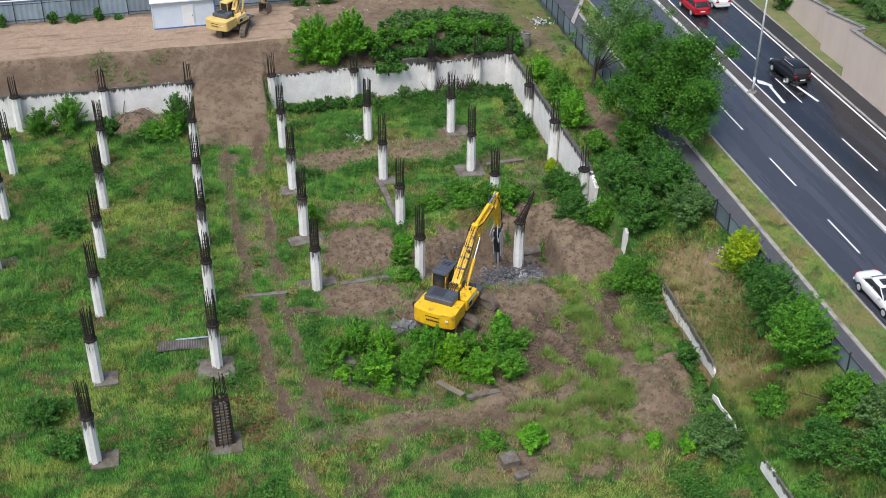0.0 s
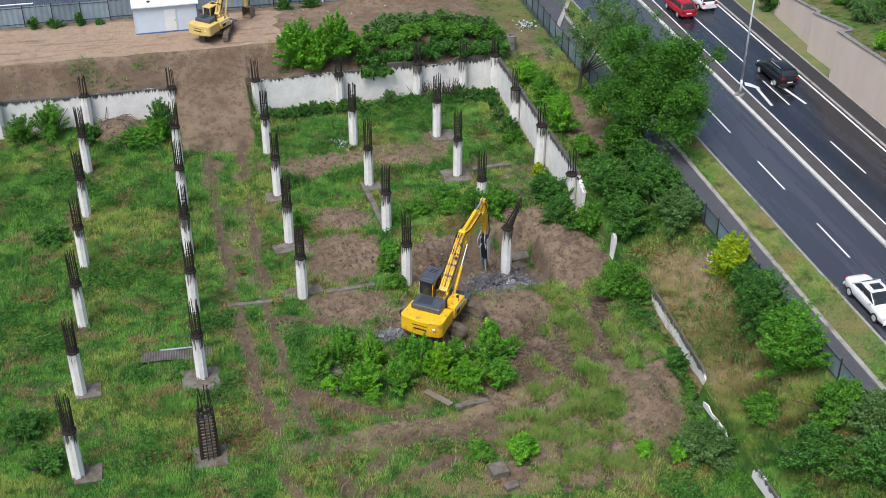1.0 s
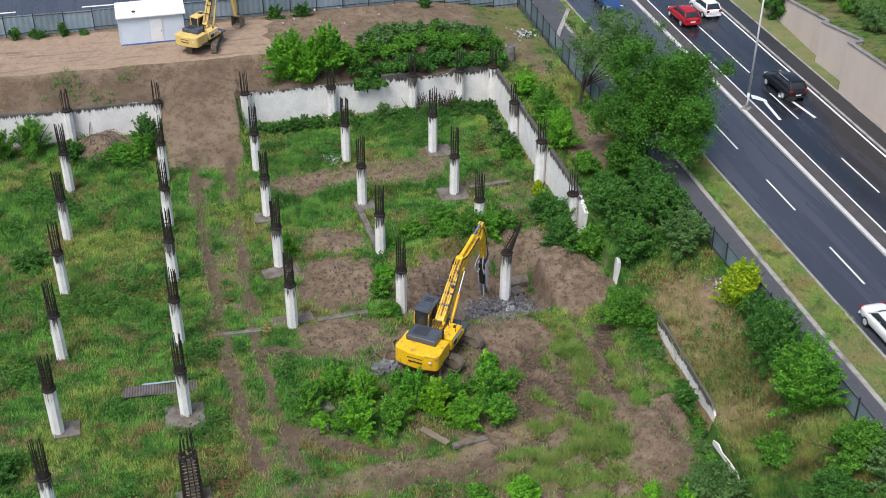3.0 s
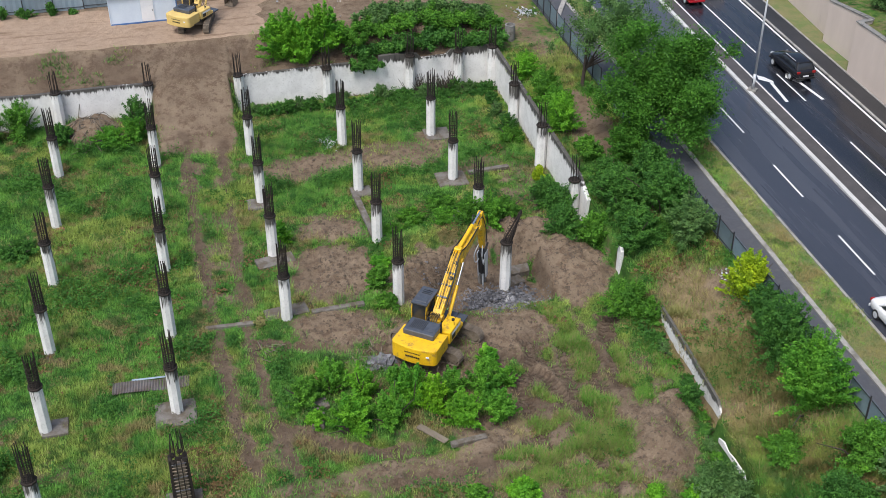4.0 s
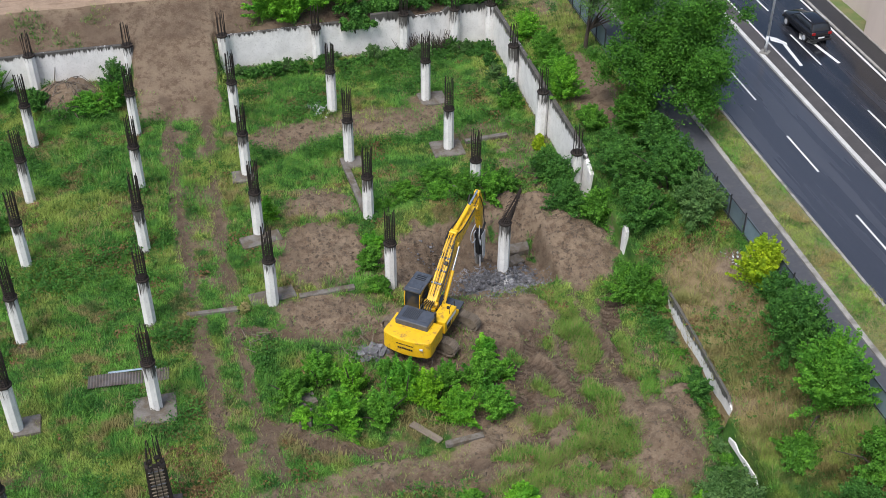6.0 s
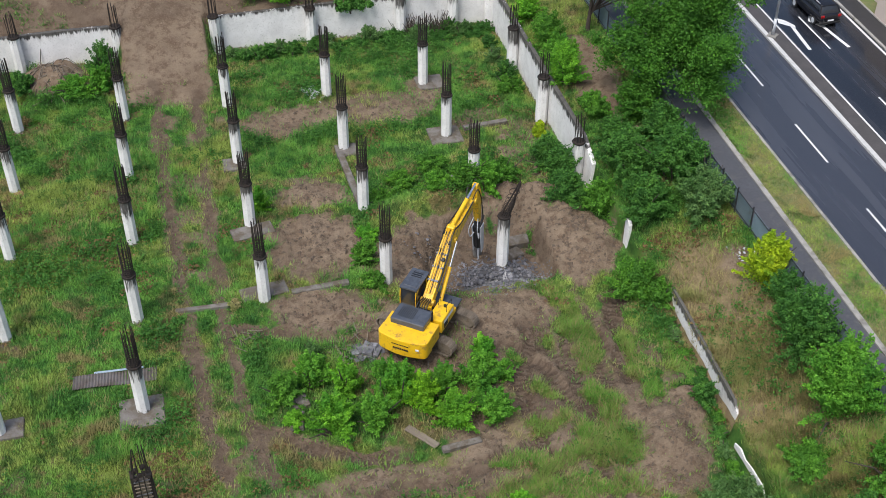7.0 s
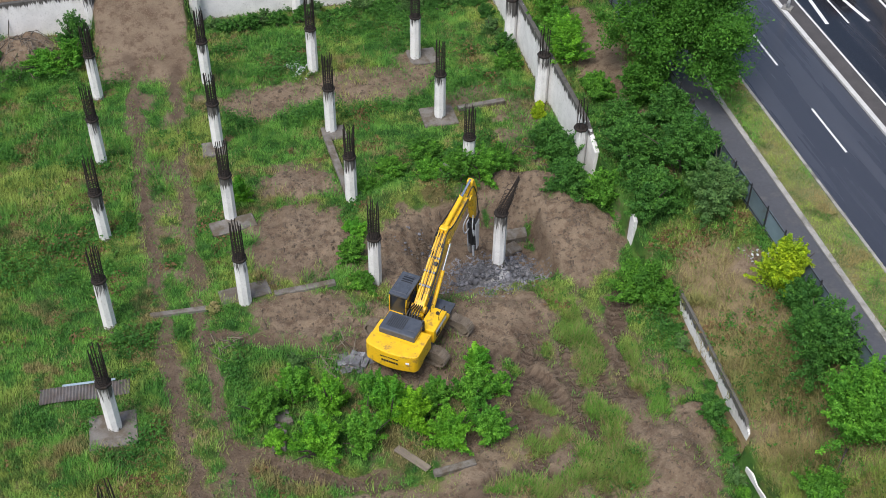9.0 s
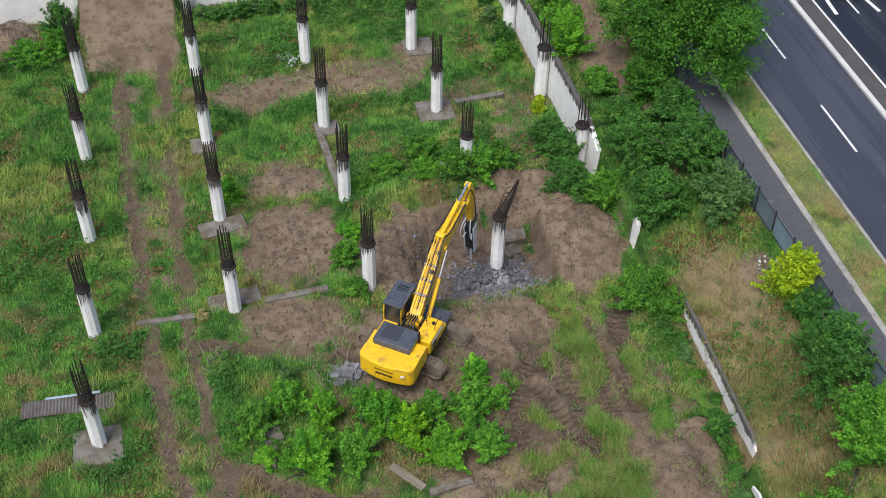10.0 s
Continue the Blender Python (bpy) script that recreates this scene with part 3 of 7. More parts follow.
STRIPS = [(0.95, ((21.9, 63.5), (22.2, 62.5), (22.0, 61.0), (22.1, 59.7), (22.4, 58.5), (21.9, 57.6))), (0.7, ((24.5, 58.8), (24.4, 57.0), (24.5, 55.6), (24.3, 54.4), (23.7, 53.0))),
          (0.65, ((21.5, 55.2), (21.8, 54.2), (21.7, 53.2))), (0.7, ((26.9, 59.0), (26.6, 56.4), (26.9, 53.5))), (0.75, ((20.1, 52.2), (21.2, 52.0), (22.2, 51.4))),
          (0.8, ((18.4, 51.0), (20.3, 51.0), (21.6, 50.4))), (0.4, ((18.6, 56.0), (19.1, 55.4))), (0.5, ((17.6, 53.5), (18.4, 53.3), (19.2, 53.6))), (0.35, ((17.8, 58.6), (18.3, 58.2))),
          (0.35, ((20.2, 59.6), (20.3, 59.1))), (0.45, ((25.5, 53.9), (26.4, 53.5))), (0.7, ((15.5, 51.4), (16.6, 51.4), (17.5, 50.7))), (1.0, ((15.0, 49.6), (18.0, 49.4), (21.0, 48.6))),
          (0.9, ((16.5, 46.5), (19.5, 46.8), (21.3, 46.0)))]


def strip_mask(x, y):
    """Strips of long grass left between the wheel tracks."""
    out = np.zeros_like(x)
    f = 0.45 * vnoise(x * 1.3, y * 1.3, 15) + 0.3 * vnoise(x * 3.1, y * 3.1, 16)
    for w, line in STRIPS:
        for (x0, y0), (x1, y1) in zip(line, line[1:]):
            dx, dy = x1 - x0, y1 - y0
            t = np.clip(((x - x0) * dx + (y - y0) * dy) / (dx * dx + dy * dy), 0, 1)
            out = np.maximum(out, 1 - step(np.hypot(x - x0 - t * dx, y - y0 - t * dy) + w * f, w * 0.45, w * 1.1))
    return out


def fbm(x, y, seed):
    """Uneven patches at three sizes, about -1 to 1."""
    return (vnoise(x * 0.33, y * 0.33, seed) + 0.7 * vnoise(x * 0.85, y * 0.85, seed + 1) + 0.45 * vnoise(x * 2.1, y * 2.1, seed + 2)) / 1.5


def rut_depth(x, y):
    """How deep wheel tracks press in at x, y: 0 to 1."""
    out = np.zeros_like(x)
    for wide, line in RUTS:
        for (x0, y0), (x1, y1) in zip(line, line[1:]):
            dx, dy = x1 - x0, y1 - y0
            t = np.clip(((x - x0) * dx + (y - y0) * dy) / (dx * dx + dy * dy), 0, 1)
            d = np.hypot(x - x0 - t * dx + 0.3 * vnoise(x * 0.7, y * 0.7, 5), y - y0 - t * dy)
            out = np.maximum(out, 1 - step(d / wide + 0.25 * vnoise(x * 1.9, y * 1.9, 6), 0.35, 1.15))
    return out


def tread_phase(x, y):
    """Metres along the nearest wheel track, for the bars that its tread leaves."""
    best, along = np.full_like(x, 9.0), np.zeros_like(x)
    for wide, line in RUTS:
        run = 0.0
        for (x0, y0), (x1, y1) in zip(line, line[1:]):
            dx, dy = x1 - x0, y1 - y0
            far = math.hypot(dx, dy)
            t = np.clip(((x - x0) * dx + (y - y0) * dy) / (far * far), 0, 1)
            d = np.hypot(x - x0 - t * dx, y - y0 - t * dy)
            along = np.where(d < best, run + t * far, along)
            best = np.minimum(best, d)
            run += far
    return along


def bank_wall_x(y):
    """The face of the beige wall beyond the road."""
    return np.where(y > 90.7, 55.8 + (y - 91) * 0.075, np.where(y > 84.4, 55.1, 53.75))


def bank_top(y):
    return np.clip(8.9 - (y - 76.4) * 0.135, 5.0, 9.6)


def ground_h(x, y):
    x, y = np.broadcast_arrays(np.asarray(x, float), np.asarray(y, float))
    rough = 0.10 * vnoise(x * 0.35, y * 0.35, 1) + 0.05 * vnoise(x * 1.1, y * 1.1, 2) + 0.03 * vnoise(x * 2.7, y * 2.7, 3)
    pit = rough.copy()
    for mx, my, rx, ry, h in MOUNDS:
        q = ((x - mx) / rx) ** 2 + ((y - my) / ry) ** 2
        pit += h * np.exp(-q * 1.1) * (1 + 0.25 * vnoise(x * 1.3, y * 1.3, 4))
    hx = x + 0.35 * vnoise(x * 0.9, y * 0.9, 64)
    hole = step(hx, 14.9, 16.6) * (1 - step(hx, 22.2, 23.0)) * step(y, 64.3, 65.6) * (1 - step(y + 0.5 * vnoise(x, y, 65), 69.4, 71.6))
    pit -= hole * (1.3 + pit * 0.85)
    pit += 0.75 * np.exp(-(((x - 19.6) / 1.9) ** 2 + ((y - 66.3) / 1.5) ** 2))
    bare = bare_mask(x, y)
    pit += bare * (0.15 * vnoise(x * 0.8 + 3, y * 0.8, 61) + 0.16 * np.abs(vnoise(x * 1.7, y * 1.7, 62)) + 0.08 * vnoise(x * 2.4, y * 2.4, 63) - 0.09 * np.abs(vnoise(x * 3.3, y * 3.3, 66)))
    rd = rut_depth(x, y)
    pit += bare * 0.14 * (4 * rd * (1 - rd)) - 0.22 * rd
    ramp = np.clip((y - 89.6) / 10.2, 0, 1) * 4.9 + rough * 0.4
    in_ramp = step(x, -2.4, -1.4) * (1 - step(x, 4.4, 5.3))
    pit = pit + np.maximum(ramp - pit, 0) * in_ramp
    wx = np.interp(y, WALL_Y, WALL_X)
    tw = np.interp(y, [30, 62, 74, 97], [1.25, 1.35, 2.8, 3.0])
    terrace = tw + (3.40 - tw) * step(x - wx, 0.6, 5.4) + rough * 0.8 * (1 - step(x, 32.2, 33.0))
    plateau = 4.9 - 1.5 * step(x, 22.0, 32.6)
    back = 3.0 + (plateau - 3.0) * np.clip((y - 96.6) / 3.2, 0, 1) + rough * 0.6
    back = np.where((x > -1.9) & (x < 4.9), np.maximum(np.minimum(ramp, plateau), back * 0), back)
    left = pit + (back - pit) * step(y, 96.25, 96.5)
    upper = np.where(y > 96.4, np.maximum(terrace, back), terrace)
    h = left + (upper - left) * step(x - wx, -0.1, 0.14)
    flat = step(x, 32.6, 33.1)
    h = h * (1 - flat) + 3.36 * flat
    bank = step(x - bank_wall_x(y), 0.1, 0.3)
    h = h * (1 - bank) + (bank_top(y) - 0.15 + 0.5 * step(x, 57, 64) + rough) * bank
    far = step(y, 109.5, 110.5) * (1 - step(x, 24, 33))
    return h * (1 - far) + 4.5 * far


def bare_mask(x, y):
    m = np.zeros_like(x)
    f = fbm(x, y, 31)
    for ex, ey, rx, ry, k in BARE:
        q = np.sqrt(((x - ex) / rx) ** 2 + ((y - ey) / ry) ** 2)
        m = np.maximum(m, k * (1 - step(q + 0.5 * f, 0.55, 1.3)))
    for ex, ey, rx, ry, k in MUD:
        q = np.sqrt(((x - ex) / rx) ** 2 + ((y - ey) / ry) ** 2)
        zone = k * (1 - step(q, 0.6, 1.25))
        m = np.maximum(m, zone * step(f + 0.6 * zone, 0.3, 0.95))
    m = np.maximum(m, 0.42 * step(fbm(x * 1.3, y * 1.3, 33), 0.5, 0.75) * (x < 27) * (x > -20))
    far, ang = x * 0.97 + 0.24 * y + 0.9 * np.sin(y * 0.3), y * 0.06
    sweep = (1 - step(np.hypot((x - 19.5) / 8.0, (y - 53.0) / 9.0), 0.6, 1.15)) * step(x + y * 0.0, 9.0, 14.0)
    streak = vnoise(far * 0.95, ang * 5.0, 71) + 0.5 * vnoise(far * 2.3, ang * 9.0, 72) + 0.35 * f
    m = np.maximum(m, sweep * (0.40 + 0.46 * step(streak, -0.3, 0.3)))
    grassy = strip_mask(x, y)
    for ex, ey, rx, ry in ((23.9, 51.2, 1.8, 3.3), (18.7, 61.8, 4.2, 2.0), (25.6, 52.6, 1.0, 1.4)):
        m = np.maximum(m, 1 - step(np.hypot((x - ex) / rx, (y - ey) / ry) + 0.3 * f, 0.7, 1.2))
    m = np.maximum(m, 0.95 * rut_depth(x, y) * np.clip(0.85 + 0.7 * f, 0, 1))
    m = m * (1 - 0.95 * grassy * (1 - step(1.9 - np.hypot((x - 23.9) / 1.9, (y - 51.0) / 3.0), 0.9, 1.2)))
    in_ramp = step(x + 0.5 * f, -2.0, -1.2) * (1 - step(x + 0.5 * f, 4.2, 5.0)) * step(y + 1.5 * f, 87.6, 91.0)
    back = step(y, 96.0, 96.2) * (1 - step(x, 24, 30) * 0.6) * (1 - step(x, 33, 34))
    return np.maximum(m, np.maximum(in_ramp, back))


def dry_mask(x, y):
    m = 0.85 * (1 - step(np.hypot((x - 29.8) / 2.9, (y - 54.0) / 10.5), 0.7, 1.15)) + 0.35 * step(fbm(x, y, 21), 0.3, 0.7)
    m = np.maximum(m, (0.3 + 0.35 * step(fbm(x * 1.4, y * 1.4, 92), -0.1, 0.4)) * (1 - step(np.hypot((x - 14.5) / 9.0, (y - 48.8) / 5.0), 0.6, 1.1)))
    m = np.maximum(m, 0.34 * (1 - step(np.hypot((x - 0.0) / 4.0, (y - 54.5) / 5.0), 0.5, 1.1)))
    m = np.maximum(m, 0.40 * (1 - step(np.hypot((x - 22.5) / 5.0, (y - 57.0) / 4.0), 0.6, 1.1)))
    m = np.maximum(m, 0.42 * step(x, 52.0, 53.0))
    m = np.maximum(m, 0.62 * (1 - step(np.hypot((x - 19.0) / 8.0, (y - 52.0) / 8.5) + 0.4 * fbm(x, y, 91), 0.5, 1.1)))
    return np.maximum(m, 0.45 * step(x, 28.0, 30.0) * step(y, 82, 96) * (1 - step(x, 33, 34)))


def make_ground_sheet():
    def lines(lo, hi, fine, extra):
        mid = np.arange(lo, hi + 1e-6, fine)
        out = [lo - 2.0, lo - 6, lo - 15, lo - 40, lo - 120, lo - 500, lo - 2500]
        return np.unique(np.round(np.concatenate([out, mid, [hi + (lo - o) for o in out], extra]), 3))
    xs = lines(-26, 62, 0.5, np.concatenate([np.arange(-24, 4, 0.3), np.arange(4, 28, 0.15), np.arange(28, 34, 0.25), np.arange(53.4, 57.2, 0.12), [27.05, 27.3, 33.05]]))
    ys = lines(30, 116, 0.5, np.concatenate([np.arange(38, 45, 0.25), np.arange(45, 75, 0.15), np.arange(75, 101, 0.25), [96.25, 96.5]]))
    gx, gy = np.meshgrid(xs, ys)
    z = ground_h(gx, gy)
    nx, ny = len(xs), len(ys)
    me = bpy.data.meshes.new("ground")
    i = np.arange(nx * ny).reshape(ny, nx)
    quads = np.stack([i[:-1, :-1], i[:-1, 1:], i[1:, 1:], i[1:, :-1]], -1).reshape(-1, 4)
    me.vertices.add(nx * ny)
    me.vertices.foreach_set("co", np.stack([gx, gy, z], -1).astype(np.float32).ravel())
    me.loops.add(quads.size)
    me.loops.foreach_set("vertex_index", quads.astype(np.int32).ravel())
    me.polygons.add(len(quads))
    me.polygons.foreach_set("loop_start", np.arange(0, quads.size, 4, dtype=np.int32))
    me.update(calc_edges=True)
    clay = step(gy, 99.5, 100.1) * (1 - step(gx + 0.8 * vnoise(gx, gy, 7), 8.0, 9.0)) * (1 - step(gy, 107.5, 108.5))
    ash = 0.8 * (1 - step(np.hypot((gx - 19.3) / 3.0, (gy - 66.0) / 2.1), 0.5, 1.15))
    # first ellipse of wet: shade in the dug hole, painted into the damp soil
    for key, vals in (("wet", np.maximum(0.6 * (1 - step(np.hypot((gx - 18.6) / 5.0, (gy - 68.4) / 4.0), 0.6, 1.1)), np.maximum(0.25 * step(gy, 88, 92) * (gx > -2.2) * (gx < 5.0) * step(fbm(gx * 1.2, gy * 0.3, 82), -0.2, 0.4), np.maximum(np.maximum(rut_depth(gx, gy), (1 - step(np.hypot((gx - 19.8) / 6.0, (gy - 57.0) / 5.0), 0.5, 1.2)) * step(fbm(gx, gy, 83), -0.3, 0.3)) * bare_mask(gx, gy), step(gy, 96.0, 96.4) * (1 - step(gy, 98.9, 99.9)) * (0.55 + 0.45 * step(fbm(gx, gy * 0.5, 81), -0.3, 0.4)) * (gx < 26))))), ("ash", ash), ("along", tread_phase(gx, gy)), ("tread", rut_depth(gx, gy) * (gx > 14.5) * (gy < 63)), ("lime", 1 - step(np.hypot((gx - 19.5) / 1.5, (gy - 65.9) / 1.1), 0.15, 1.0)), ("soil", bare_mask(gx, gy)), ("dry", dry_mask(gx, gy)), ("clay", clay)):
        at = me.attributes.new(key, "FLOAT", "POINT")
        at.data.foreach_set("value", vals.astype(np.float32).ravel())
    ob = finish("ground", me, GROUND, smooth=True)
    return tagged(ob, "weedy building plot of brown soil, ruts and grass", "ground", kind="structure")


make_ground_sheet()


def ribbon(name, left, right, z, thick, mat, label, category):
    """A strip of road or kerb between two lines of (x, y), with real thickness."""
    bm = bmesh.new()
    rows = []
    for (a, b), (c, d) in zip(left, right):
        rows.append([bm.verts.new(p) for p in ((a, b, z), (c, d, z), (c, d, z - thick), (a, b, z - thick))])
    for r, s in zip(rows, rows[1:]):
        for k in range(4):
            bm.faces.new((r[k], r[(k + 1) % 4], s[(k + 1) % 4], s[k]))
    bm.faces.new(rows[0])
    bm.faces.new(rows[-1][::-1])
    bmesh.ops.recalc_face_normals(bm, faces=bm.faces)
    return tagged(part(name, bm, mat), label, category, kind="structure")


def straight(x0, x1, y0=-200.0, y1=420.0):
    return [(x0, y0), (x0, 52.0), (x1, 110.0), (x1, y1)]


Z = ROAD_Z
ribbon("pavement", straight(33.25, 33.4), straight(35.25, 36.2), Z + 0.02, 0.4, PATHWAY, "worn grey asphalt footpath beside the fence", "pavement")
ribbon("kerb_path", straight(35.25, 36.2), straight(35.57, 36.52), Z + 0.10, 0.4, KERB, "pale worn kerb stones along the footpath", "kerb")
ribbon("verge", straight(35.57, 36.52), straight(37.72, 38.2), Z + 0.06, 0.4, LAWN, "narrow grass verge between path and road", "verge")
ribbon("kerb_road", straight(37.72, 38.2), straight(37.9, 38.38), Z + 0.11, 0.4, KERB, "pale kerb stones at the road edge", "kerb")
ribbon("road", straight(37.9, 38.38), straight(43.85, 45.1), Z, 0.3, ROAD, "wet dark asphalt carriageway", "road")
ribbon("median", straight(43.85, 45.1), straight(45.05, 46.2), Z + 0.12, 0.4, MEDIAN, "dark paved central strip of the road", "median")
ribbon("road_far", straight(45.05, 46.2), straight(51.2, 52.6), Z, 0.3, ROAD_WET, "wet dark asphalt carriageway with turning arrows", "road")
ribbon("kerb_far", straight(51.2, 52.6), straight(51.4, 52.8), Z + 0.1, 0.4, KERB, "pale kerb stones at the far road edge", "kerb")
ribbon("pavement_far", straight(51.4, 52.8), straight(52.9, 54.4), Z + 0.06, 0.3, DARKPATH, "dark asphalt footpath under the beige wall", "pavement")
ribbon("kerb_verge_far", straight(52.85, 54.35), straight(53.0, 54.5), Z + 0.12, 0.4, KERB, "thin pale kerb before the far grass strip", "kerb")
ribbon("verge_far", straight(53.0, 54.5), straight(53.6, 58.5), Z + 0.03, 0.3, LAWN, "mown grass strip under the beige wall", "verge")
ribbon("street", [(-300, 110.6), (24, 110.6), (40, 112)], [(-300, 126), (24, 126), (40, 128)], 4.62, 0.3, ROAD, "wet grey side street behind the metal fence", "road")

ribbon("street_verge", [(-300, 109.2), (24, 109.4), (33, 110.4)], [(-300, 110.6), (24, 110.6), (33, 111.6)], 4.66, 0.3, LAWN, "strip of rough grass behind the metal fence", "verge")
ribbon("apron", [(33.45, 99.5), (33.5, 130), (33.5, 200)], [(33.6, 99.5), (37.7, 107.5), (37.7, 200)], Z + 0.14, 0.3, PATHWAY, "grey asphalt apron where the footpath widens", "pavement")
ribbon("kerb_apron", [(33.6, 99.5), (37.7, 107.5)], [(34.0, 99.3), (37.9, 107.1)], Z + 0.2, 0.3, KERB, "pale curved kerb at the end of the verge", "kerb")


def mark(x0, y0, x1, y1, w, z=Z):
    """A painted line on the asphalt."""
    d = Vector((x1 - x0, y1 - y0, 0))
    bm = bmesh.new()
    box(bm, (d.length, w, 0.006), ((x0 + x1) / 2, (y0 + y1) / 2, z + 0.004), (0, 0, math.degrees(math.atan2(d.y, d.x))))
    return bm


def lane_x(x0, x1, y):
    return x0 + (x1 - x0) * min(max((y - 52.0) / 58.0, 0), 1)


def line(name, x0, x1, ya, yb, w, label):
    bm = mark(lane_x(x0, x1, ya), ya, lane_x(x0, x1, yb), yb, w)
    tagged(part(name, bm, PAINT), label, "road marking", kind="structure")


for ya in (94.9, 85.9, 76.7, 67.3, 57.9, 48.6, 39.4):
    line("lane_dash", 40.65, 41.55, ya, ya + 4.5, 0.14, "white painted lane dash on wet asphalt")
ribbon("kerb_median", straight(43.6, 44.85), straight(43.92, 45.17), Z + 0.15, 0.4, KERB_PALE, "pale worn kerb along the central strip", "kerb")
line("median_line", 45.25, 46.4, 52.0, 110.0, 0.14, "white painted line beside the central strip")
line("edge_line", 50.95, 52.35, 52.0, 110.0, 0.18, "white painted line at the far road edge")
line("lane_line", 47.9, 48.6, 89.6, 106.0, 0.14, "long white painted lane line before the stop")
for ya in (68.2, 59.0, 50.0):
    line("lane_dash", 47.8, 48.5, ya, ya + 5.4, 0.14, "white painted lane dash on wet asphalt")


def arrow(x, y, bend):
    bm = mark(x + 0.35 * bend, y, x, y + 3.4, 0.26)
    tip = [(-0.15, 3.2), (0.55, 3.5), (0.35, 4.6), (-0.25, 5.1), (-0.7, 4.3)] if bend > 0 else [(0.15, 3.2), (-0.75, 4.2), (-0.5, 4.9), (-0.1, 4.5), (0.3, 3.6)]
    head = bmesh.new()
    v = [head.verts.new((x + a, y + b, Z + 0.007)) for a, b in tip]
    head.faces.new(v)
    tagged(part("road_arrow", join(bm, head), PAINT), "white painted turning arrow on wet asphalt", "road marking", kind="structure")


for x0, x1 in ((-19, -14), (-8, -3), (3, 6)):
    tagged(part("lane_dash", mark(x0, 115.5, x1, 115.5, 0.3, 4.62), PAINT), "white painted mark on the side street", "road marking", kind="structure")
arrow(46.95, 80.6, -1)
arrow(49.2, 80.3, 1)
line("lane_dash", 47.75, 48.45, 80.4, 85.4, 0.14, "white painted lane dash on wet asphalt")

# ---- concrete walls of the unfinished basement ----
def wall(name, outline, at, turn, thick, label, mat=None):
    """A wall from its outline in length and height, stood on its line."""
    bm = slab(outline, 0, thick, 0.025)
    ob = part(name, bm, mat or WALLWASH, None, "", pose(*at, 0, 0, turn))
    return tagged(ob, label, "wall", kind="structure")


wall("wall_back_left", [(-40, -0.3), (0, -0.3), (0, 2.6), (-0.7, 3.05), (-4, 3.1), (-9, 3.0), (-15, 3.15), (-40, 3.0)], (-1.75, 96.2, 0), 0, 0.3, "stained white concrete wall before an earth slope")
wall("wall_back_right", [(0, -0.3), (22.2, -0.3), (22.2, 3.5), (18.4, 3.45), (17.9, 3.0), (15.8, 2.9), (15.4, 3.4), (13.3, 3.5), (12.1, 3.45), (12.05, 2.3), (9.7, 2.2), (9.65, 3.1), (4, 3.0), (0, 2.95)], (5.0, 96.2, 0), 0, 0.3,
     "stained white concrete wall with a broken notch")
wall("wall_side", [(0, -0.3), (24.6, -0.3), (24.6, 3.5), (16, 3.45), (8, 3.35), (2.2, 3.3), (0, 2.4)], (27.35, 71.9, 0), 90, 0.3, "tall stained white concrete wall under the trees")
wall("wall_low", [(0, -0.3), (9.6, -0.3), (9.6, 1.4), (5, 1.45), (0.6, 1.35), (0, 0.9)], (27.8, 51.0, 0), 88, 0.17, "low weathered white concrete wall along the bank", LOWWASH)
wall("wall_low_near", [(0, -0.3), (6.6, -0.3), (6.55, 0.9), (6.2, 1.35), (3.0, 1.45), (0, 1.5)], (27.05, 36.5, 0), 90, 0.17, "low weathered white concrete wall along the bank", LOWWASH)
wall("wall_low_stub", [(0, -0.3), (3.6, -0.3), (3.6, 0.55), (3.0, 0.75), (2.4, 0.6), (1.8, 0.72), (0.6, 0.78), (0.25, 0.6), (0, 0.4)], (27.05, 45.9, 0), 90, 0.17, "broken stretch of low white concrete wall among weeds", LOWWASH)
wall("wall_stub", [(0, -0.3), (0.6, -0.3), (0.6, 2.35), (0.3, 2.45), (0, 2.2)], (27.4, 65.6, 0), 90, 0.22, "stub of white concrete wall between bushes")


def bank_wall():
    runs = [((56.6, 101.0), (55.8, 91.0)), ((55.8, 91.0), (55.1, 90.55)), ((55.1, 90.55), (55.1, 84.5)), ((55.1, 84.5), (53.75, 84.2)), ((53.75, 84.2), (53.75, 30.0))]
    for k, ((x0, y0), (x1, y1)) in enumerate(runs):
        d = Vector((x1 - x0, y1 - y0, 0))
        ta, tb = float(bank_top(np.array(y0))) + 0.1, float(bank_top(np.array(y1))) + 0.1
        turn = math.degrees(math.atan2(d.y, d.x))
        wall("wall_bank_%d" % (k + 1), [(0, 3.2), (d.length, 3.2), (d.length, tb), (0, ta)], (x0, y0, 0), turn, 0.3, "beige rendered retaining wall with dark stains", RENDERED)
        cap = slab([(-0.05, ta + 0.01), (d.length + 0.05, tb + 0.01), (d.length + 0.05, tb + 0.11), (-0.05, ta + 0.11)], -0.06, 0.38, 0.01)
        tagged(part("coping_%d" % (k + 1), cap, CONCRETE, None, "", pose(x0, y0, 0, 0, 0, turn)), "grey concrete coping on the beige wall", "coping", kind="structure")


bank_wall()

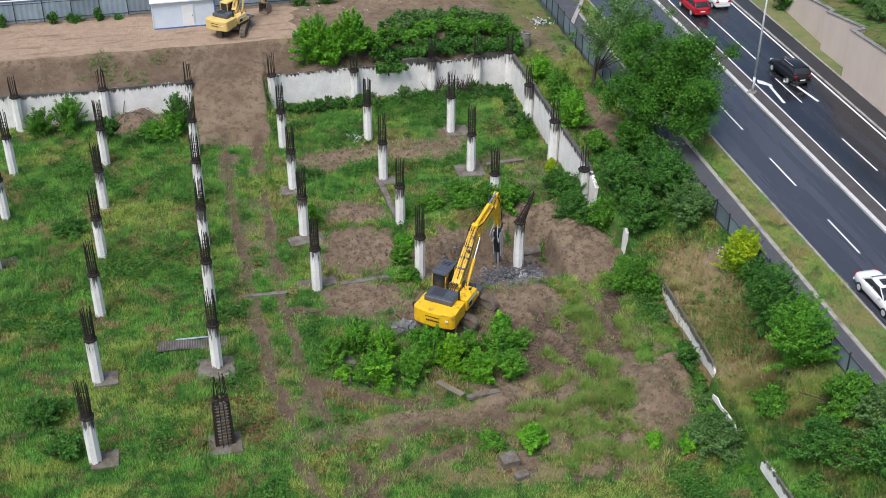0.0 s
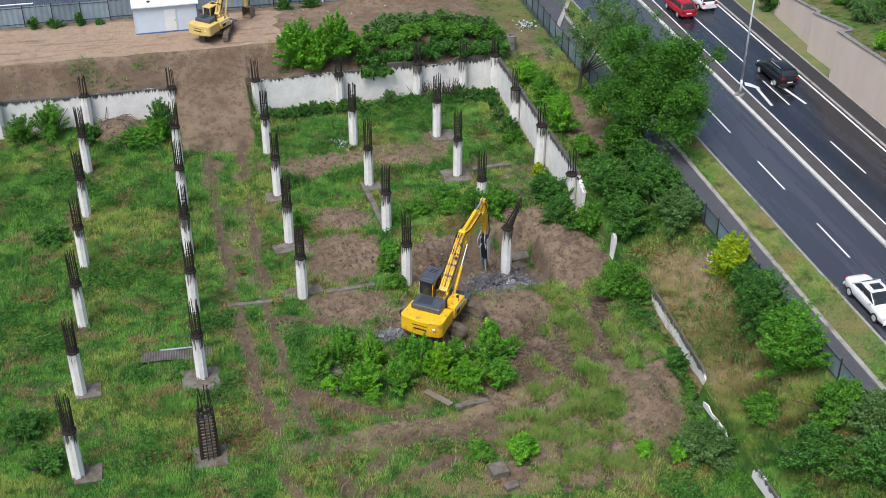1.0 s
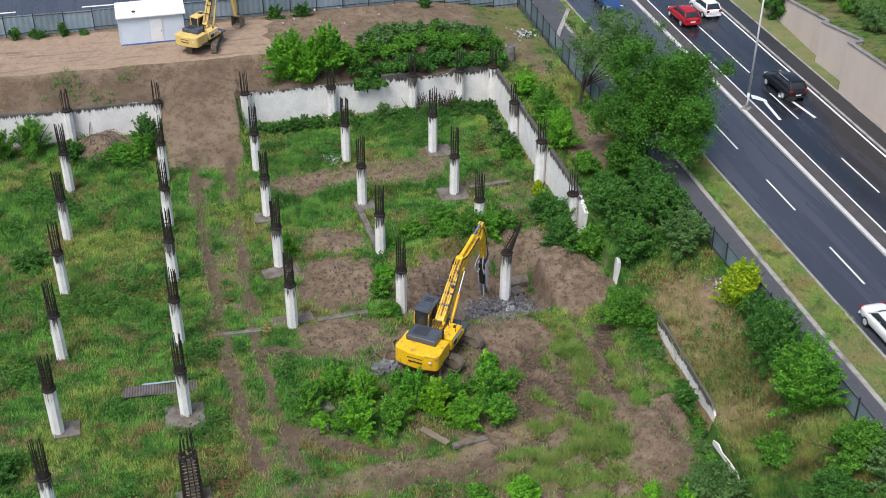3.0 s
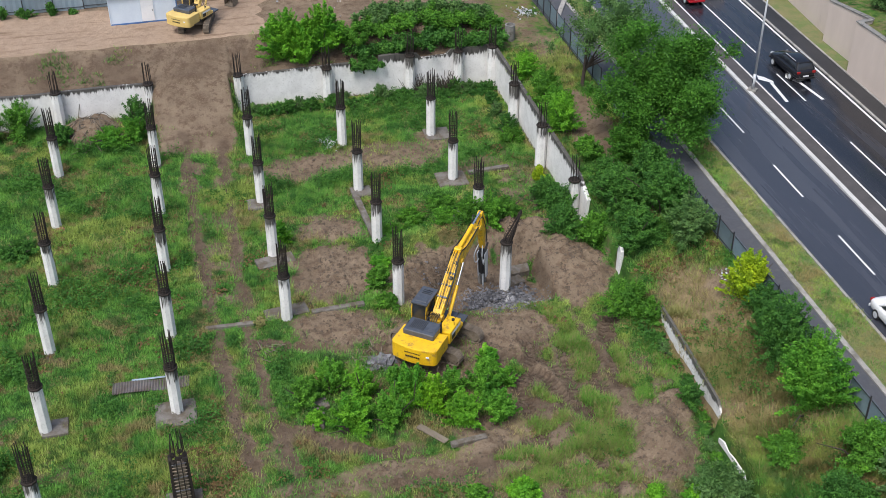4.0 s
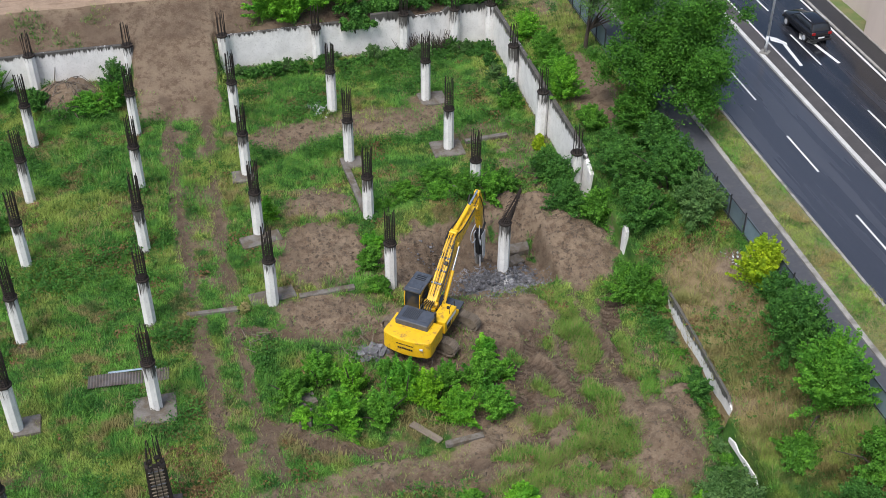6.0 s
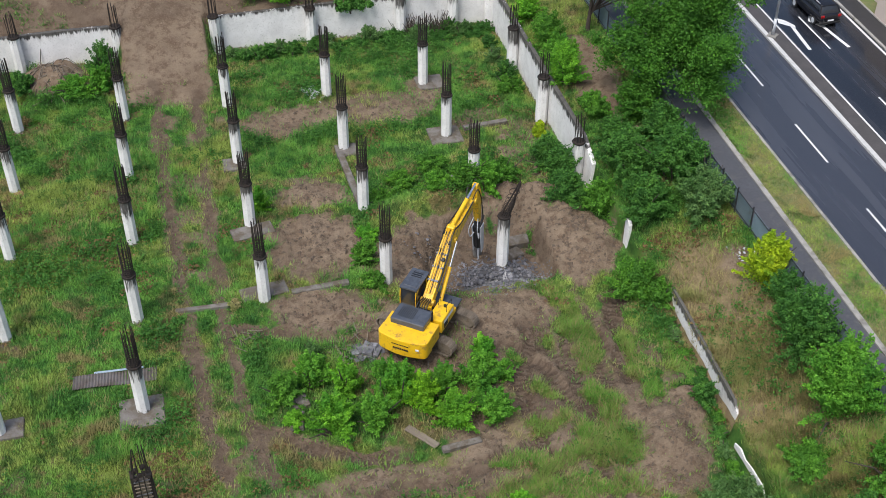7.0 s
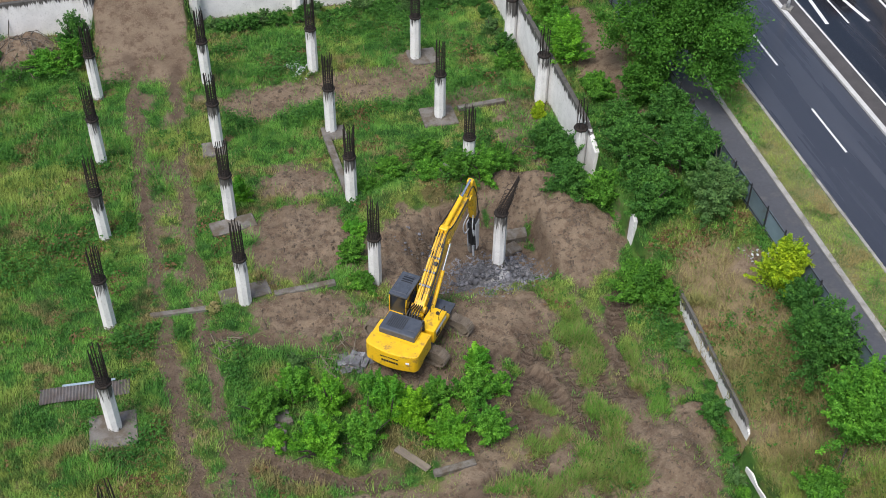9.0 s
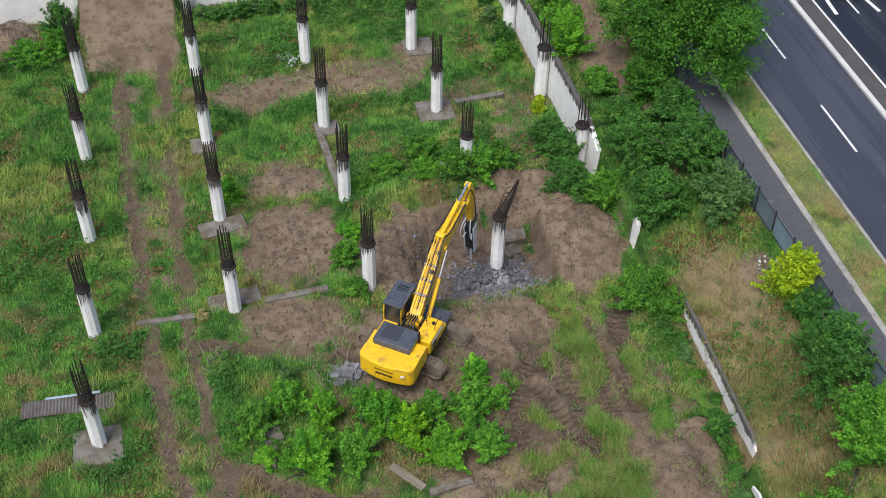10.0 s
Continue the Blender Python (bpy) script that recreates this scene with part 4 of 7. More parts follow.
# ---- columns with bare steel ----
def octagon(r, z0, z1, bevel=0.03):
    bm = bmesh.new()
    bmesh.ops.create_cone(bm, cap_ends=True, segments=8, radius1=r, radius2=r * 0.985, depth=z1 - z0, matrix=pose(0, 0, (z0 + z1) / 2, 0, 0, 22.5))
    bmesh.ops.bevel(bm, geom=[e for e in bm.edges if abs(e.verts[0].co.z - e.verts[1].co.z) < 0.1 and e.verts[0].co.z > 0], offset=bevel, segments=1, affect="EDGES")
    return bm


def column(seed, height=3.36, steel=2.35, lean=0.0, gather=1.0, kind="concrete_column"):
    rng = random.Random(seed)
    ob = thing(kind, pose(0, 0, 0), "white-washed concrete column with rusty bare reinforcement bars on top", "column", "columns of the grid")
    part("shaft", octagon(0.37, -0.8, height), LIMED, ob)
    part("collar", octagon(0.42, height - 0.1, height + 0.04, 0.02), STEEL, ob, "black stained top collar")
    n = 12
    for k in range(n):
        a = k * math.tau / n
        x, y = 0.29 * math.cos(a), 0.29 * math.sin(a)
        h = height + steel * rng.uniform(0.88, 1.05)
        w = Vector((x * gather + rng.uniform(-0.05, 0.05) + lean * steel, y * gather + rng.uniform(-0.05, 0.05) + lean * 0.3, h))
        part("rebar", rods(((x, y, height - 0.05), w.lerp(Vector((x, y, height)), 0.5), 0.03, None, 5), (w.lerp(Vector((x, y, height)), 0.5), w, 0.03, 0.026, 5)), STEEL, ob)
    for z in (0.12, 0.26, 0.4, 0.54, 0.7, 0.88, 1.1, 1.4):
        pts = [(0.31 * math.cos(i * math.tau / 12) + lean * z, 0.31 * math.sin(i * math.tau / 12) + lean * 0.3 * z, height + z) for i in range(13)]
        part("stirrup", join(*[rods((p, q, 0.02, None, 3)) for p, q in zip(pts, pts[1:])]), STEEL, ob)
    return ob


COLUMNS = {"A": (-2, (-2, -1, 0, 1, 2, 3)), "B": (-1, (-1, 0, 1, 2, 3)), "C": (0, (0, 1, 2, 3)), "D": (1, (0, 1, 2, 3)), "E": (2, (1, 2, 3)), "Z": (-3, (3, 2, 1))}
masters = [column(s, 3.36, st) for s, st in ((1, 2.35), (2, 2.15), (3, 2.45))]
spots = [(COL_X + BAY * i, COL_Y + BAY * j) for i, js in COLUMNS.values() for j in js]
for k, (x, y) in enumerate(spots):
    z = float(ground_h(x, y)) * 0.3
    m = pose(x, y, z, 0, 0, 45 * (k % 8) + 3 * (k % 5))
    if k < 3:
        masters[k].matrix_basis = m
    else:
        copy_thing(masters[k % 3], m)
bent = column(7, 3.7, 2.1, 0.5, 0.08)
bent.matrix_basis = pose(COL_X + 2 * BAY - 0.05, COL_Y + 0.2, -0.15, 0, 0, 10)
tagged(bent, "white-washed concrete column with bent bars in the dug hole")


def pilaster(x, y, turn, h):
    ob = thing("wall_column", pose(x, y, 0, 0, 0, turn), "white-washed concrete wall column with bare bars on top", "column", "columns along the walls")
    part("shaft", octagon(0.42, -0.4, h), LIMED, ob)
    part("collar", octagon(0.45, h - 0.12, h + 0.03, 0.02), STEEL, ob, "black stained top collar")
    rng = random.Random(int(x * 10 + y))
    for k in range(8):
        px, py = 0.29 * math.cos(k * math.tau / 8), 0.29 * math.sin(k * math.tau / 8)
        part("rebar", rods(((px, py, h - 0.05), (px + rng.uniform(-0.08, 0.08), py + rng.uniform(-0.08, 0.08), h + rng.uniform(1.5, 2.0)), 0.03, None, 5)), STEEL, ob)
    return ob


YB = 95.72
for x, h in ((-16.3, 3.3), (-9.1, 3.3), (-1.9, 3.3), (5.3, 3.3), (12.6, 3.1), (19.7, 3.5), (23.9, 3.5), (26.9, 3.6)):
    pilaster(x, YB, 0, h)
for y, h in ((88.2, 3.7), (80.9, 3.75), (73.4, 3.3)):
    pilaster(26.6, y, 90, h)

# ---- excavators ----
def track(parent, y, length, width, mat_dark):
    """One crawler track: frame, wheels, and shoes round it."""
    r, half = 0.44, length / 2 - 0.44
    tr = part("track", join(slab([(-half, 0.3), (half, 0.3), (half, 0.72), (-half, 0.72)], y - 0.2, y + 0.2, 0.04),
                            rods(((-half, y - 0.22, r + 0.02), (-half, y + 0.22, r + 0.02), 0.36, None, 16), ((half, y - 0.22, r + 0.02), (half, y + 0.22, r + 0.02), 0.36, None, 16))), mat_dark, parent)
    for k in range(6):
        x = -half + (k + 0.8) * 2 * half / 6.4
        part("roller", rods(((x, y - 0.2, 0.2), (x, y + 0.2, 0.2), 0.14, None, 10)), mat_dark, tr)
    shoe = B(((0.19, width, 0.05), (0, 0, 0), (0, 0, 0), 0.008), ((0.03, width, 0.06), (0.04, 0, 0.045)), ((0.03, width, 0.06), (-0.05, 0, 0.045)))
    me = bpy.data.meshes.new("track_shoe")
    shoe.to_mesh(me)
    shoe.free()
    me.materials.append(TRACK)
    run = 4 * half + math.tau * r
    n = int(run / 0.2)
    for k in range(n):
        s = k * run / n
        if s < 2 * half:
            m = pose(-half + s, y, 2 * r, 0, 0, 0)
        elif s < 2 * half + math.pi * r:
            a = (s - 2 * half) / r
            m = pose(half + r * math.sin(a), y, r + r * math.cos(a), 0, math.degrees(a), 0)
        elif s < 4 * half + math.pi * r:
            m = pose(half - (s - 2 * half - math.pi * r), y, 0.0, 0, 180, 0)
        else:
            a = (s - 4 * half - math.pi * r) / r
            m = pose(-half - r * math.sin(a), y, r - r * math.cos(a), 0, 180 + math.degrees(a), 0)
        shared("track_shoe", me, tr, m)
    return tr


def tapered(a, b, c, d, w0, w1, bevel=0.02):
    """A box beam in the x, z plane with corners a, b at the foot and c, d at the head, w0 and w1 wide."""
    bm = bmesh.new()
    lo = [bm.verts.new((p[0], s * w0 / 2, p[1])) for p in (a, b) for s in (-1, 1)]
    hi = [bm.verts.new((p[0], s * w1 / 2, p[1])) for p in (c, d) for s in (-1, 1)]
    for f in ((lo[0], lo[1], lo[3], lo[2]), (hi[0], hi[2], hi[3], hi[1]), (lo[0], lo[2], hi[2], hi[0]), (lo[1], hi[1], hi[3], lo[3]), (lo[0], hi[0], hi[1], lo[1]), (lo[2], lo[3], hi[3], hi[2])):
        bm.faces.new(f)
    bmesh.ops.recalc_face_normals(bm, faces=bm.faces)
    bmesh.ops.bevel(bm, geom=list(bm.edges), offset=bevel, segments=1, affect="EDGES")
    return bm


def excavator(m, swing, label, paint, roof, boom, elbow, head, arm_back, arm_end, tool, tip, size=1.0, under_at=(0, 0), cab_paint=None):
    """x ahead of the cab, y to its left; swing: the turn of the tracks against the house."""
    ob = thing("excavator", m @ Matrix.Scale(size, 4), label, "excavator")
    under = part("undercarriage", B(((2.2, 1.6, 0.35), (0, 0, 0.62), (0, 0, 0), 0.05), ((1.3, 2.4, 0.25), (0, 0, 0.55), (0, 0, 0), 0.04)), TRACK, ob, "", pose(*under_at, 0, 0, 0, swing))
    bm = rods(((0, 0, 0.75), (0, 0, 1.12), 0.75, None, 24))
    part("slew_ring", bm, BLACK, ob)
    for y in (-1.3, 1.3):
        t = track(ob, y, 4.95, 0.6, TRACK)
        t.matrix_basis = pose(*under_at, 0, 0, 0, swing)
    # house
    part("deck", B(((5.0, 2.7, 0.16), (-0.3, 0, 1.2), (0, 0, 0), 0.03)), DARK, ob)
    arc = [(-2.35, -1.49), (-3.0, -1.49), (-3.14, -1.4)] + [(-3.2 - 0.22 * math.cos(a), 1.3 * a / 1.5) for a in [i * 0.25 - 1.5 for i in range(13)]] + [(-3.14, 1.4), (-3.0, 1.49), (-2.35, 1.49)]
    cw = slab(arc, 1.12, 2.22, 0.07, "z")
    weight = part("counterweight", cw, paint, ob, "", None, False)
    for y, w, z, h in ((-0.05, 0.95, 1.62, 0.115), (-0.02, 1.05, 1.9, 0.06)):
        for k in range(7):
            part("lettering", B(((0.012, w / 8.6, h), (-3.426, y - w / 2 + w * (k + 0.5) / 7, z))), BLACK, weight, "dark bar of worn lettering")
    part("lamp_plate", B(((0.02, 0.2, 0.14), (-3.31, -1.0, 1.75), (0, 0, 8), 0.01)), WHITE, weight, "pale square plate")
    part("deck_cover", B(((1.1, 2.92, 0.98), (-1.85, 0, 1.7), (0, 0, 0), 0.05, 2)), paint, ob)
    hood = part("engine_hood", B(((1.35, 2.05, 0.42), (-1.55, 0.12, 2.36), (0, 0, 0), 0.1, 3)), roof, ob, "dark grey engine hood with grille")
    for k in range(9):
        part("grille_slat", B(((0.9, 0.05, 0.02), (-1.5, -0.05 + 0.11 * k, 2.575), (0, 0, 0), 0.005)), BLACK, hood)
    part("vent", B(((0.5, 0.5, 0.03), (-1.6, -0.55, 2.575), (0, 0, 0), 0.01)), DARK, hood)
    part("exhaust", rods(((-1.1, -0.9, 2.1), (-1.1, -0.9, 2.75), 0.07, None, 12), ((-1.1, -0.9, 2.75), (-1.2, -0.9, 2.86), 0.07, 0.065, 12)), BLACK, ob)
    right = part("tool_box", B(((1.7, 0.9, 0.85), (-0.15, -1.02, 1.68), (0, 0, 0), 0.06, 2), ((0.45, 0.88, 0.3), (0.9, -1.02, 1.4), (0, 0, 0), 0.05)), paint, ob)
    part("door_seam", B(((0.02, 0.91, 0.8), (0.1, -1.023, 1.68), (0, 0, 0))), DARK, right)
    part("side_band", B(((1.3, 0.012, 0.2), (-0.1, -1.482, 1.85), (0, 0, 0))), WHITE, right, "white band on the flank")
    part("side_vent", B(((0.5, 0.015, 0.35), (-0.45, -1.482, 1.6), (0, 0, 0))), BLACK, right)
    part("handrail", hose([(0.65, -1.35, 2.1), (0.62, -1.35, 2.5), (0.3, -1.35, 2.55), (-0.1, -1.35, 2.5), (-0.1, -1.35, 2.1)], 0.022), BLACK, ob)
    part("handrail", hose([(0.6, -0.7, 2.1), (0.58, -0.7, 2.45), (0.3, -0.7, 2.45), (0.28, -0.7, 2.1)], 0.022), BLACK, ob)
    part("filler_cap", rods(((0.3, -1.1, 2.08), (0.3, -1.1, 2.22), 0.09, None, 12)), BLACK, ob)
    for k in range(5):
        x = -0.75 + 0.28 * k
        part("valve_block", B(((0.2, 0.7, 0.3 + 0.1 * (k % 2)), (x, 0.0, 1.75), (0, 0, 0), 0.03)), paint if k % 2 else BLACK, ob)
    for k in range(5):
        y = -0.3 + 0.16 * k
        part("hose", hose([(-0.8, y, 1.9), (-0.3, y * 0.9, 2.35), (0.3, y * 0.7, 2.3), (0.75, y * 0.6, 2.55)], 0.04), BLACK, ob)
    part("walkway", B(((1.6, 0.8, 0.7), (-0.75, 1.05, 1.55), (0, 0, 0), 0.05, 2)), paint, ob)
    # cab
    cx, top = 0.62, 3.12
    cab = part("cab", B(((1.75, 1.0, 0.75), (cx, 0.95, 1.6), (0, 0, 0), 0.05)), cab_paint or BLACK, ob, "" if cab_paint else "dark operator cab")
    for x, y in ((-0.82, 0.5), (-0.82, 1.4), (0.0, 1.41), (0.82, 0.5), (0.82, 1.4)):
        part("cab_post", B(((0.09, 0.09, top - 1.95), (cx + x, y, (top + 1.9) / 2), (0, 0, 0), 0.02)), cab_paint or BLACK, cab)
    part("cab_roof", B(((1.85, 1.08, 0.14), (cx, 0.95, top), (0, 0, 0), 0.06, 2), ((0.6, 0.8, 0.05), (cx - 0.4, 0.95, top + 0.08), (0, 0, 0), 0.02)), cab_paint or roof, cab)
    part("roof_hatch", B(((0.5, 0.6, 0.03), (cx + 0.42, 0.95, top + 0.08), (0, 0, 0), 0.01)), GLASS, cab)
    for k in range(3):
        part("guard_bar", B(((0.04, 0.7, 0.03), (cx + 0.25 + 0.17 * k, 0.95, top + 0.11), (0, 0, 0), 0.005)), DARK, cab)
    for s, a in (((1.56, 0.015, 1.1), (cx, 0.48, 2.5)), ((1.56, 0.015, 1.1), (cx, 1.43, 2.5)), ((0.015, 0.84, 1.1), (cx + 0.84, 0.95, 2.5)), ((0.015, 0.84, 1.05), (cx - 0.84, 0.95, 2.5))):
        part("window_pane", B((s, a)), GLASS, cab)
    for x, y in ((-0.9, 0.47), (-0.9, 1.44), (0.5, 0.44), (0.75, 0.44)):
        part("grab_bar", hose([(cx + x, y, 1.7), (cx + x - 0.02, y, 2.5), (cx + x + 0.05, y, 3.0)], 0.03), paint, cab)
    part("mirror", B(((0.05, 0.22, 0.3), (cx + 0.9, 1.62, 2.6), (0, 0, 0), 0.02)), BLACK, cab)
    # boom from foot over the bend to its head
    f, e, h = Vector((boom[0], 0, boom[1])), Vector((elbow[0], 0, elbow[1])), Vector((head[0], 0, head[1]))
    def across(p, q, w):
        d = (q - p).normalized()
        return Vector((-d.z, 0, d.x)) * w
    n1, n2 = across(f, e, 1), across(e, h, 1)
    nm = (n1 + n2).normalized()
    pt = lambda v: (v.x, v.z)
    lower = tapered(pt(f - n1 * 0.24), pt(f + n1 * 0.24), pt(e - nm * 0.42), pt(e + nm * 0.44), 0.62, 0.62, 0.03)
    upper = tapered(pt(e - nm * 0.42), pt(e + nm * 0.44), pt(h - n2 * 0.22), pt(h + n2 * 0.26), 0.62, 0.52, 0.03)
    bm = join(lower, upper, rods(((f.x, -0.42, f.z), (f.x, 0.42, f.z), 0.2, None, 14), ((h.x, -0.34, h.z), (h.x, 0.34, h.z), 0.2, None, 14), ((e.x, -0.4, e.z - 0.15), (e.x, 0.4, e.z - 0.15), 0.17, None, 14)))
    worn = YELLOW_WORN if paint is YELLOW else paint
    bo = part("boom", bm, worn, ob)
    c = e.lerp(h, 0.05) + n2 * 0.42
    part("bracket", B(((0.35, 0.5, 0.35), (c.x, 0, c.z + 0.1), (0, 0, 0), 0.05)), paint, bo)
    for k in range(4):
        y = -0.17 + 0.113 * k
        off = 0.36 + 0.05 * (k % 2)
        part("pipe", hose([f.lerp(e, 0.1) + n1 * off * 0.8 + Vector((0, y, 0)), f.lerp(e, 0.55) + n1 * (off + 0.08) + Vector((0, y, 0)), e + nm * (off + 0.16) + Vector((0, y, 0)), e.lerp(h, 0.12) + n2 * (off + 0.02) + Vector((0, y, 0))], 0.026), BLACK if k == 1 else paint, bo)
    for k in range(4):
        y = -0.33 - 0.03 * (k % 2) if k < 2 else 0.33
        part("hose", hose([f.lerp(e, 0.15) + Vector((0, y, 0.1)), f.lerp(e, 0.6 + 0.08 * k) + n1 * 0.3 + Vector((0, y, 0)), e + nm * (0.5 + 0.06 * k) + Vector((0, y * 0.8, 0)), e.lerp(h, 0.25 + 0.1 * k) + n2 * 0.34 + Vector((0, y * 0.9, 0)), h + n2 * 0.3 + Vector((-0.4, y * 0.9, 0))], 0.03), BLACK, bo)
    for k in range(4):
        q = f.lerp(e, 0.62 + 0.13 * k) + n1 * 0.44
        part("valve", B(((0.22, 0.2, 0.16), (q.x, 0.22 if k % 2 else -0.2, q.z), (0, -math.degrees(math.atan2((e - f).z, (e - f).x)), 0), 0.02)), BLACK, bo)
    for k in range(3):
        q = f.lerp(e, 0.3 + 0.2 * k) + n1 * 0.36
        part("pipe_clamp", B(((0.12, 0.66, 0.1), (q.x, 0, q.z), (0, -math.degrees(math.atan2((e - f).z, (e - f).x)), 0), 0.01)), DARK, bo)
    for s in (-1, 1):
        a, b = Vector((boom[0] + 0.75, s * 0.46, boom[1] - 0.45)), Vector((e.x - 0.05, s * 0.42, e.z - 0.2))
        part("boom_cylinder", rods((a, a.lerp(b, 0.58), 0.115, None, 12)), paint, ob)
        part("piston_rod", rods((a.lerp(b, 0.57), b, 0.07, None, 12)), CHROME, ob, "bright chrome piston rod")
    # arm
    ab, ae = Vector((arm_back[0], 0, arm_back[1])), Vector((arm_end[0], 0, arm_end[1]))
    na = across(ab, ae, 1)
    knee = ab.lerp(ae, 0.3)
    part("arm", join(tapered(pt(ab - na * 0.14), pt(ab + na * 0.14), pt(knee - na * 0.34), pt(knee + na * 0.34), 0.34, 0.44, 0.02),
                     tapered(pt(knee - na * 0.34), pt(knee + na * 0.34), pt(ae - na * 0.15), pt(ae + na * 0.15), 0.44, 0.32, 0.02)), worn, ob)
    s0 = e.lerp(h, 0.1) + n2 * 0.55
    part("arm_cylinder", rods((s0, s0.lerp(ab, 0.62), 0.13, None, 12)), paint, ob)
    part("piston_rod", rods((s0.lerp(ab, 0.61), ab, 0.075, None, 12)), CHROME, ob, "bright chrome piston rod")
    out = across(ab, ae, 1)
    out = out if out.x > 0 else -out
    s1 = ab.lerp(ae, 0.18) + out * 0.36
    part("tool_cylinder", rods((s1, s1.lerp(ae + out * 0.5, 0.6), 0.1, None, 12)), paint, ob)
    part("piston_rod", rods((s1.lerp(ae + out * 0.5, 0.6), ae + out * 0.5, 0.06, None, 10)), CHROME, ob)
    part("link", rods((ae + out * 0.5 + Vector((0, 0.2, 0)), ae + Vector((0, 0.2, -0.35)), 0.07, None, 8), (ae + out * 0.5 - Vector((0, 0.2, 0)), ae + Vector((0, -0.2, -0.35)), 0.07, None, 8)), BLACK, ob)
    for y in (-0.2, 0.2):
        part("hose", hose([h + Vector((-0.3, y, 0.3)), h + Vector((0.25, y * 1.5, 0.7)), h.lerp(ae, 0.35) + out * 0.75 + Vector((0, y, 0)), ae + out * 0.4 + Vector((0, y, -0.2))], 0.035), BLACK, ob)
    tp = Vector((tip[0], 0, tip[1]))
    if tool == "breaker":
        q = ae.lerp(tp, 0.06)
        d = (tp - ae).normalized()
        ang = math.degrees(math.atan2(d.x, -d.z))
        b1, b2 = ae.lerp(tp, 0.12), ae.lerp(tp, 0.66)
        br = part("breaker", join(tapered(pt(b1 - out * 0.28), pt(b1 + out * 0.28), pt(b2 - out * 0.24), pt(b2 + out * 0.24), 0.12, 0.12, 0.01), tapered(pt(b1 - out * 0.2), pt(b1 + out * 0.2), pt(b2 - out * 0.18), pt(b2 + out * 0.18), 0.5, 0.42, 0.02)), BLACK, ob, "black hydraulic breaker hammer")
        for y in (-0.27, 0.27):
            k = tapered(pt(b1 - out * 0.3), pt(b1 + out * 0.3), pt(b2.lerp(tp, 0.25) - out * 0.16), pt(b2.lerp(tp, 0.25) + out * 0.16), 0.05, 0.05, 0.01)
            bmesh.ops.translate(k, verts=k.verts, vec=(0, y, 0))
            part("side_plate", k, GALV, br, "worn bare steel side plate")
        part("chisel", rods((b2, tp, 0.085, 0.05, 10)), GALV, br)
        for y in (-0.12, 0.16):
            part("hose", hose([ae + Vector((-0.25, y, 0.3)), ae + Vector((-0.6, y * 2, -0.4)), ae.lerp(tp, 0.35) + Vector((-0.45, y * 2, 0)), ae.lerp(tp, 0.3) + Vector((-0.15, y, 0.1))], 0.035), GALV, br)
    else:
        prof = [(0.2, 0.15), (-0.35, 0.1), (-0.75, -0.35), (-0.8, -0.85), (-0.45, -1.2), (0.15, -1.25), (0.1, -1.15), (-0.4, -1.1), (-0.68, -0.8), (-0.65, -0.4), (-0.3, 0.0), (0.2, 0.05)]
        bk = slab([(ae.x - x, ae.z + z) for x, z in prof], -0.55, 0.55)
        sides = join(*[slab([(ae.x - x, ae.z + z) for x, z in prof[:6]], y - 0.025, y + 0.025) for y in (-0.56, 0.56)])
        bu = part("bucket", join(bk, sides), TRACK, ob, "worn dark steel digging bucket")
        for k in range(5):
            part("tooth", B(((0.2, 0.08, 0.06), (ae.x - 0.22, -0.44 + 0.22 * k, ae.z - 1.22), (0, 0, 0), 0.015)), TRACK, bu)
    return ob


excavator(pose(13.7, 61.5, 0.15, 0, 0, 52.5), -97, "yellow tracked excavator with a black breaker hammer on muddy soil", YELLOW, DARK,
          (0.35, 2.05), (3.5, 4.5), (6.6, 5.0), (7.2, 5.8), (7.75, 2.75), "breaker", (8.1, -0.6), 0.97, (0.45, 0.05))
excavator(pose(2.7, 102.9, 4.88, 0, 0, 50), 28, "faded yellow tracked excavator with a bucket on the clay bank", YELLOW_OLD, DARK,
          (0.35, 2.05), (2.6, 6.0), (5.2, 6.2), (5.4, 7.0), (6.0, 1.25), "bucket", (6.0, 0.3), 0.8, (0, 0), YELLOW_OLD)

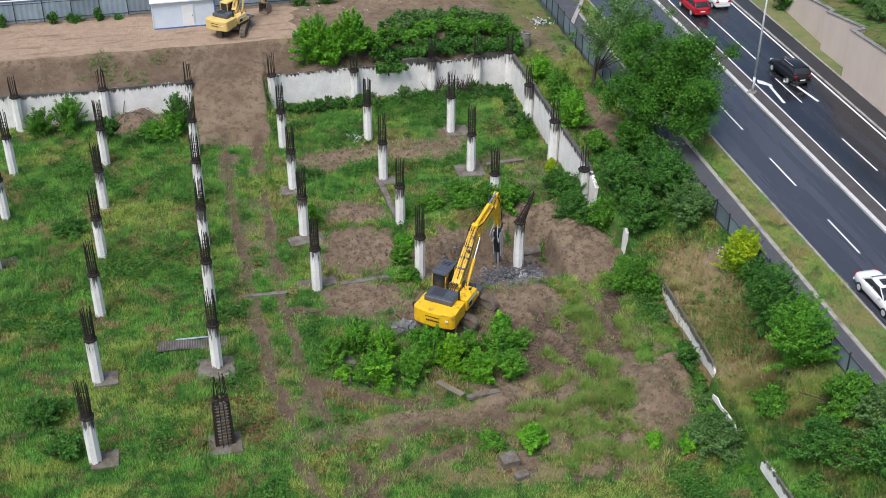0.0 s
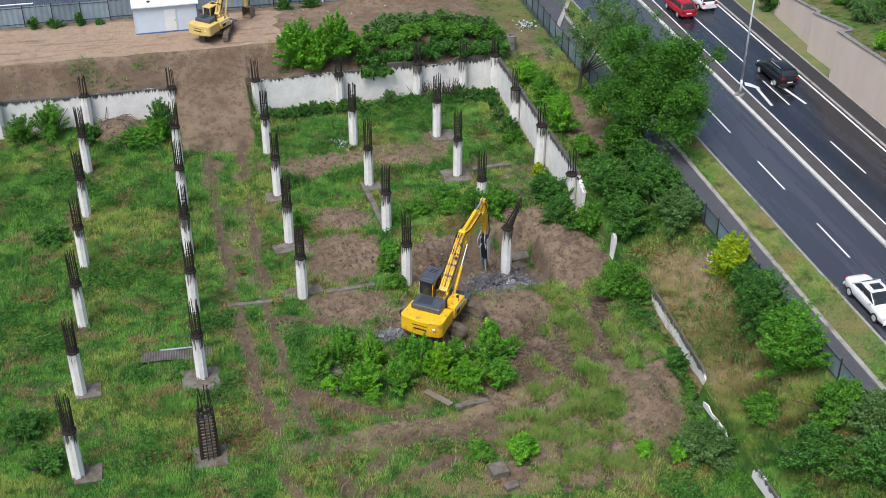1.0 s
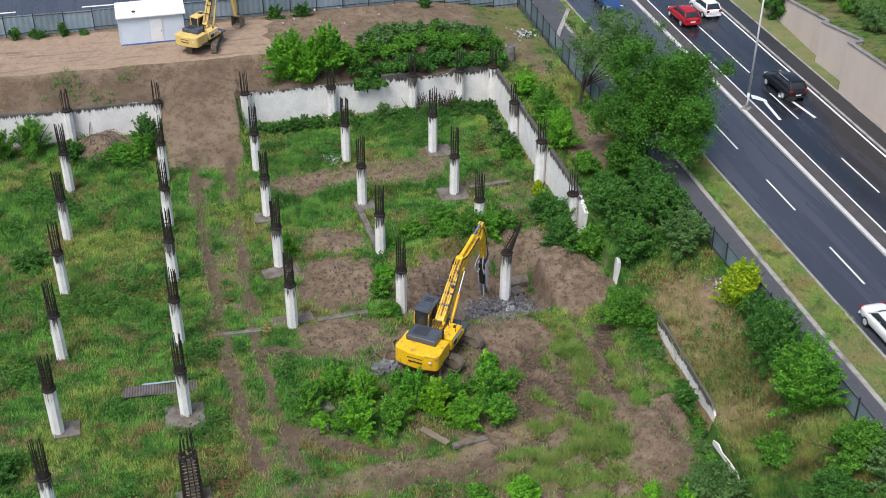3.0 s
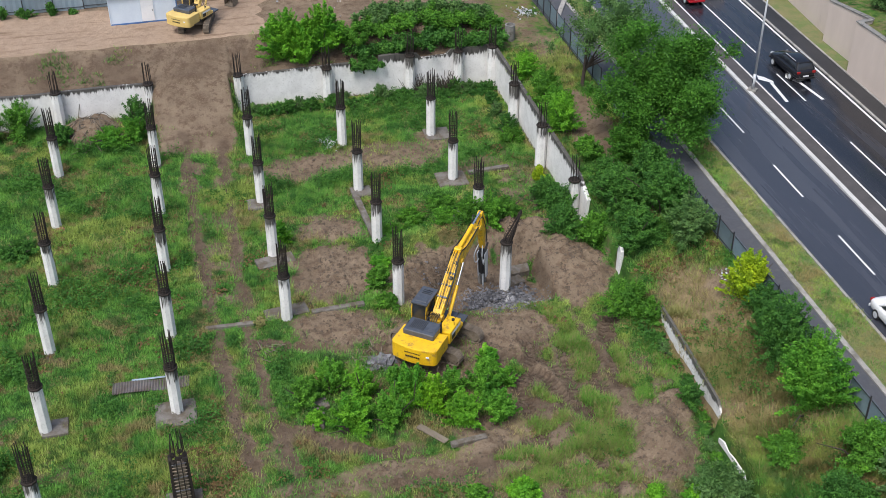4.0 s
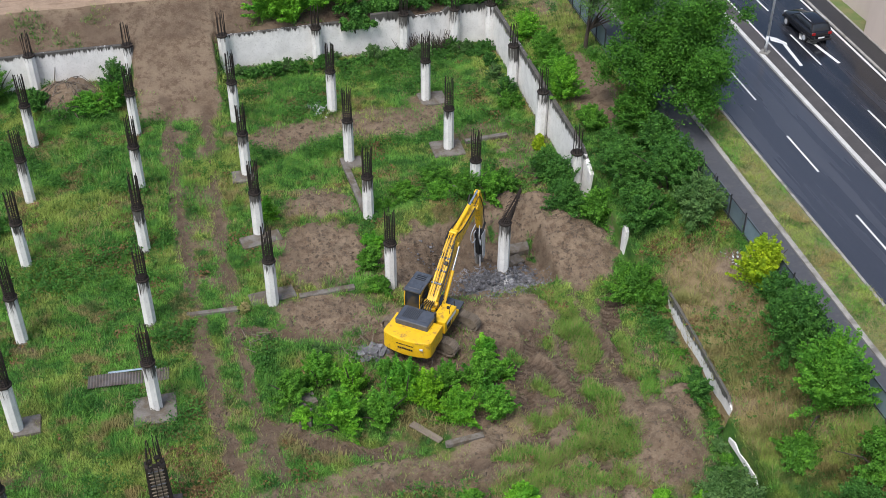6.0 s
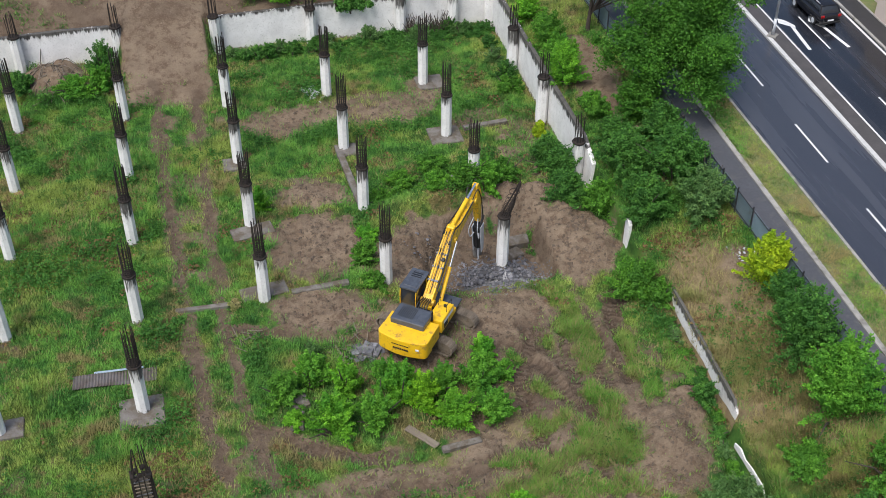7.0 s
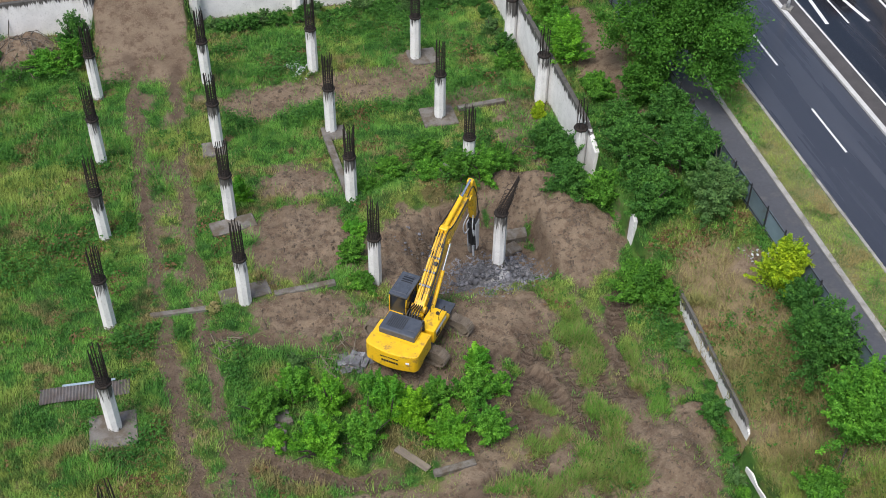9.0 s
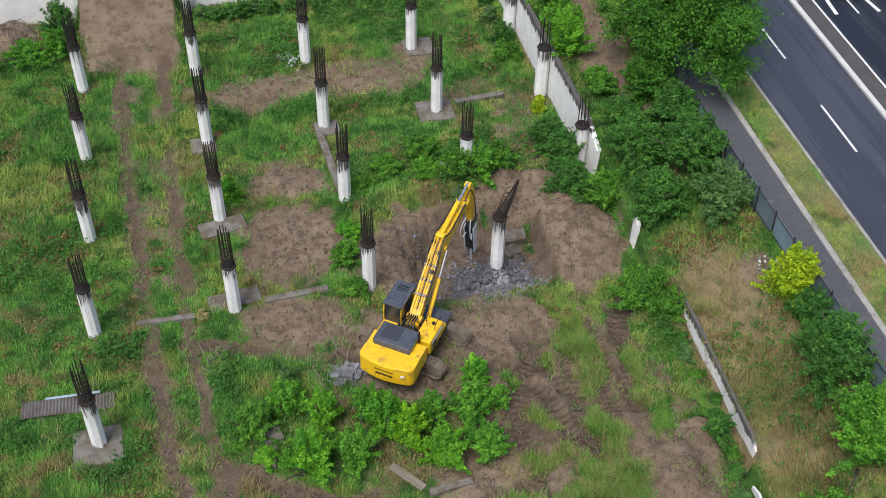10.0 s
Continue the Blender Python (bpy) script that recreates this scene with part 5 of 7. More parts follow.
# ---- site hut, fences, lamp, cars ----
def site_hut():
    ob = thing("site_hut", pose(-1.65, 105.6, 4.86, 0, 0, 1.5), "pale blue site cabin with a white metal roof by the fence", "cabin")
    w, d, h = 5.6, 2.4, 2.45
    part("body", B(((w, d, h), (0, 0, h / 2 + 0.1), (0, 0, 0), 0.02)), HUTBLUE, ob)
    roof = part("roof", slab([(-1.45, 2.5), (1.45, 2.9), (1.45, 2.98), (-1.45, 2.6)], -w / 2 - 0.15, w / 2 + 0.15, 0.01), WHITE, ob, "white sheet metal roof with seams")
    roof.matrix_basis = pose(0, 0, 0.06, 0, 0, 90) @ pose(0, 0, 0)
    for k in (-0.35, 0.85):
        part("roof_seam", B(((0.06, 2.9, 0.05), (k, 0, 2.86), (7.8, 0, 0))), HUTBLUE, ob)
    part("base_rail", B(((w + 0.08, d + 0.08, 0.16), (0, 0, 0.08), (0, 0, 0), 0.02)), BLUE, ob, "blue steel base rail")
    for x in (-w / 2, w / 2):
        part("corner_post", B(((0.1, 0.1, h), (x, -d / 2, h / 2 + 0.1), (0, 0, 0), 0.015)), HUTBLUE if x < 0 else BLUE, ob)
    door = part("door", B(((1.05, 0.05, 2.05), (0.35, -d / 2 - 0.03, 1.2), (0, 0, 0), 0.015)), WHITE, ob, "white door in the front")
    part("handle", B(((0.05, 0.06, 0.16), (0.75, -d / 2 - 0.08, 1.15), (0, 0, 0), 0.01)), DARK, door)
    for x in (-0.25, 0.95):
        part("panel_joint", B(((0.05, 0.03, h - 0.1), (x, -d / 2 - 0.015, h / 2 + 0.1))), HUTBLUE, ob)
    part("roof_vent", rods(((-1.4, -0.5, 2.72), (-1.4, -0.5, 2.85), 0.16, None, 12)), BLACK, ob)
    return ob


site_hut()


def sheet_panel_mesh(w, h):
    bm = bmesh.new()
    n = 10
    pts = []
    for k in range(n + 1):
        x = -w / 2 + w * k / n
        pts += [(x, 0.02 if k % 2 else -0.02)]
    lo = [bm.verts.new((x, y, 0.05)) for x, y in pts]
    hi = [bm.verts.new((x, y, h)) for x, y in pts]
    lb = [bm.verts.new((x, y + 0.012, 0.05)) for x, y in pts]
    hb = [bm.verts.new((x, y + 0.012, h)) for x, y in pts]
    for k in range(n):
        bm.faces.new((lo[k], lo[k + 1], hi[k + 1], hi[k]))
        bm.faces.new((lb[k + 1], lb[k], hb[k], hb[k + 1]))
        bm.faces.new((hi[k], hi[k + 1], hb[k + 1], hb[k]))
    return bm


def mesh_of(name, bm, mat):
    me = bpy.data.meshes.new(name)
    bm.to_mesh(me)
    bm.free()
    me.materials.append(mat)
    return me


def fence(name, a, b, height, pitch, label, see_through=False, lean=0.0):
    """Posts, rails and sheet panels from a to b along the ground."""
    a, b = Vector(a), Vector(b)
    d = b - a
    n = max(1, round(d.length / pitch))
    ang = math.degrees(math.atan2(d.y, d.x))
    ob = thing(name, pose(a.x, a.y, 0, 0, 0, ang), label, "fence")
    w = d.length / n
    post = mesh_of("post", B(((0.07, 0.07, height + 0.35), (0, 0, (height + 0.15) / 2 - 0.1), (0, 0, 0), 0.01)), POST)
    sheet = mesh_of("panel", sheet_panel_mesh(w - 0.06, height) if not see_through else B(((w - 0.1, 0.012, height - 0.25), (0, 0, height / 2 + 0.02))), SHEET if not see_through else MESHY)
    rail = mesh_of("rail", B(((w, 0.04, 0.05), (0, 0, 0), (0, 0, 0), 0.008)), POST)
    rng = random.Random(int(a.x * 7 + a.y))
    for k in range(n + 1):
        p = a.lerp(b, k / n)
        z = float(ground_h(p.x, p.y)) if p.x < 33.05 else ROAD_Z
        shared("post", post, ob, pose(k * w, 0, z, rng.uniform(-1, 1), rng.uniform(-1, 1), 0))
        if k < n:
            q = a.lerp(b, (k + 0.5) / n)
            z = float(ground_h(q.x, q.y)) if q.x < 33.05 else ROAD_Z
            shared("panel", sheet, ob, pose((k + 0.5) * w, 0.045, z, rng.uniform(-1, 1) + lean, rng.uniform(-0.5, 0.5), 0))
            for zz in (0.3, height - 0.12):
                shared("rail", rail, ob, pose((k + 0.5) * w, 0.02, z + zz))
    return ob


fence("sheet_fence", (-60, 108.3), (6.0, 108.6), 1.95, 2.5, "blue-grey corrugated metal fence behind the site")
fence("sheet_fence", (6.0, 108.6), (33.3, 109.6), 1.95, 2.5, "blue-grey corrugated metal fence behind the site")
fence("panel_fence", (33.5, 109.5), (33.0, 84.0), 1.9, 2.0, "dark metal panel fence along the footpath", True)
fence("panel_fence", (33.0, 84.0), (33.1, 32.0), 1.7, 2.0, "dark metal panel fence along the footpath", True)


def lamp_post(x, y):
    ob = thing("street_lamp", pose(x, y, ROAD_Z + 0.12), "tall galvanised street lamp on the central strip", "street lamp")
    part("base", B(((0.7, 0.7, 0.14), (0, 0, 0.05), (0, 0, 45), 0.03)), CONCRETE, ob, "square concrete foot")
    part("pole", rods(((0, 0, 0.1), (0, 0, 1.4), 0.12, 0.12, 14), ((0, 0, 1.4), (0, 0, 11.0), 0.1, 0.055, 14)), GALV, ob, "", None, True)
    part("hatch", B(((0.02, 0.12, 0.4), (-0.12, 0, 0.8), (0, 0, 0), 0.005)), DARK, ob)
    for s in (-1, 1):
        part("arm", hose([(0, 0, 10.8), (s * 0.6, 0, 11.15), (s * 1.6, 0, 11.3)], 0.035), GALV, ob)
        lh = part("lamp_head", B(((0.8, 0.28, 0.12), (s * 1.9, 0, 11.32), (0, 0, 0), 0.05, 2)), DARK, ob)
        part("lens", B(((0.5, 0.2, 0.03), (s * 1.95, 0, 11.25), (0, 0, 0), 0.01)), GLASS, lh)
    return ob


lamp_post(44.75, 82.9)


def hull(stations, n=16, power=3.2):
    """A rounded shell through stations of (x, half width, bottom, top)."""
    bm = bmesh.new()
    rings = []
    for x, w, z0, z1 in stations:
        ring = []
        for k in range(n):
            c, q = math.cos((k + 0.5) * math.tau / n), math.sin((k + 0.5) * math.tau / n)
            ring.append(bm.verts.new((x, w * math.copysign(abs(c) ** (2 / power), c), (z0 + z1) / 2 + (z1 - z0) / 2 * math.copysign(abs(q) ** (2 / power), q))))
        rings.append(ring)
    for u, v in zip(rings, rings[1:]):
        for k in range(n):
            bm.faces.new((u[k], u[(k + 1) % n], v[(k + 1) % n], v[k]))
    bm.faces.new(rings[0])
    bm.faces.new(rings[-1][::-1])
    bmesh.ops.recalc_face_normals(bm, faces=bm.faces)
    return bm


def car(m, label, paint, length=4.6, width=1.8, height=1.45, shape="sedan", sign=False):
    """A car on its wheels; x ahead."""
    ob = thing("car", m, label, "car")
    L, W, H = length / 2, width / 2, height
    tail = {"sedan": [(-L, 0.35), (-L, 0.82), (-L * 0.94, 0.98), (-L * 0.62, 1.0)], "hatch": [(-L, 0.35), (-L, 0.85), (-L * 0.95, 0.98), (-L * 0.9, 1.0)], "suv": [(-L, 0.4), (-L, 0.95), (-L * 0.96, 1.08), (-L * 0.9, 1.1)]}[shape]
    belt = tail[-1][1]
    body = hull([(-L, W * 0.78, 0.36, belt - 0.2), (-L * 0.97, W * 0.88, 0.27, belt - 0.06), (-L * 0.86, W * 0.95, 0.24, belt), (-L * 0.5, W, 0.22, belt + 0.03), (0, W, 0.22, belt + 0.02), (L * 0.42, W, 0.22, belt + 0.01),
                 (L * 0.66, W * 0.98, 0.22, belt - 0.06), (L * 0.86, W * 0.93, 0.24, belt - 0.15), (L * 0.96, W * 0.84, 0.27, belt - 0.25), (L, W * 0.7, 0.34, belt - 0.36)], 18, 4.2)
    bo = part("body", body, paint, ob, "", None, True)
    roof_back = {"sedan": -L * 0.34, "hatch": -L * 0.72, "suv": -L * 0.74}[shape]
    foot_back = tail[-1][0]
    gh = hull([(foot_back, W * 0.82, belt - 0.2, belt + 0.02), ((foot_back + roof_back) / 2, W * 0.86, belt - 0.2, (H + belt) / 2 + 0.06), (roof_back, W * 0.84, belt - 0.2, H - 0.03), (-L * 0.1, W * 0.86, belt - 0.2, H),
               (L * 0.1, W * 0.85, belt - 0.2, H - 0.04), (L * 0.28, W * 0.88, belt - 0.2, (H + belt) / 2 + 0.04), (L * 0.46, W * 0.84, belt - 0.2, belt + 0.02)], 18, 3.4)
    part("glasshouse", gh, GLASS, ob, "dark window glass", None, True)
    rf = hull([(roof_back - 0.06, W * 0.6, H - 0.1, H - 0.03), (roof_back + 0.06, W * 0.72, H - 0.14, H + 0.005), (-L * 0.1, W * 0.75, H - 0.14, H + 0.03), (L * 0.07, W * 0.72, H - 0.14, H - 0.01), (L * 0.14, W * 0.6, H - 0.14, H - 0.06)], 14, 3.0)
    part("roof", rf, paint, ob, "", None, True)
    for s in (-1, 1):
        yb, yt = s * W * 0.87, s * W * 0.70
        part("pillar", rods(((L * 0.44, yb, belt - 0.02), (L * 0.1, yt, H - 0.03), 0.035, None, 6)), paint, ob)
        part("pillar", rods(((-L * 0.12, yb, belt), (-L * 0.12, yt, H - 0.03), 0.035, None, 6)), paint, ob)
        part("pillar", rods(((foot_back, yb, belt - 0.02), (roof_back, yt, H - 0.03), 0.06, None, 6)), paint, ob)
        part("mirror", B(((0.12, 0.2, 0.13), (L * 0.36, s * (W + 0.08), belt + 0.05), (0, 0, 0), 0.03)), paint, ob)
        part("headlight", B(((0.12, 0.36, 0.14), (L * 0.93, s * W * 0.68, belt - 0.3), (0, 0, -s * 10), 0.03)), GALV, ob)
        part("tail_light", B(((0.1, 0.3, 0.2), (-L + 0.03, s * W * 0.74, belt - 0.16), (0, 0, 0), 0.03)), TAIL, ob, "red tail light")
        for x in (L * 0.62, -L * 0.62):
            wh = part("wheel", rods(((x, s * (W - 0.2), 0.32), (x, s * (W + 0.01), 0.32), 0.32, None, 20)), BLACK, ob, "black tyre")
            part("rim", rods(((x, s * (W - 0.02), 0.32), (x, s * (W + 0.025), 0.32), 0.21, None, 12)), GALV, wh)
    part("plate", B(((0.02, 0.5, 0.11), (-L - 0.01, 0, 0.62))), WHITE, ob, "pale plain number plate")
    for x in (L - 0.02, -L + 0.02):
        part("bumper", B(((0.1, W * 1.85, 0.2), (x, 0, 0.42), (0, 0, 0), 0.04)), paint if shape != "suv" else BLACK, ob)
    if shape == "suv":
        for s in (-1, 1):
            part("roof_rail", rods(((-L * 0.65, s * W * 0.7, H + 0.05), (L * 0.05, s * W * 0.7, H + 0.05), 0.025, None, 6)), GALV, ob, "silver roof rail")
    if shape == "sedan":
        part("sunroof", B(((0.6, W * 0.8, 0.02), (-L * 0.06, 0, H + 0.02), (0, 0, 0), 0.005)), GLASS, ob)
    if sign:
        part("roof_sign", B(((0.16, 0.5, 0.13), (-L * 0.2, 0, H + 0.09), (0, 0, 0), 0.04)), WHITE, ob)
    return ob


CAR_WHITE = surface("white_car_paint", (0.80, 0.80, 0.80), (0.76, 0.76, 0.77), 1, 0.2, bump=0)
CAR_RED = surface("red_car_paint", (0.42, 0.012, 0.02), (0.38, 0.01, 0.018), 1, 0.2, bump=0)
CAR_BLACK = surface("black_car_paint", (0.010, 0.010, 0.012), (0.013, 0.013, 0.016), 1, 0.15, bump=0)
TAIL = surface("red_lens", (0.35, 0.01, 0.01), (0.3, 0.01, 0.01), 2, 0.25, bump=0)
car(pose(39.2, 52.4, Z, 0, 0, -90), "white saloon taxi with roof sign on wet road", CAR_WHITE, 4.7, 1.8, 1.45, "sedan", True)
car(pose(47.65, 102.3, Z, 0, 0, 91), "red hatchback waiting on wet road", CAR_RED, 4.1, 1.75, 1.48, "hatch")
car(pose(50.5, 103.7, Z, 0, 0, 91), "small white hatchback waiting on wet road", CAR_WHITE, 3.8, 1.7, 1.5, "hatch")
car(pose(49.5, 85.6, Z, 0, 0, 91), "black estate car with silver roof rails on wet road", CAR_BLACK, 4.6, 1.85, 1.6, "suv")

CAR_BLUE = surface("blue_car_paint", (0.03, 0.07, 0.18), (0.025, 0.06, 0.16), 1, 0.2, bump=0)
car(pose(41.9, 107.6, Z, 0, 0, -90), "dark blue saloon car far along the wet road", CAR_BLUE, 4.5, 1.8, 1.45, "sedan")

# ---- loose concrete, steel and rubbish ----
def loose(name, at, size, turn, mat, label, category, bevel=0.03, tilt=(0, 0)):
    z = float(ground_h(at[0], at[1]))
    bm = B((size, (0, 0, size[2] / 2), (0, 0, 0), bevel))
    rng = random.Random(int(at[0] * 31 + at[1] * 17))
    for v in bm.verts:
        v.co += Vector([rng.uniform(-0.02, 0.02) for _ in range(3)])
    ob = part(name, bm, mat, None, "", pose(at[0], at[1], z - 0.06 + (at[2] if len(at) > 2 else 0), *tilt, turn))
    return tagged(ob, label, category)


for x, y, w in ((-2.0, 59.0, 2.3), (-8.6, 59.3, 1.4), (-8.6, 52.0, 1.5), (-1.92, 51.9, 1.9), (19.6, 80.8, 2.2), (12.6, 80.4, 1.5), (20.2, 88.0, 2.0), (5.0, 80.5, 1.5)):
    loose("footing", (x, y, -0.1), (w, w * 0.95, 0.3), 0, FOOTING, "grey concrete footing slab under a column", "footing")
for x, y, w, a in ((-1.2, 88.4, 1.1, 20), (5.6, 88.7, 1.2, -10), (4.4, 87.6, 0.7, 40), (-1.0, 73.8, 0.8, 30), (-8.3, 88.2, 0.9, 10), (6.0, 81.6, 0.8, 60), (-8.9, 80.4, 0.6, 15)):
    loose("brick_fragment", (x, y, -0.12), (w, w * 0.7, 0.22), a, BRICK, "reddish lump of brick and clay at a column foot", "rubble", 0.06)
loose("footing", (5.35, 67.15, -0.08), (2.75, 1.15, 0.3), 8, FOOTING, "broken grey concrete slab beside a column", "footing")
loose("footing", (5.35, 72.85, -0.08), (2.6, 1.2, 0.3), 10, FOOTING, "broken grey concrete slab beside a column", "footing")
loose("concrete_slab", (-15.8, 74.3, -0.08), (1.6, 1.1, 0.25), 12, FOOTING, "grey concrete slab lying in dead weeds", "slab")
loose("concrete_beam", (1.7, 66.4, 0.04), (3.0, 0.3, 0.22), -3, FOOTING, "pale old concrete beam across the wheel tracks", "beam")
loose("pallet_board", (29.7, 77.4, 0.1), (1.1, 0.5, 0.12), 15, BRICK, "rusty orange board lying under the trees", "board", 0.03, (8, 5))
loose("concrete_beam", (12.2, 77.0, 0.05), (6.0, 0.45, 0.3), 93, FOOTING, "grey concrete ground beam half sunk in grass", "beam")
loose("concrete_beam", (22.6, 81.2, 0.05), (3.2, 0.4, 0.3), 3, FOOTING, "grey concrete ground beam half sunk in grass", "beam")
loose("concrete_beam", (8.6, 66.7, 0.02), (3.4, 0.4, 0.25), 3, FOOTING, "grey concrete strip showing through brown soil", "beam")
loose("concrete_beam", (13.6, 52.9, 0.04), (2.1, 0.34, 0.24), 5, FOOTING, "short grey concrete lintel lying in grass", "beam")
loose("plank", (11.75, 53.9, 0.1), (2.0, 0.4, 0.12), -52, WOOD, "weathered grey wooden plank leaning from the thicket", "plank")
loose("concrete_block", (13.5, 46.8), (1.0, 0.9, 0.5), 6, FOOTING, "square grey concrete block in grass", "block", 0.05)
loose("concrete_block", (13.9, 45.6), (0.8, 0.5, 0.35), 10, FOOTING, "square grey concrete block in grass", "block", 0.05)
loose("concrete_block", (18.2, 73.9), (0.7, 0.5, 0.9), 20, CONCRETE, "upright grey concrete stump by the spoil heap", "block", 0.05)
loose("concrete_block", (18.75, 68.9), (0.55, 0.35, 1.6), 15, CONCRETE, "tilted concrete fragment beside the broken column", "block", 0.06, (12, -10))
loose("concrete_block", (21.6, 69.4), (1.3, 0.8, 0.7), -8, FOOTING, "large concrete footing dug free in the hole", "block", 0.08, (6, -8))
loose("concrete_block", (20.9, 68.3), (1.0, 0.8, 0.6), 30, FOOTING, "tilted concrete fragment beside the broken column", "block", 0.08, (10, 12))
loose("concrete_block", (6.05, 57.6), (0.9, 0.9, 0.45), 12, FOOTING, "dark concrete block under the thicket edge", "block", 0.05)
loose("concrete_block", (5.75, 56.4), (0.7, 1.1, 0.4), -10, FOOTING, "dark concrete block under the thicket edge", "block", 0.05)


def chunk(bm, r, at, rng):
    geo = bmesh.ops.create_icosphere(bm, subdivisions=1, radius=r, matrix=Matrix.Translation(at))
    sx, sy, sz = rng.uniform(0.7, 1.3), rng.uniform(0.7, 1.3), rng.uniform(0.45, 0.9)
    for v in geo["verts"]:
        d = v.co - Vector(at)
        k = rng.uniform(0.65, 1.15)
        v.co = Vector(at) + Vector((d.x * sx, d.y * sy, d.z * sz)) * k


def small_rubble(cx, cy, rx, ry, n, lo, hi, label, seed):
    """Grit and small stones between the larger ones."""
    rng = np.random.default_rng(seed)
    a, q = rng.uniform(0, math.tau, n), rng.random(n) ** 0.55
    x, y = cx + rx * q * np.cos(a), cy + ry * q * np.sin(a)
    r = (lo + (hi - lo) * rng.random((n, 1, 1)) ** 2.5)
    base = np.array([[1, 0, -0.3], [-0.4, 0.9, -0.3], [-0.5, -0.85, -0.3], [0.1, 0.05, 0.75]])
    v = base[None] * rng.uniform(0.5, 1.4, (n, 4, 3)) * r
    t = rng.uniform(0, math.tau, (n, 1))
    v = np.stack([v[:, :, 0] * np.cos(t) - v[:, :, 1] * np.sin(t) + x[:, None], v[:, :, 0] * np.sin(t) + v[:, :, 1] * np.cos(t) + y[:, None], v[:, :, 2] + (ground_h(x, y) + 0.12 * (1 - q))[:, None]], -1)
    me = polygons("grit", v[:, [[0, 1, 3], [1, 2, 3], [2, 0, 3]]].reshape(-1, 3), 3)
    tagged(finish("grit", me, RUBBLE), label, "rubble", kind="stuff")


def rubble(name, cx, cy, rx, ry, n, lo, hi, label, seed, blocky=False):
    rng = random.Random(seed)
    ob = thing(name, pose(cx, cy, 0), label, "rubble")
    for k in range(n):
        a, q = rng.uniform(0, math.tau), rng.random() ** 0.6
        x, y = cx + rx * q * math.cos(a), cy + ry * q * math.sin(a)
        r = rng.uniform(lo, hi) * (1.3 - 0.7 * q)
        bm = bmesh.new()
        if blocky:
            box(bm, (r * rng.uniform(1.6, 2.6), r * rng.uniform(1.2, 1.8), r * rng.uniform(0.5, 1.0)), (0, 0, 0), (rng.uniform(-25, 25), rng.uniform(-25, 25), 0), r * 0.08)
        else:
            chunk(bm, r, (0, 0, 0), rng)
        part("stone", bm, RUBBLE, ob, "", pose(x - cx, y - cy, float(ground_h(x, y)) + r * 0.2 + 0.18 * (1 - q), 0, 0, rng.uniform(0, 360)))
    return ob


rubble("rubble_heap", 19.2, 66.1, 3.0, 2.1, 300, 0.05, 0.21, "grey broken concrete round the column in the dug hole", 3)
small_rubble(19.2, 66.1, 3.5, 2.5, 2600, 0.03, 0.12, "grey concrete grit in the dug hole", 33)
rubble("rubble_heap", 10.1, 60.5, 0.95, 0.7, 34, 0.14, 0.32, "grey broken concrete blocks beside the excavator", 4, True)
rubble("rubble_heap", 15.4, 69.4, 1.2, 1.3, 24, 0.05, 0.13, "small pale stones in brown spoil", 5)


def scrap(name, cx, cy, r, n, size, mat, label, category, seed):
    """Crumpled pieces of sheet lying in a heap."""
    rng = np.random.default_rng(seed)
    p = rng.normal(size=(n, 3)) * np.array([r, r, 0.0]) * 0.5
    p[:, 0] += cx
    p[:, 1] += cy
    p[:, 2] = ground_h(p[:, 0], p[:, 1]) + rng.uniform(0.03, 0.35, n)
    quads = leaves(rng, p, size, 0.2, None, 4).reshape(-1, 4, 3)
    ob = thing(name, pose(cx, cy, 0), label, category)
    for q in quads:
        c = q.mean(0)
        bm = bmesh.new()
        v = [bm.verts.new(k - c) for k in q]
        mid = bm.verts.new(Vector((0, 0, size * 0.35)))
        for i in range(4):
            bm.faces.new((v[i], v[(i + 1) % 4], mid))
        part("scrap", bm, mat, ob, "", (c[0] - cx, c[1] - cy, c[2]))
    return ob


scrap("plastic_rubbish", 11.4, 88.2, 0.9, 70, 0.2, PLASTIC, "crumpled white plastic rubbish by a column", "rubbish", 1)
scrap("plastic_rubbish", 33.0 - 1.2, 102.2, 1.2, 60, 0.16, PLASTIC, "scattered white plastic rubbish near the fence", "rubbish", 2)
scrap("plastic_rubbish", 16.0, 107.0, 6.0, 40, 0.14, PLASTIC, "scattered white plastic rubbish near the fence", "rubbish", 3)
scrap("plastic_rubbish", 32.0, 60.5, 0.9, 26, 0.1, PLASTIC, "small pale litter in dry grass", "rubbish", 4)


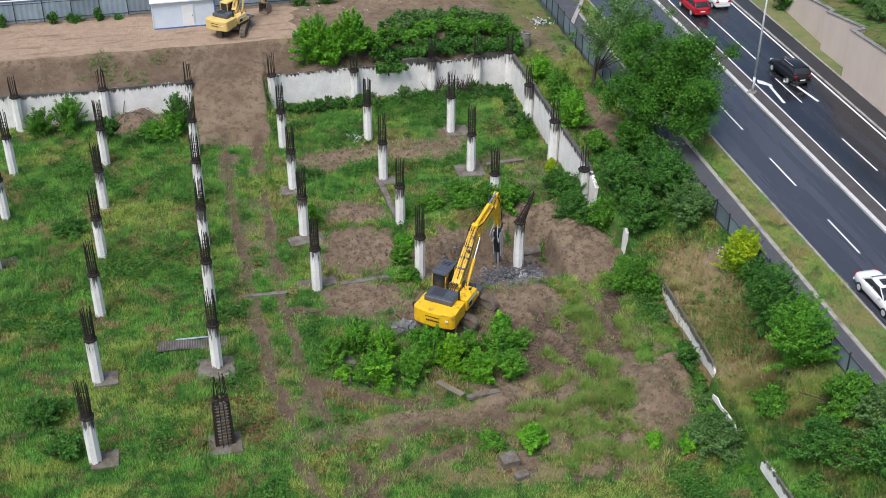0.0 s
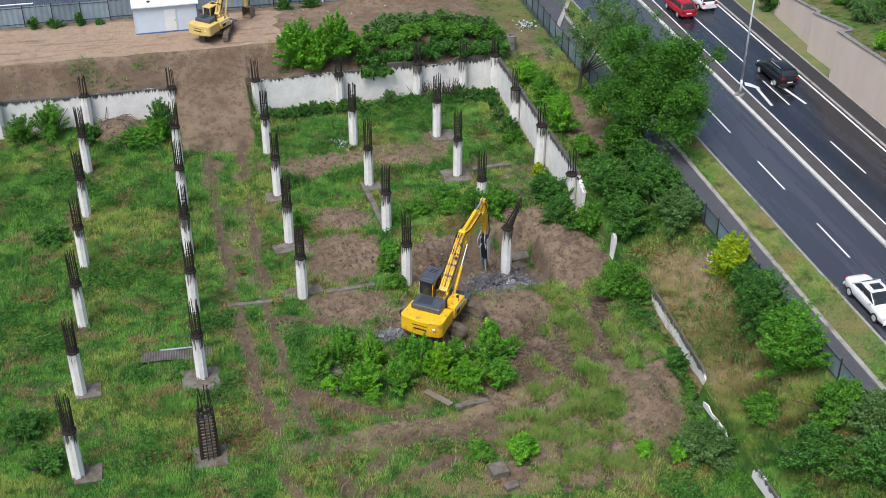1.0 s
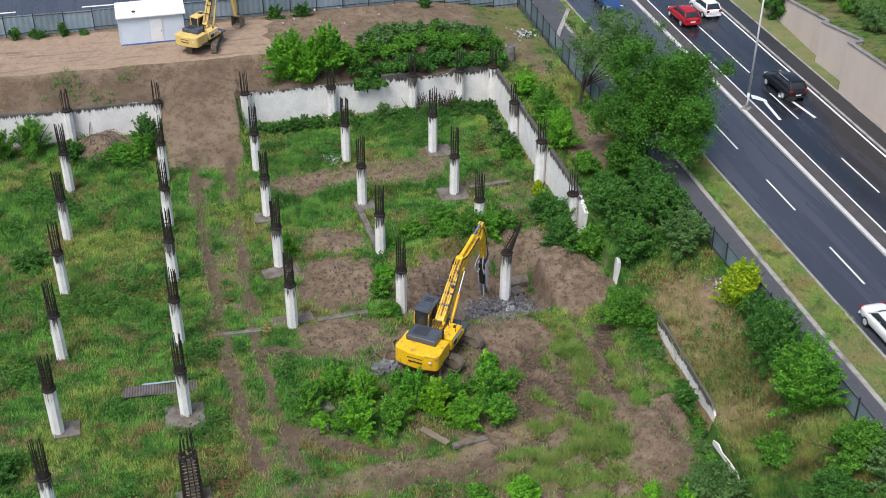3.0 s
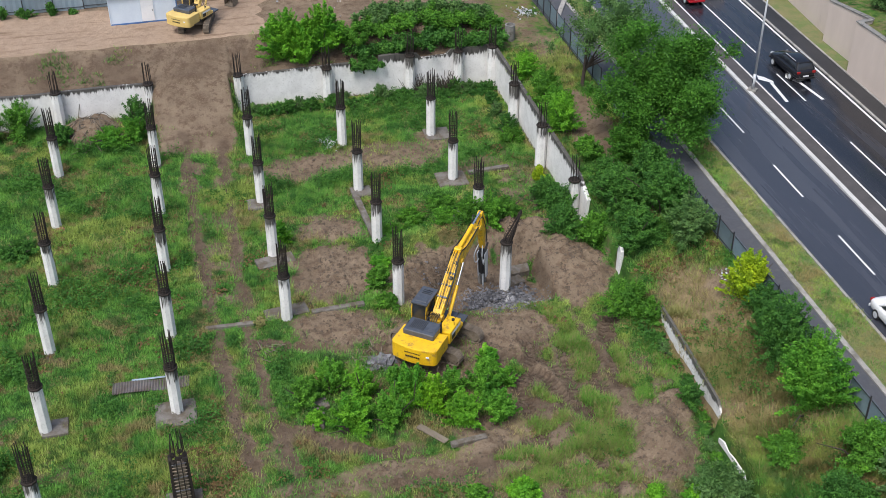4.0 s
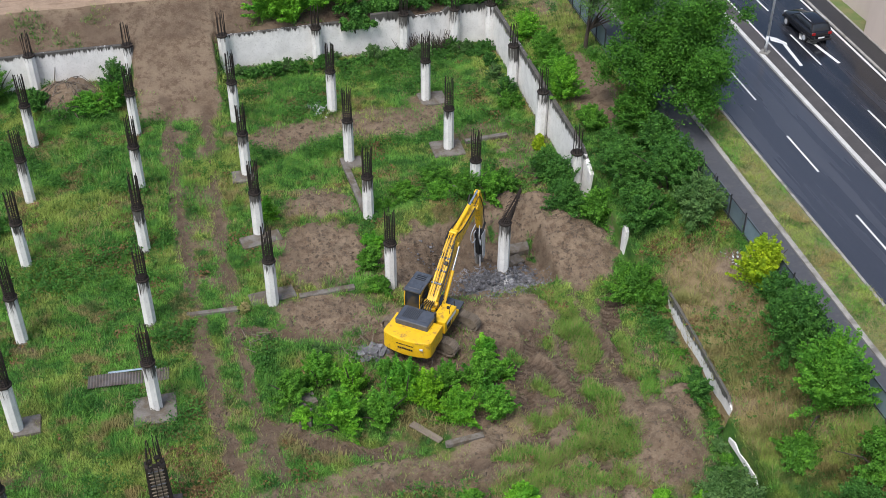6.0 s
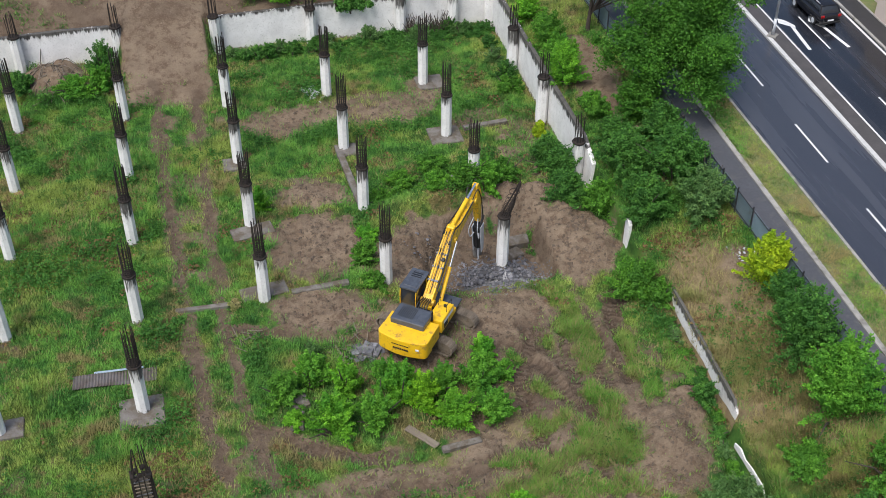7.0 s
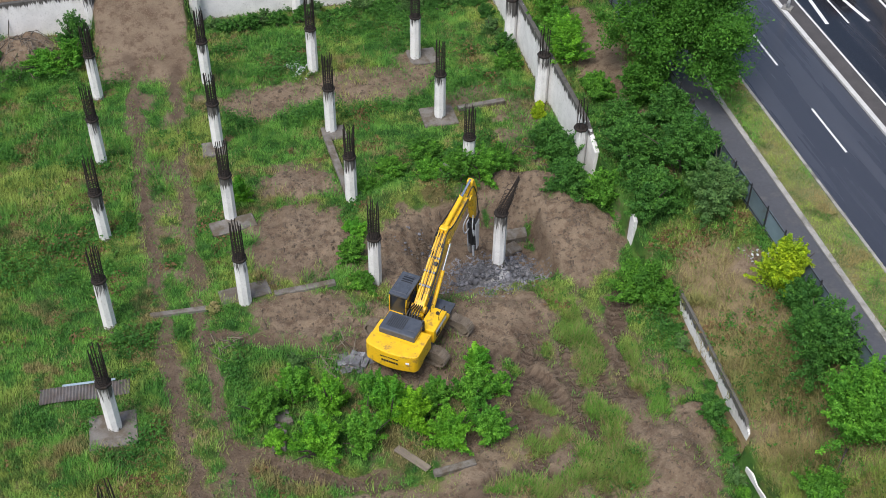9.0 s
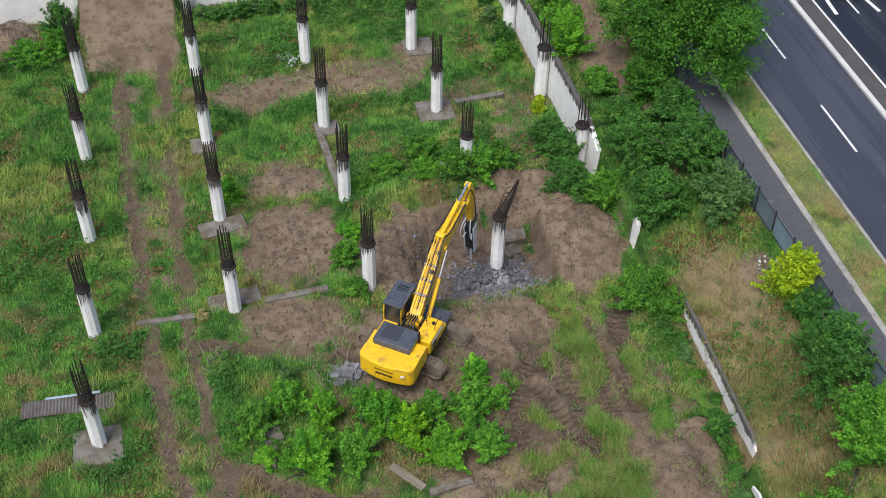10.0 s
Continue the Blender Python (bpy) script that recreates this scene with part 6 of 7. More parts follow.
def corrugated():
    ob = thing("corrugated_sheet", pose(-3.3, 61.7, float(ground_h(-3.3, 61.7)) + 0.12, 2, 0, -3), "rusty corrugated roof sheet lying in grass", "metal sheet")
    bm = bmesh.new()
    n = 110
    rows = []
    for k in range(n + 1):
        x = -2.2 + 4.4 * k / n
        z = 0.03 * math.sin(k * math.pi / 2) + 0.05 * math.sin(k * 0.06)
        rows.append([bm.verts.new((x, -0.42, z)), bm.verts.new((x, 0.55, z)), bm.verts.new((x, 0.55, z - 0.012)), bm.verts.new((x, -0.42, z - 0.012))])
    for r, s in zip(rows, rows[1:]):
        for k in range(4):
            bm.faces.new((r[k], r[(k + 1) % 4], s[(k + 1) % 4], s[k]))
    part("sheet", bm, surface("grey_rusty_sheet", (0.22, 0.20, 0.19), (0.15, 0.12, 0.10), 1.5, 0.6, 0.4), ob)
    part("edge_strip", B(((2.6, 0.14, 0.02), (0.2, 0.6, 0.05), (0, 0, 0), 0.004)), surface("pale_blue_strip", (0.35, 0.45, 0.5), (0.28, 0.36, 0.42), 3, 0.5), ob, "pale blue folded strip")


corrugated()


def stick_heap(cx, cy, r, n, seed, dark=False, flat=1.0):
    """Dead branches on a soil heap."""
    rng = random.Random(seed)
    ob = thing("brushwood", pose(cx, cy, 0), "dark dead branches piled against the white wall" if dark else "pale dead branches lying on a brown soil heap", "brushwood")
    for k in range(n):
        x, y, a = rng.gauss(0, r * 0.5), rng.gauss(0, r * 0.4) * flat, rng.uniform(0, math.tau)
        l = rng.uniform(0.3, 0.9)
        z0, z1 = float(ground_h(cx + x, cy + y)), float(ground_h(cx + x + l * math.cos(a), cy + y + l * math.sin(a)))
        part("stick", rods(((x, y, z0 + 0.05), (x + l * math.cos(a), y + l * math.sin(a), z1 + rng.uniform(0.05, 0.3) + (rng.uniform(0.2, 1.7) if dark else 0)), 0.035, 0.018, 5)), BARK if dark or not k % 3 else WOOD, ob)


stick_heap(-6.8, 93.2, 3.3, 150, 1)
stick_heap(20.6, 95.3, 1.0, 80, 9, True, 0.3)
stick_heap(22.6, 95.3, 1.0, 80, 10, True, 0.3)
stick_heap(9.0, 61.0, 1.8, 50, 2)
stick_heap(3.6, 63.4, 0.8, 16, 3)


def steel_cage(x, y):
    """A column cage that was never filled, with its formwork posts."""
    ob = thing("reinforcement_cage", pose(x, y, 0.05, 0, 0, 4), "black rusty reinforcement cage of an unfinished column", "reinforcement", "columns of the grid")
    rng = random.Random(5)
    for k in range(10):
        a = k * math.tau / 10
        px, py = 0.42 * math.cos(a), 0.42 * math.sin(a)
        part("rebar", rods(((px * 1.15, py, 0), (px * 0.9, py * 0.9, 3.3), 0.028, None, 5), ((px * 0.9, py * 0.9, 3.3), (px * 0.75 + rng.uniform(-0.06, 0.06), py * 0.75, 4.6 + rng.uniform(-0.3, 0.3)), 0.026, None, 5)), STEEL, ob)
    for s in (-1, 1):
        part("post", B(((0.16, 0.5, 3.3), (s * 0.44, 0, 1.65), (0, -s * 1.5, 0), 0.02)), STEEL, ob, "black charred formwork board")
    part("fill", B(((0.7, 0.5, 2.9), (0, 0.14, 1.35), (0, 0, 0), 0.05)), TRACK, ob, "dark dirty core behind the bars")
    for k in range(13):
        part("stirrup", B(((0.74, 0.05, 0.055), (0, -0.3, 0.25 + 0.23 * k), (0, rng.uniform(-3, 3), 0), 0.01)), TRACK if k % 4 else RUBBLE, ob)
    for k in range(9):
        part("scrap", B(((0.25, 0.2, 0.15), (rng.uniform(-0.35, 0.35), rng.uniform(-0.3, 0.3), 3.2 + rng.uniform(-0.1, 0.15)), (rng.uniform(0, 90), 20, rng.uniform(0, 90)), 0.02)), STEEL, ob)


steel_cage(COL_X - BAY, COL_Y - 2 * BAY)


def manhole_pipe():
    ob = thing("concrete_ring", pose(29.0, 97.6, float(ground_h(29.0, 97.6))), "grey concrete pipe standing behind the wall", "pipe")
    bm = bmesh.new()
    n = 20
    for r0, r1, z0, z1 in ((0.42, 0.42, -0.3, 1.3), (0.33, 0.33, 1.3, -0.3)):
        bmesh.ops.create_cone(bm, cap_ends=False, segments=n, radius1=r0, radius2=r1, depth=abs(z1 - z0), matrix=Matrix.Translation((0, 0, (z0 + z1) / 2)))
    part("pipe", bm, CONCRETE, ob)
    rim = bmesh.new()
    lo = [rim.verts.new((0.46 * math.cos(i * math.tau / n), 0.46 * math.sin(i * math.tau / n), 1.32)) for i in range(n)]
    hi = [rim.verts.new((0.32 * math.cos(i * math.tau / n), 0.32 * math.sin(i * math.tau / n), 1.33)) for i in range(n)]
    for i in range(n):
        rim.faces.new((lo[i], lo[(i + 1) % n], hi[(i + 1) % n], hi[i]))
    part("rim", rim, CONCRETE, ob)


manhole_pipe()

# ---- trees and bushes ----
def gz(x, y):
    return float(ground_h(x, y)) - 0.05


G = "shrubs on the bank"
# x, y, height, half width, half depth, leaves, label, seed, clumps, number, leaf size
def bush(x, y, h, rx, ry, mat, label, seed, clumps=16, n=4500, leaf=0.17, group="", low=-0.6, shoots=0):
    if group == G and not shoots:
        shoots = int(28 * rx * ry) + 16
    return plant("bush", (x, y, gz(x, y)), h, rx, ry, mat, label, "bush", seed, clumps, int(n * 1.45), leaf * (0.6 if shoots else 0.74), group=group, low=low, shoots=shoots)


plant("tree", (32.5, 77.2, gz(32.5, 77.2)), 7.6, 4.2, 4.3, LEAF_TREE, "broad leafy green tree beside the footpath", "tree", 11, 56, 52000, 0.125, 1.1, 0.2, low=-0.95, shift=(1.8, -0.2))
plant("tree", (31.9, 87.0, gz(31.9, 87.0)), 7.4, 3.9, 3.6, LEAF_GREY, "thin feathery tree with dark bare limbs", "tree", 12, 44, 14000, 0.115, 1.5, 0.16, low=-0.4, shift=(2.2, -0.5))
bush(28.7, 76.6, 1.8, 1.2, 1.6, LEAF_MID, "leafy green shrub behind the concrete wall", 21, 18, 6500, 0.17, G)
bush(28.4, 81.2, 3.2, 1.5, 2.2, LEAF_BRIGHT, "light green shrub hanging over the concrete wall", 22, 16, 5500, 0.16, G)
bush(28.4, 90.6, 2.2, 1.3, 2.0, LEAF_BRIGHT, "light green shrub hanging over the concrete wall", 230, 14, 4500, 0.15, G)
bush(28.6, 83.8, 2.4, 1.2, 1.6, LEAF_FRESH, "light green shrub hanging over the concrete wall", 231, 14, 4000, 0.15, G)
bush(28.7, 86.6, 2.6, 1.4, 2.0, LEAF_MID, "leafy green shrub behind the concrete wall", 23, 14, 4500, 0.16, G)
bush(31.2, 75.2, 3.0, 2.0, 1.9, LEAF_TREE, "leafy green shrub under the broad tree", 241, 20, 7500, 0.17, G)
bush(29.2, 73.9, 1.5, 1.3, 1.4, LEAF_DARK, "low dark green shrub at the wall end", 242, 16, 4000, 0.16, G)
bush(31.7, 72.4, 2.6, 1.6, 1.6, LEAF_DARK, "dense dark green shrub beside the fence", 24, 22, 9000, 0.18, G)
bush(31.2, 68.6, 3.6, 2.3, 2.4, LEAF_DARK, "dense dark green shrub beside the fence", 25, 22, 9000, 0.18, G)
bush(28.8, 70.6, 3.0, 2.1, 2.2, LEAF_DARK, "dense dark green shrub beside the fence", 26, 20, 8000, 0.18, G)
bush(31.4, 64.9, 3.2, 1.9, 2.0, LEAF_GREY, "grey-green shrub beside the fence", 27, 18, 6500, 0.17, G)
bush(28.6, 66.6, 3.0, 1.8, 2.0, LEAF_DARK, "dense dark green shrub beside the fence", 28, 18, 7000, 0.18, G)
bush(25.3, 75.6, 2.4, 1.4, 1.4, LEAF_DARK, "dark green bush at the foot of the wall", 291, 14, 4500, 0.17, G)
bush(25.7, 73.3, 2.9, 1.5, 1.6, LEAF_DARK, "dark green bush at the foot of the wall", 29, 14, 4800, 0.17, G)
bush(25.0, 70.8, 2.2, 1.4, 1.5, LEAF_DARK, "dark green bush at the foot of the wall", 30, 14, 4500, 0.17, G)
bush(27.0, 69.6, 2.4, 1.6, 1.7, LEAF_MID, "leafy green bush at the wall end", 31, 14, 5000, 0.17, G)
bush(32.2, 58.0, 3.3, 1.5, 1.5, LEAF_LIME, "yellow-green leafy bush beside the footpath", 32, 26, 6200, 0.17, G, -0.3, 60)
bush(32.2, 56.0, 2.4, 1.2, 1.3, LEAF_DARK, "dark green bush beside the footpath", 33, 12, 4200, 0.16, G)
bush(31.8, 52.9, 3.8, 2.1, 2.1, LEAF_DARK, "rounded dark green bush beside the footpath", 34, 24, 9500, 0.16, G)
bush(31.0, 48.2, 4.9, 2.4, 2.4, LEAF_FRESH, "tall feathery green bush beside the footpath", 35, 28, 12500, 0.17, G, -0.6, 130)
bush(26.3, 61.9, 2.6, 1.8, 1.8, LEAF_MID, "leafy green bush at the end of the low wall", 36, 18, 6500, 0.17, G)
bush(27.6, 60.9, 1.8, 1.1, 1.2, LEAF_MID, "leafy green bush at the end of the low wall", 37, 10, 2800, 0.16, G)
bush(26.4, 52.6, 1.5, 0.9, 1.1, LEAF_DARK, "small dark green bush against the low wall", 38, 9, 2400, 0.15, G)
bush(25.2, 45.6, 2.3, 1.9, 1.8, LEAF_GREY, "grey-green bush before the low wall", 39, 18, 6000, 0.17, G)
bush(29.0, 46.3, 1.2, 1.4, 1.5, LEAF_MID, "leafy green bush on the bank", 40, 16, 5000, 0.17, G)
bush(31.9, 43.6, 2.3, 2.0, 1.8, LEAF_MID, "dense green bush beside the fence", 41, 22, 8000, 0.17, G)
bush(32.6, 41.4, 3.2, 1.7, 1.8, LEAF_GREY, "pale flowering bush beside the fence", 42, 20, 7000, 0.17, G)
bush(29.5, 41.5, 2.6, 2.0, 1.9, LEAF_DARK, "dense green bush on the bank", 43, 18, 6500, 0.17, G)
bush(31.5, 38.5, 3.0, 2.3, 1.9, LEAF_DARK, "dense green bush on the bank", 44, 18, 6500, 0.17, G)

T = "thicket in the plot"
for k, (x, y, h, r, mat) in enumerate(((5.3, 58.0, 1.9, 1.0, LEAF_MID), (6.9, 58.9, 2.2, 1.1, LEAF_FRESH), (7.5, 55.5, 2.6, 1.15, LEAF_BRIGHT), (8.5, 57.8, 2.5, 0.85, LEAF_BRIGHT), (9.7, 55.3, 2.4, 1.05, LEAF_FRESH),
                                       (10.8, 58.0, 1.9, 0.95, LEAF_FRESH), (11.3, 56.7, 3.0, 1.05, LEAF_BRIGHT), (12.3, 55.9, 2.6, 0.9, LEAF_LIMED), (13.8, 54.4, 2.3, 1.1, LEAF_BRIGHT), (13.6, 56.9, 2.0, 0.8, LEAF_FRESH),
                                       (15.5, 56.6, 2.6, 1.15, LEAF_FRESH), (15.8, 54.3, 2.0, 1.0, LEAF_FRESH), (7.2, 60.6, 1.3, 0.6, LEAF_GREY), (16.3, 59.0, 1.5, 0.7, LEAF_BRIGHT), (17.0, 57.2, 1.2, 0.6, LEAF_FRESH), (5.6, 56.3, 1.0, 0.5, LEAF_BRIGHT))):
    bush(x, y, h * 1.05, r * 1.15, r * 1.2, mat, "bright green sapling bush in the thicket", 60 + k, 13, 3800, 0.15, T, -0.8, 48)
bush(9.4, 97.4, 4.5, 2.3, 2.0, LEAF_BRIGHT, "bright green bush on the earth slope", 80, 24, 10000, 0.2, "", -0.6, 90)
bush(12.6, 97.6, 4.4, 2.3, 1.9, LEAF_BRIGHT, "bright green bush on the earth slope", 81, 22, 9000, 0.2, "", -0.6, 80)
bush(11.0, 97.0, 3.9, 1.8, 1.5, LEAF_BRIGHT, "bright green bush on the earth slope", 83, 20, 7000, 0.2, "", -0.6, 60)
plant("bush", (15.9, 96.3, 2.2), 1.25, 1.25, 0.75, LEAF_DARK, "leafy green weeds falling through the notch in the wall", "bush", 821, 14, 4200, 0.13, low=-0.9)
bush(14.9, 97.6, 2.2, 1.5, 1.3, LEAF_MID, "leafy green bush over the notch in the wall", 82, 14, 4500, 0.18)
rng = random.Random(31)
for k in range(22):
    x, y = 16.2 + 0.56 * k + rng.uniform(-0.4, 0.4), 97.3 + (k % 3) * 1.5 + rng.uniform(-0.4, 0.4)
    bush(x, y, rng.uniform(0.9, 1.4), rng.uniform(1.2, 1.6), rng.uniform(1.0, 1.3), (LEAF_DARK, LEAF_MID, LEAF_GREY)[k % 3], "low leafy weeds above the concrete wall", 90 + k, 11, 2100, 0.2, "weeds above the wall", -0.2)
for k, (x, y, h, r, mat) in enumerate(((-5.2, 91.3, 1.5, 1.7, LEAF_FRESH), (-3.2, 94.2, 2.9, 1.3, LEAF_DARK), (-3.3, 92.0, 2.2, 1.3, LEAF_FRESH), (-8.9, 92.6, 1.6, 1.1, LEAF_DARK), (-12.2, 95.0, 3.3, 1.9, LEAF_MID), (-14.6, 94.6, 2.6, 1.5, LEAF_MID), (5.9, 75.2, 1.7, 0.9, LEAF_BRIGHT),
                                       (11.6, 68.5, 1.6, 1.0, LEAF_MID), (11.6, 66.0, 1.0, 0.9, LEAF_MID), (12.2, 70.6, 0.9, 0.8, LEAF_BRIGHT), (17.6, 76.6, 1.6, 1.6, LEAF_MID), (20.0, 75.4, 1.7, 1.5, LEAF_DARK),
                                       (15.3, 75.6, 1.2, 1.3, LEAF_MID), (17.4, 73.9, 1.5, 1.3, LEAF_FRESH), (19.0, 73.0, 2.2, 1.2, LEAF_MID), (20.5, 73.0, 2.3, 1.25, LEAF_FRESH), (21.9, 74.4, 1.8, 1.3, LEAF_MID), (13.6, 74.4, 0.9, 0.9, LEAF_MID), (15.2, 48.0, 1.4, 1.1, LEAF_BRIGHT), (12.9, 48.6, 0.9, 0.9, LEAF_MID), (-12.0, 56.0, 1.7, 1.4, LEAF_DARK), (-10.7, 52.8, 1.4, 1.2, LEAF_DARK),
                                       (-11.4, 77.4, 1.1, 1.6, LEAF_DARK), (22.0, 46.6, 0.9, 0.6, LEAF_BRIGHT), (23.9, 45.8, 1.1, 0.7, LEAF_BRIGHT), (26.0, 79.4, 1.2, 0.5, LEAF_LIME), (25.6, 85.4, 1.4, 1.2, LEAF_MID))):
    bush(x, y, h, r, r, mat, "leafy green weed bush growing in the plot", 110 + k, 12, 3600, 0.16, "bushes in the plot", -0.4, 46)

bush(3.6, 66.1, 0.7, 0.5, 0.45, STRAW, "dry straw-coloured tussock beside the wheel track", 411, 6, 900, 0.12, "", -0.2, 26)
rng = random.Random(77)
for k in range(26):
    x, y = (6.4 + 0.9 * k, 95.0 + rng.uniform(-0.9, 0.3)) if k < 23 else (26.2 + rng.uniform(-0.5, 0), 92.0 - 2.2 * (k - 23))
    bush(x, y, rng.uniform(0.5, 1.5), rng.uniform(0.7, 1.3), rng.uniform(0.5, 1.0), LEAF_DARK if k % 4 else LEAF_GREY, "dark green nettles at the foot of the wall", 200 + k, 8, 1900, 0.15, "nettles along the wall", -0.2, 30)

for k in range(16):
    y = 37.5 + 1.45 * k + rng.uniform(-0.3, 0.3)
    x = float(np.interp(y, WALL_Y, WALL_X)) - rng.uniform(0.45, 0.9)
    bush(x, y, rng.uniform(0.3, 0.9), rng.uniform(0.35, 0.75), rng.uniform(0.5, 1.0), (LEAF_DARK, LEAF_MID, LEAF_GREY)[k % 3], "green weeds at the foot of the low wall", 260 + k, 7, 1200, 0.12, "weeds along the low wall", -0.2, 24)

for k, x in enumerate((-13.5, -11.6, -9.4, -7.6, -18.0, 9.5, 12.0, 23.5)):
    bush(x, 107.8, rng.uniform(0.5, 1.6), rng.uniform(0.5, 1.1), 0.4, LEAF_DARK, "green weeds growing along the metal fence", 300 + k, 8, 1200, 0.16, "weeds along the fence", -0.3, 22)

# garden above the beige wall
def on_bank(x, y):
    return (x, y, float(ground_h(x, y)) - 0.1)


plant("hedge", (56.9, 100.5, 3.5), 4.2, 1.3, 1.5, LEAF_DARK, "clipped dark green hedge at the end of the beige wall", "hedge", 140, 26, 9000, 0.14, low=-1.0)
for k, (x, y, r, mat) in enumerate(((59.6, 93.4, 1.2, LEAF_MID), (59.8, 90.6, 1.4, LEAF_GREY), (61.0, 88.0, 1.5, LEAF_MID), (58.6, 87.4, 1.4, LEAF_GREY), (62.5, 92.5, 1.4, LEAF_MID), (55.2, 78.8, 0.8, LEAF_BRIGHT))):
    plant("garden_shrub", on_bank(x, y), 1.5, r, r, mat, "rounded clipped shrub in the garden above the wall", "shrub", 150 + k, 18, 4500, 0.12, group="garden shrubs", low=-0.5)
for x, y in ((60.5, 98.0), (63.0, 97.0)):
    plant("garden_shrub", on_bank(x, y), 2.0, 1.6, 1.2, surface("purple_leaves", (0.05, 0.022, 0.028), (0.035, 0.018, 0.022), 3, 0.6), "dark purple shrub in the garden above the wall", "shrub", int(x), 16, 4500, 0.13, group="garden shrubs")


# ---- grass and weeds ----
def tufts(name, n, x0, x1, y0, y1, weight, mat, tall, wide, label, seed, blades=7, height=ground_h, loose_by=0.26):
    rng = np.random.default_rng(seed)
    x, y = rng.uniform(x0, x1, n), rng.uniform(y0, y1, n)
    keep = rng.random(n) < weight(x, y)
    x, y = x[keep], y[keep]
    z = height(x, y) - 0.03
    k = len(x)
    x, y, z = (np.repeat(v, blades) for v in (x, y, z))
    lush = 0.7 + 0.6 * step(fbm(x, y, 47), -0.3, 0.5)
    size = np.repeat(tall * rng.uniform(0.55, 1.5, k), blades) * rng.uniform(0.7, 1.2, k * blades) * lush
    a = rng.uniform(0, math.tau, k * blades)
    spread = np.sqrt(rng.uniform(0.0, 1.0, k * blades)) * loose_by
    turn = a + rng.normal(size=k * blades) * 0.9
    bx, by = x + spread * np.cos(a), y + spread * np.sin(a)
    a = turn
    lean = rng.uniform(0.25, 1.0, k * blades) * size
    px, py = -np.sin(a) * wide / 2, np.cos(a) * wide / 2
    tri = np.stack([np.stack([bx - px, by - py, z], -1), np.stack([bx + px, by + py, z], -1), np.stack([bx + np.cos(a) * lean, by + np.sin(a) * lean, z + size], -1)], 1)
    me = polygons(name, tri.reshape(-1, 3), 3)
    return tagged(finish(name, me, mat), label, "grass", kind="stuff")


CLEARED = [(-2.0, 59.0, 1.1, 1.1), (-8.6, 59.3, 0.75, 0.75), (-8.6, 52.0, 0.8, 0.8), (-1.92, 51.9, 1.0, 1.0), (5.35, 67.15, 1.4, 0.6), (19.6, 80.8, 1.15, 1.1), (12.6, 80.4, 0.8, 0.8), (20.2, 88.0, 1.05, 1.0), (5.0, 80.5, 0.8, 0.8),
           (5.35, 72.85, 1.3, 0.6), (1.7, 66.4, 1.5, 0.22), (-3.3, 61.7, 2.2, 0.55), (12.2, 77.0, 0.3, 3.0), (22.6, 81.2, 1.6, 0.3), (8.6, 66.7, 1.7, 0.3), (13.5, 52.8, 1.2, 0.35), (13.9, 46.9, 0.6, 0.6), (19.3, 66.3, 3.2, 2.2)]


def in_plot(x, y):
    wx = np.interp(y, WALL_Y, WALL_X)
    clear = 1.0 - (np.abs(x - wx) < 0.17)
    for cx, cy, hx, hy in CLEARED:
        clear = clear * (1 - (np.abs(x - cx) < hx) * (np.abs(y - cy) < hy))
    return clear * (y < 96.0)


def on_verge(x, y):
    k = np.clip((y - 52.0) / 58.0, 0, 1)
    return (x > 35.65 + 0.95 * k) * (x < 37.68 + 0.48 * k)


def green_weight(x, y):
    w = np.clip(1.1 - 1.35 * bare_mask(x, y), 0.0, 1) * (1 - np.clip(dry_mask(x, y) * 1.3, 0, 0.8 + 0.13 * (x > 28))) * in_plot(x, y)
    swept = (1 - step(np.hypot((x - 18.0) / 9.5, (y - 51.5) / 9.5), 0.7, 1.1)) * (x > 8)
    return w * (0.5 + 0.5 * step(fbm(x * 1.3, y * 1.3, 41), -0.35, 0.15)) * (1 - 0.5 * swept)


def straw_weight(x, y):
    n = step(vnoise(x * 0.35, y * 0.35, 43) + 0.5 * vnoise(x * 1.1, y * 1.1, 44), 0.25, 0.8)
    return np.clip(1 - 1.5 * bare_mask(x, y), 0.0, 1) * np.clip(dry_mask(x, y) * 1.7 + 0.25 * n, 0, 1) * in_plot(x, y)


def weed_weight(x, y):
    n = step(fbm(x * 0.8, y * 0.8, 45), 0.1, 0.5)
    return np.clip(1 - 1.6 * bare_mask(x, y), 0, 1) * (0.03 + 0.97 * n) * (1 - 0.7 * np.clip(dry_mask(x, y) * 2, 0, 1)) * in_plot(x, y)


tufts("grass", 172000, -24, 33.0, 38, 96, green_weight, GRASS, 0.26, 0.042, "uneven wet green grass over the plot", 1, 9, loose_by=0.36)
tufts("dry_grass", 60000, -24, 33.0, 38, 96, straw_weight, STRAW, 0.27, 0.04, "straw-coloured dry grass in patches", 2)
tufts("long_grass", 22000, 13, 28, 43, 66, lambda x, y: np.clip(strip_mask(x, y) * 1.1 - 0.6 * bare_mask(x, y), 0, 1) * in_plot(x, y), LONGGRASS, 0.3, 0.036, "long green grass left between wheel tracks", 13, 9)
tufts("long_straw", 15000, 13, 28, 43, 66, lambda x, y: np.clip(strip_mask(x, y) * 1.1 - 0.6 * bare_mask(x, y), 0, 1) * step(fbm(x * 1.2, y * 1.2, 17), -0.3, 0.2) * in_plot(x, y), STRAW, 0.27, 0.038, "long straw-coloured grass left between wheel tracks", 14, 6)
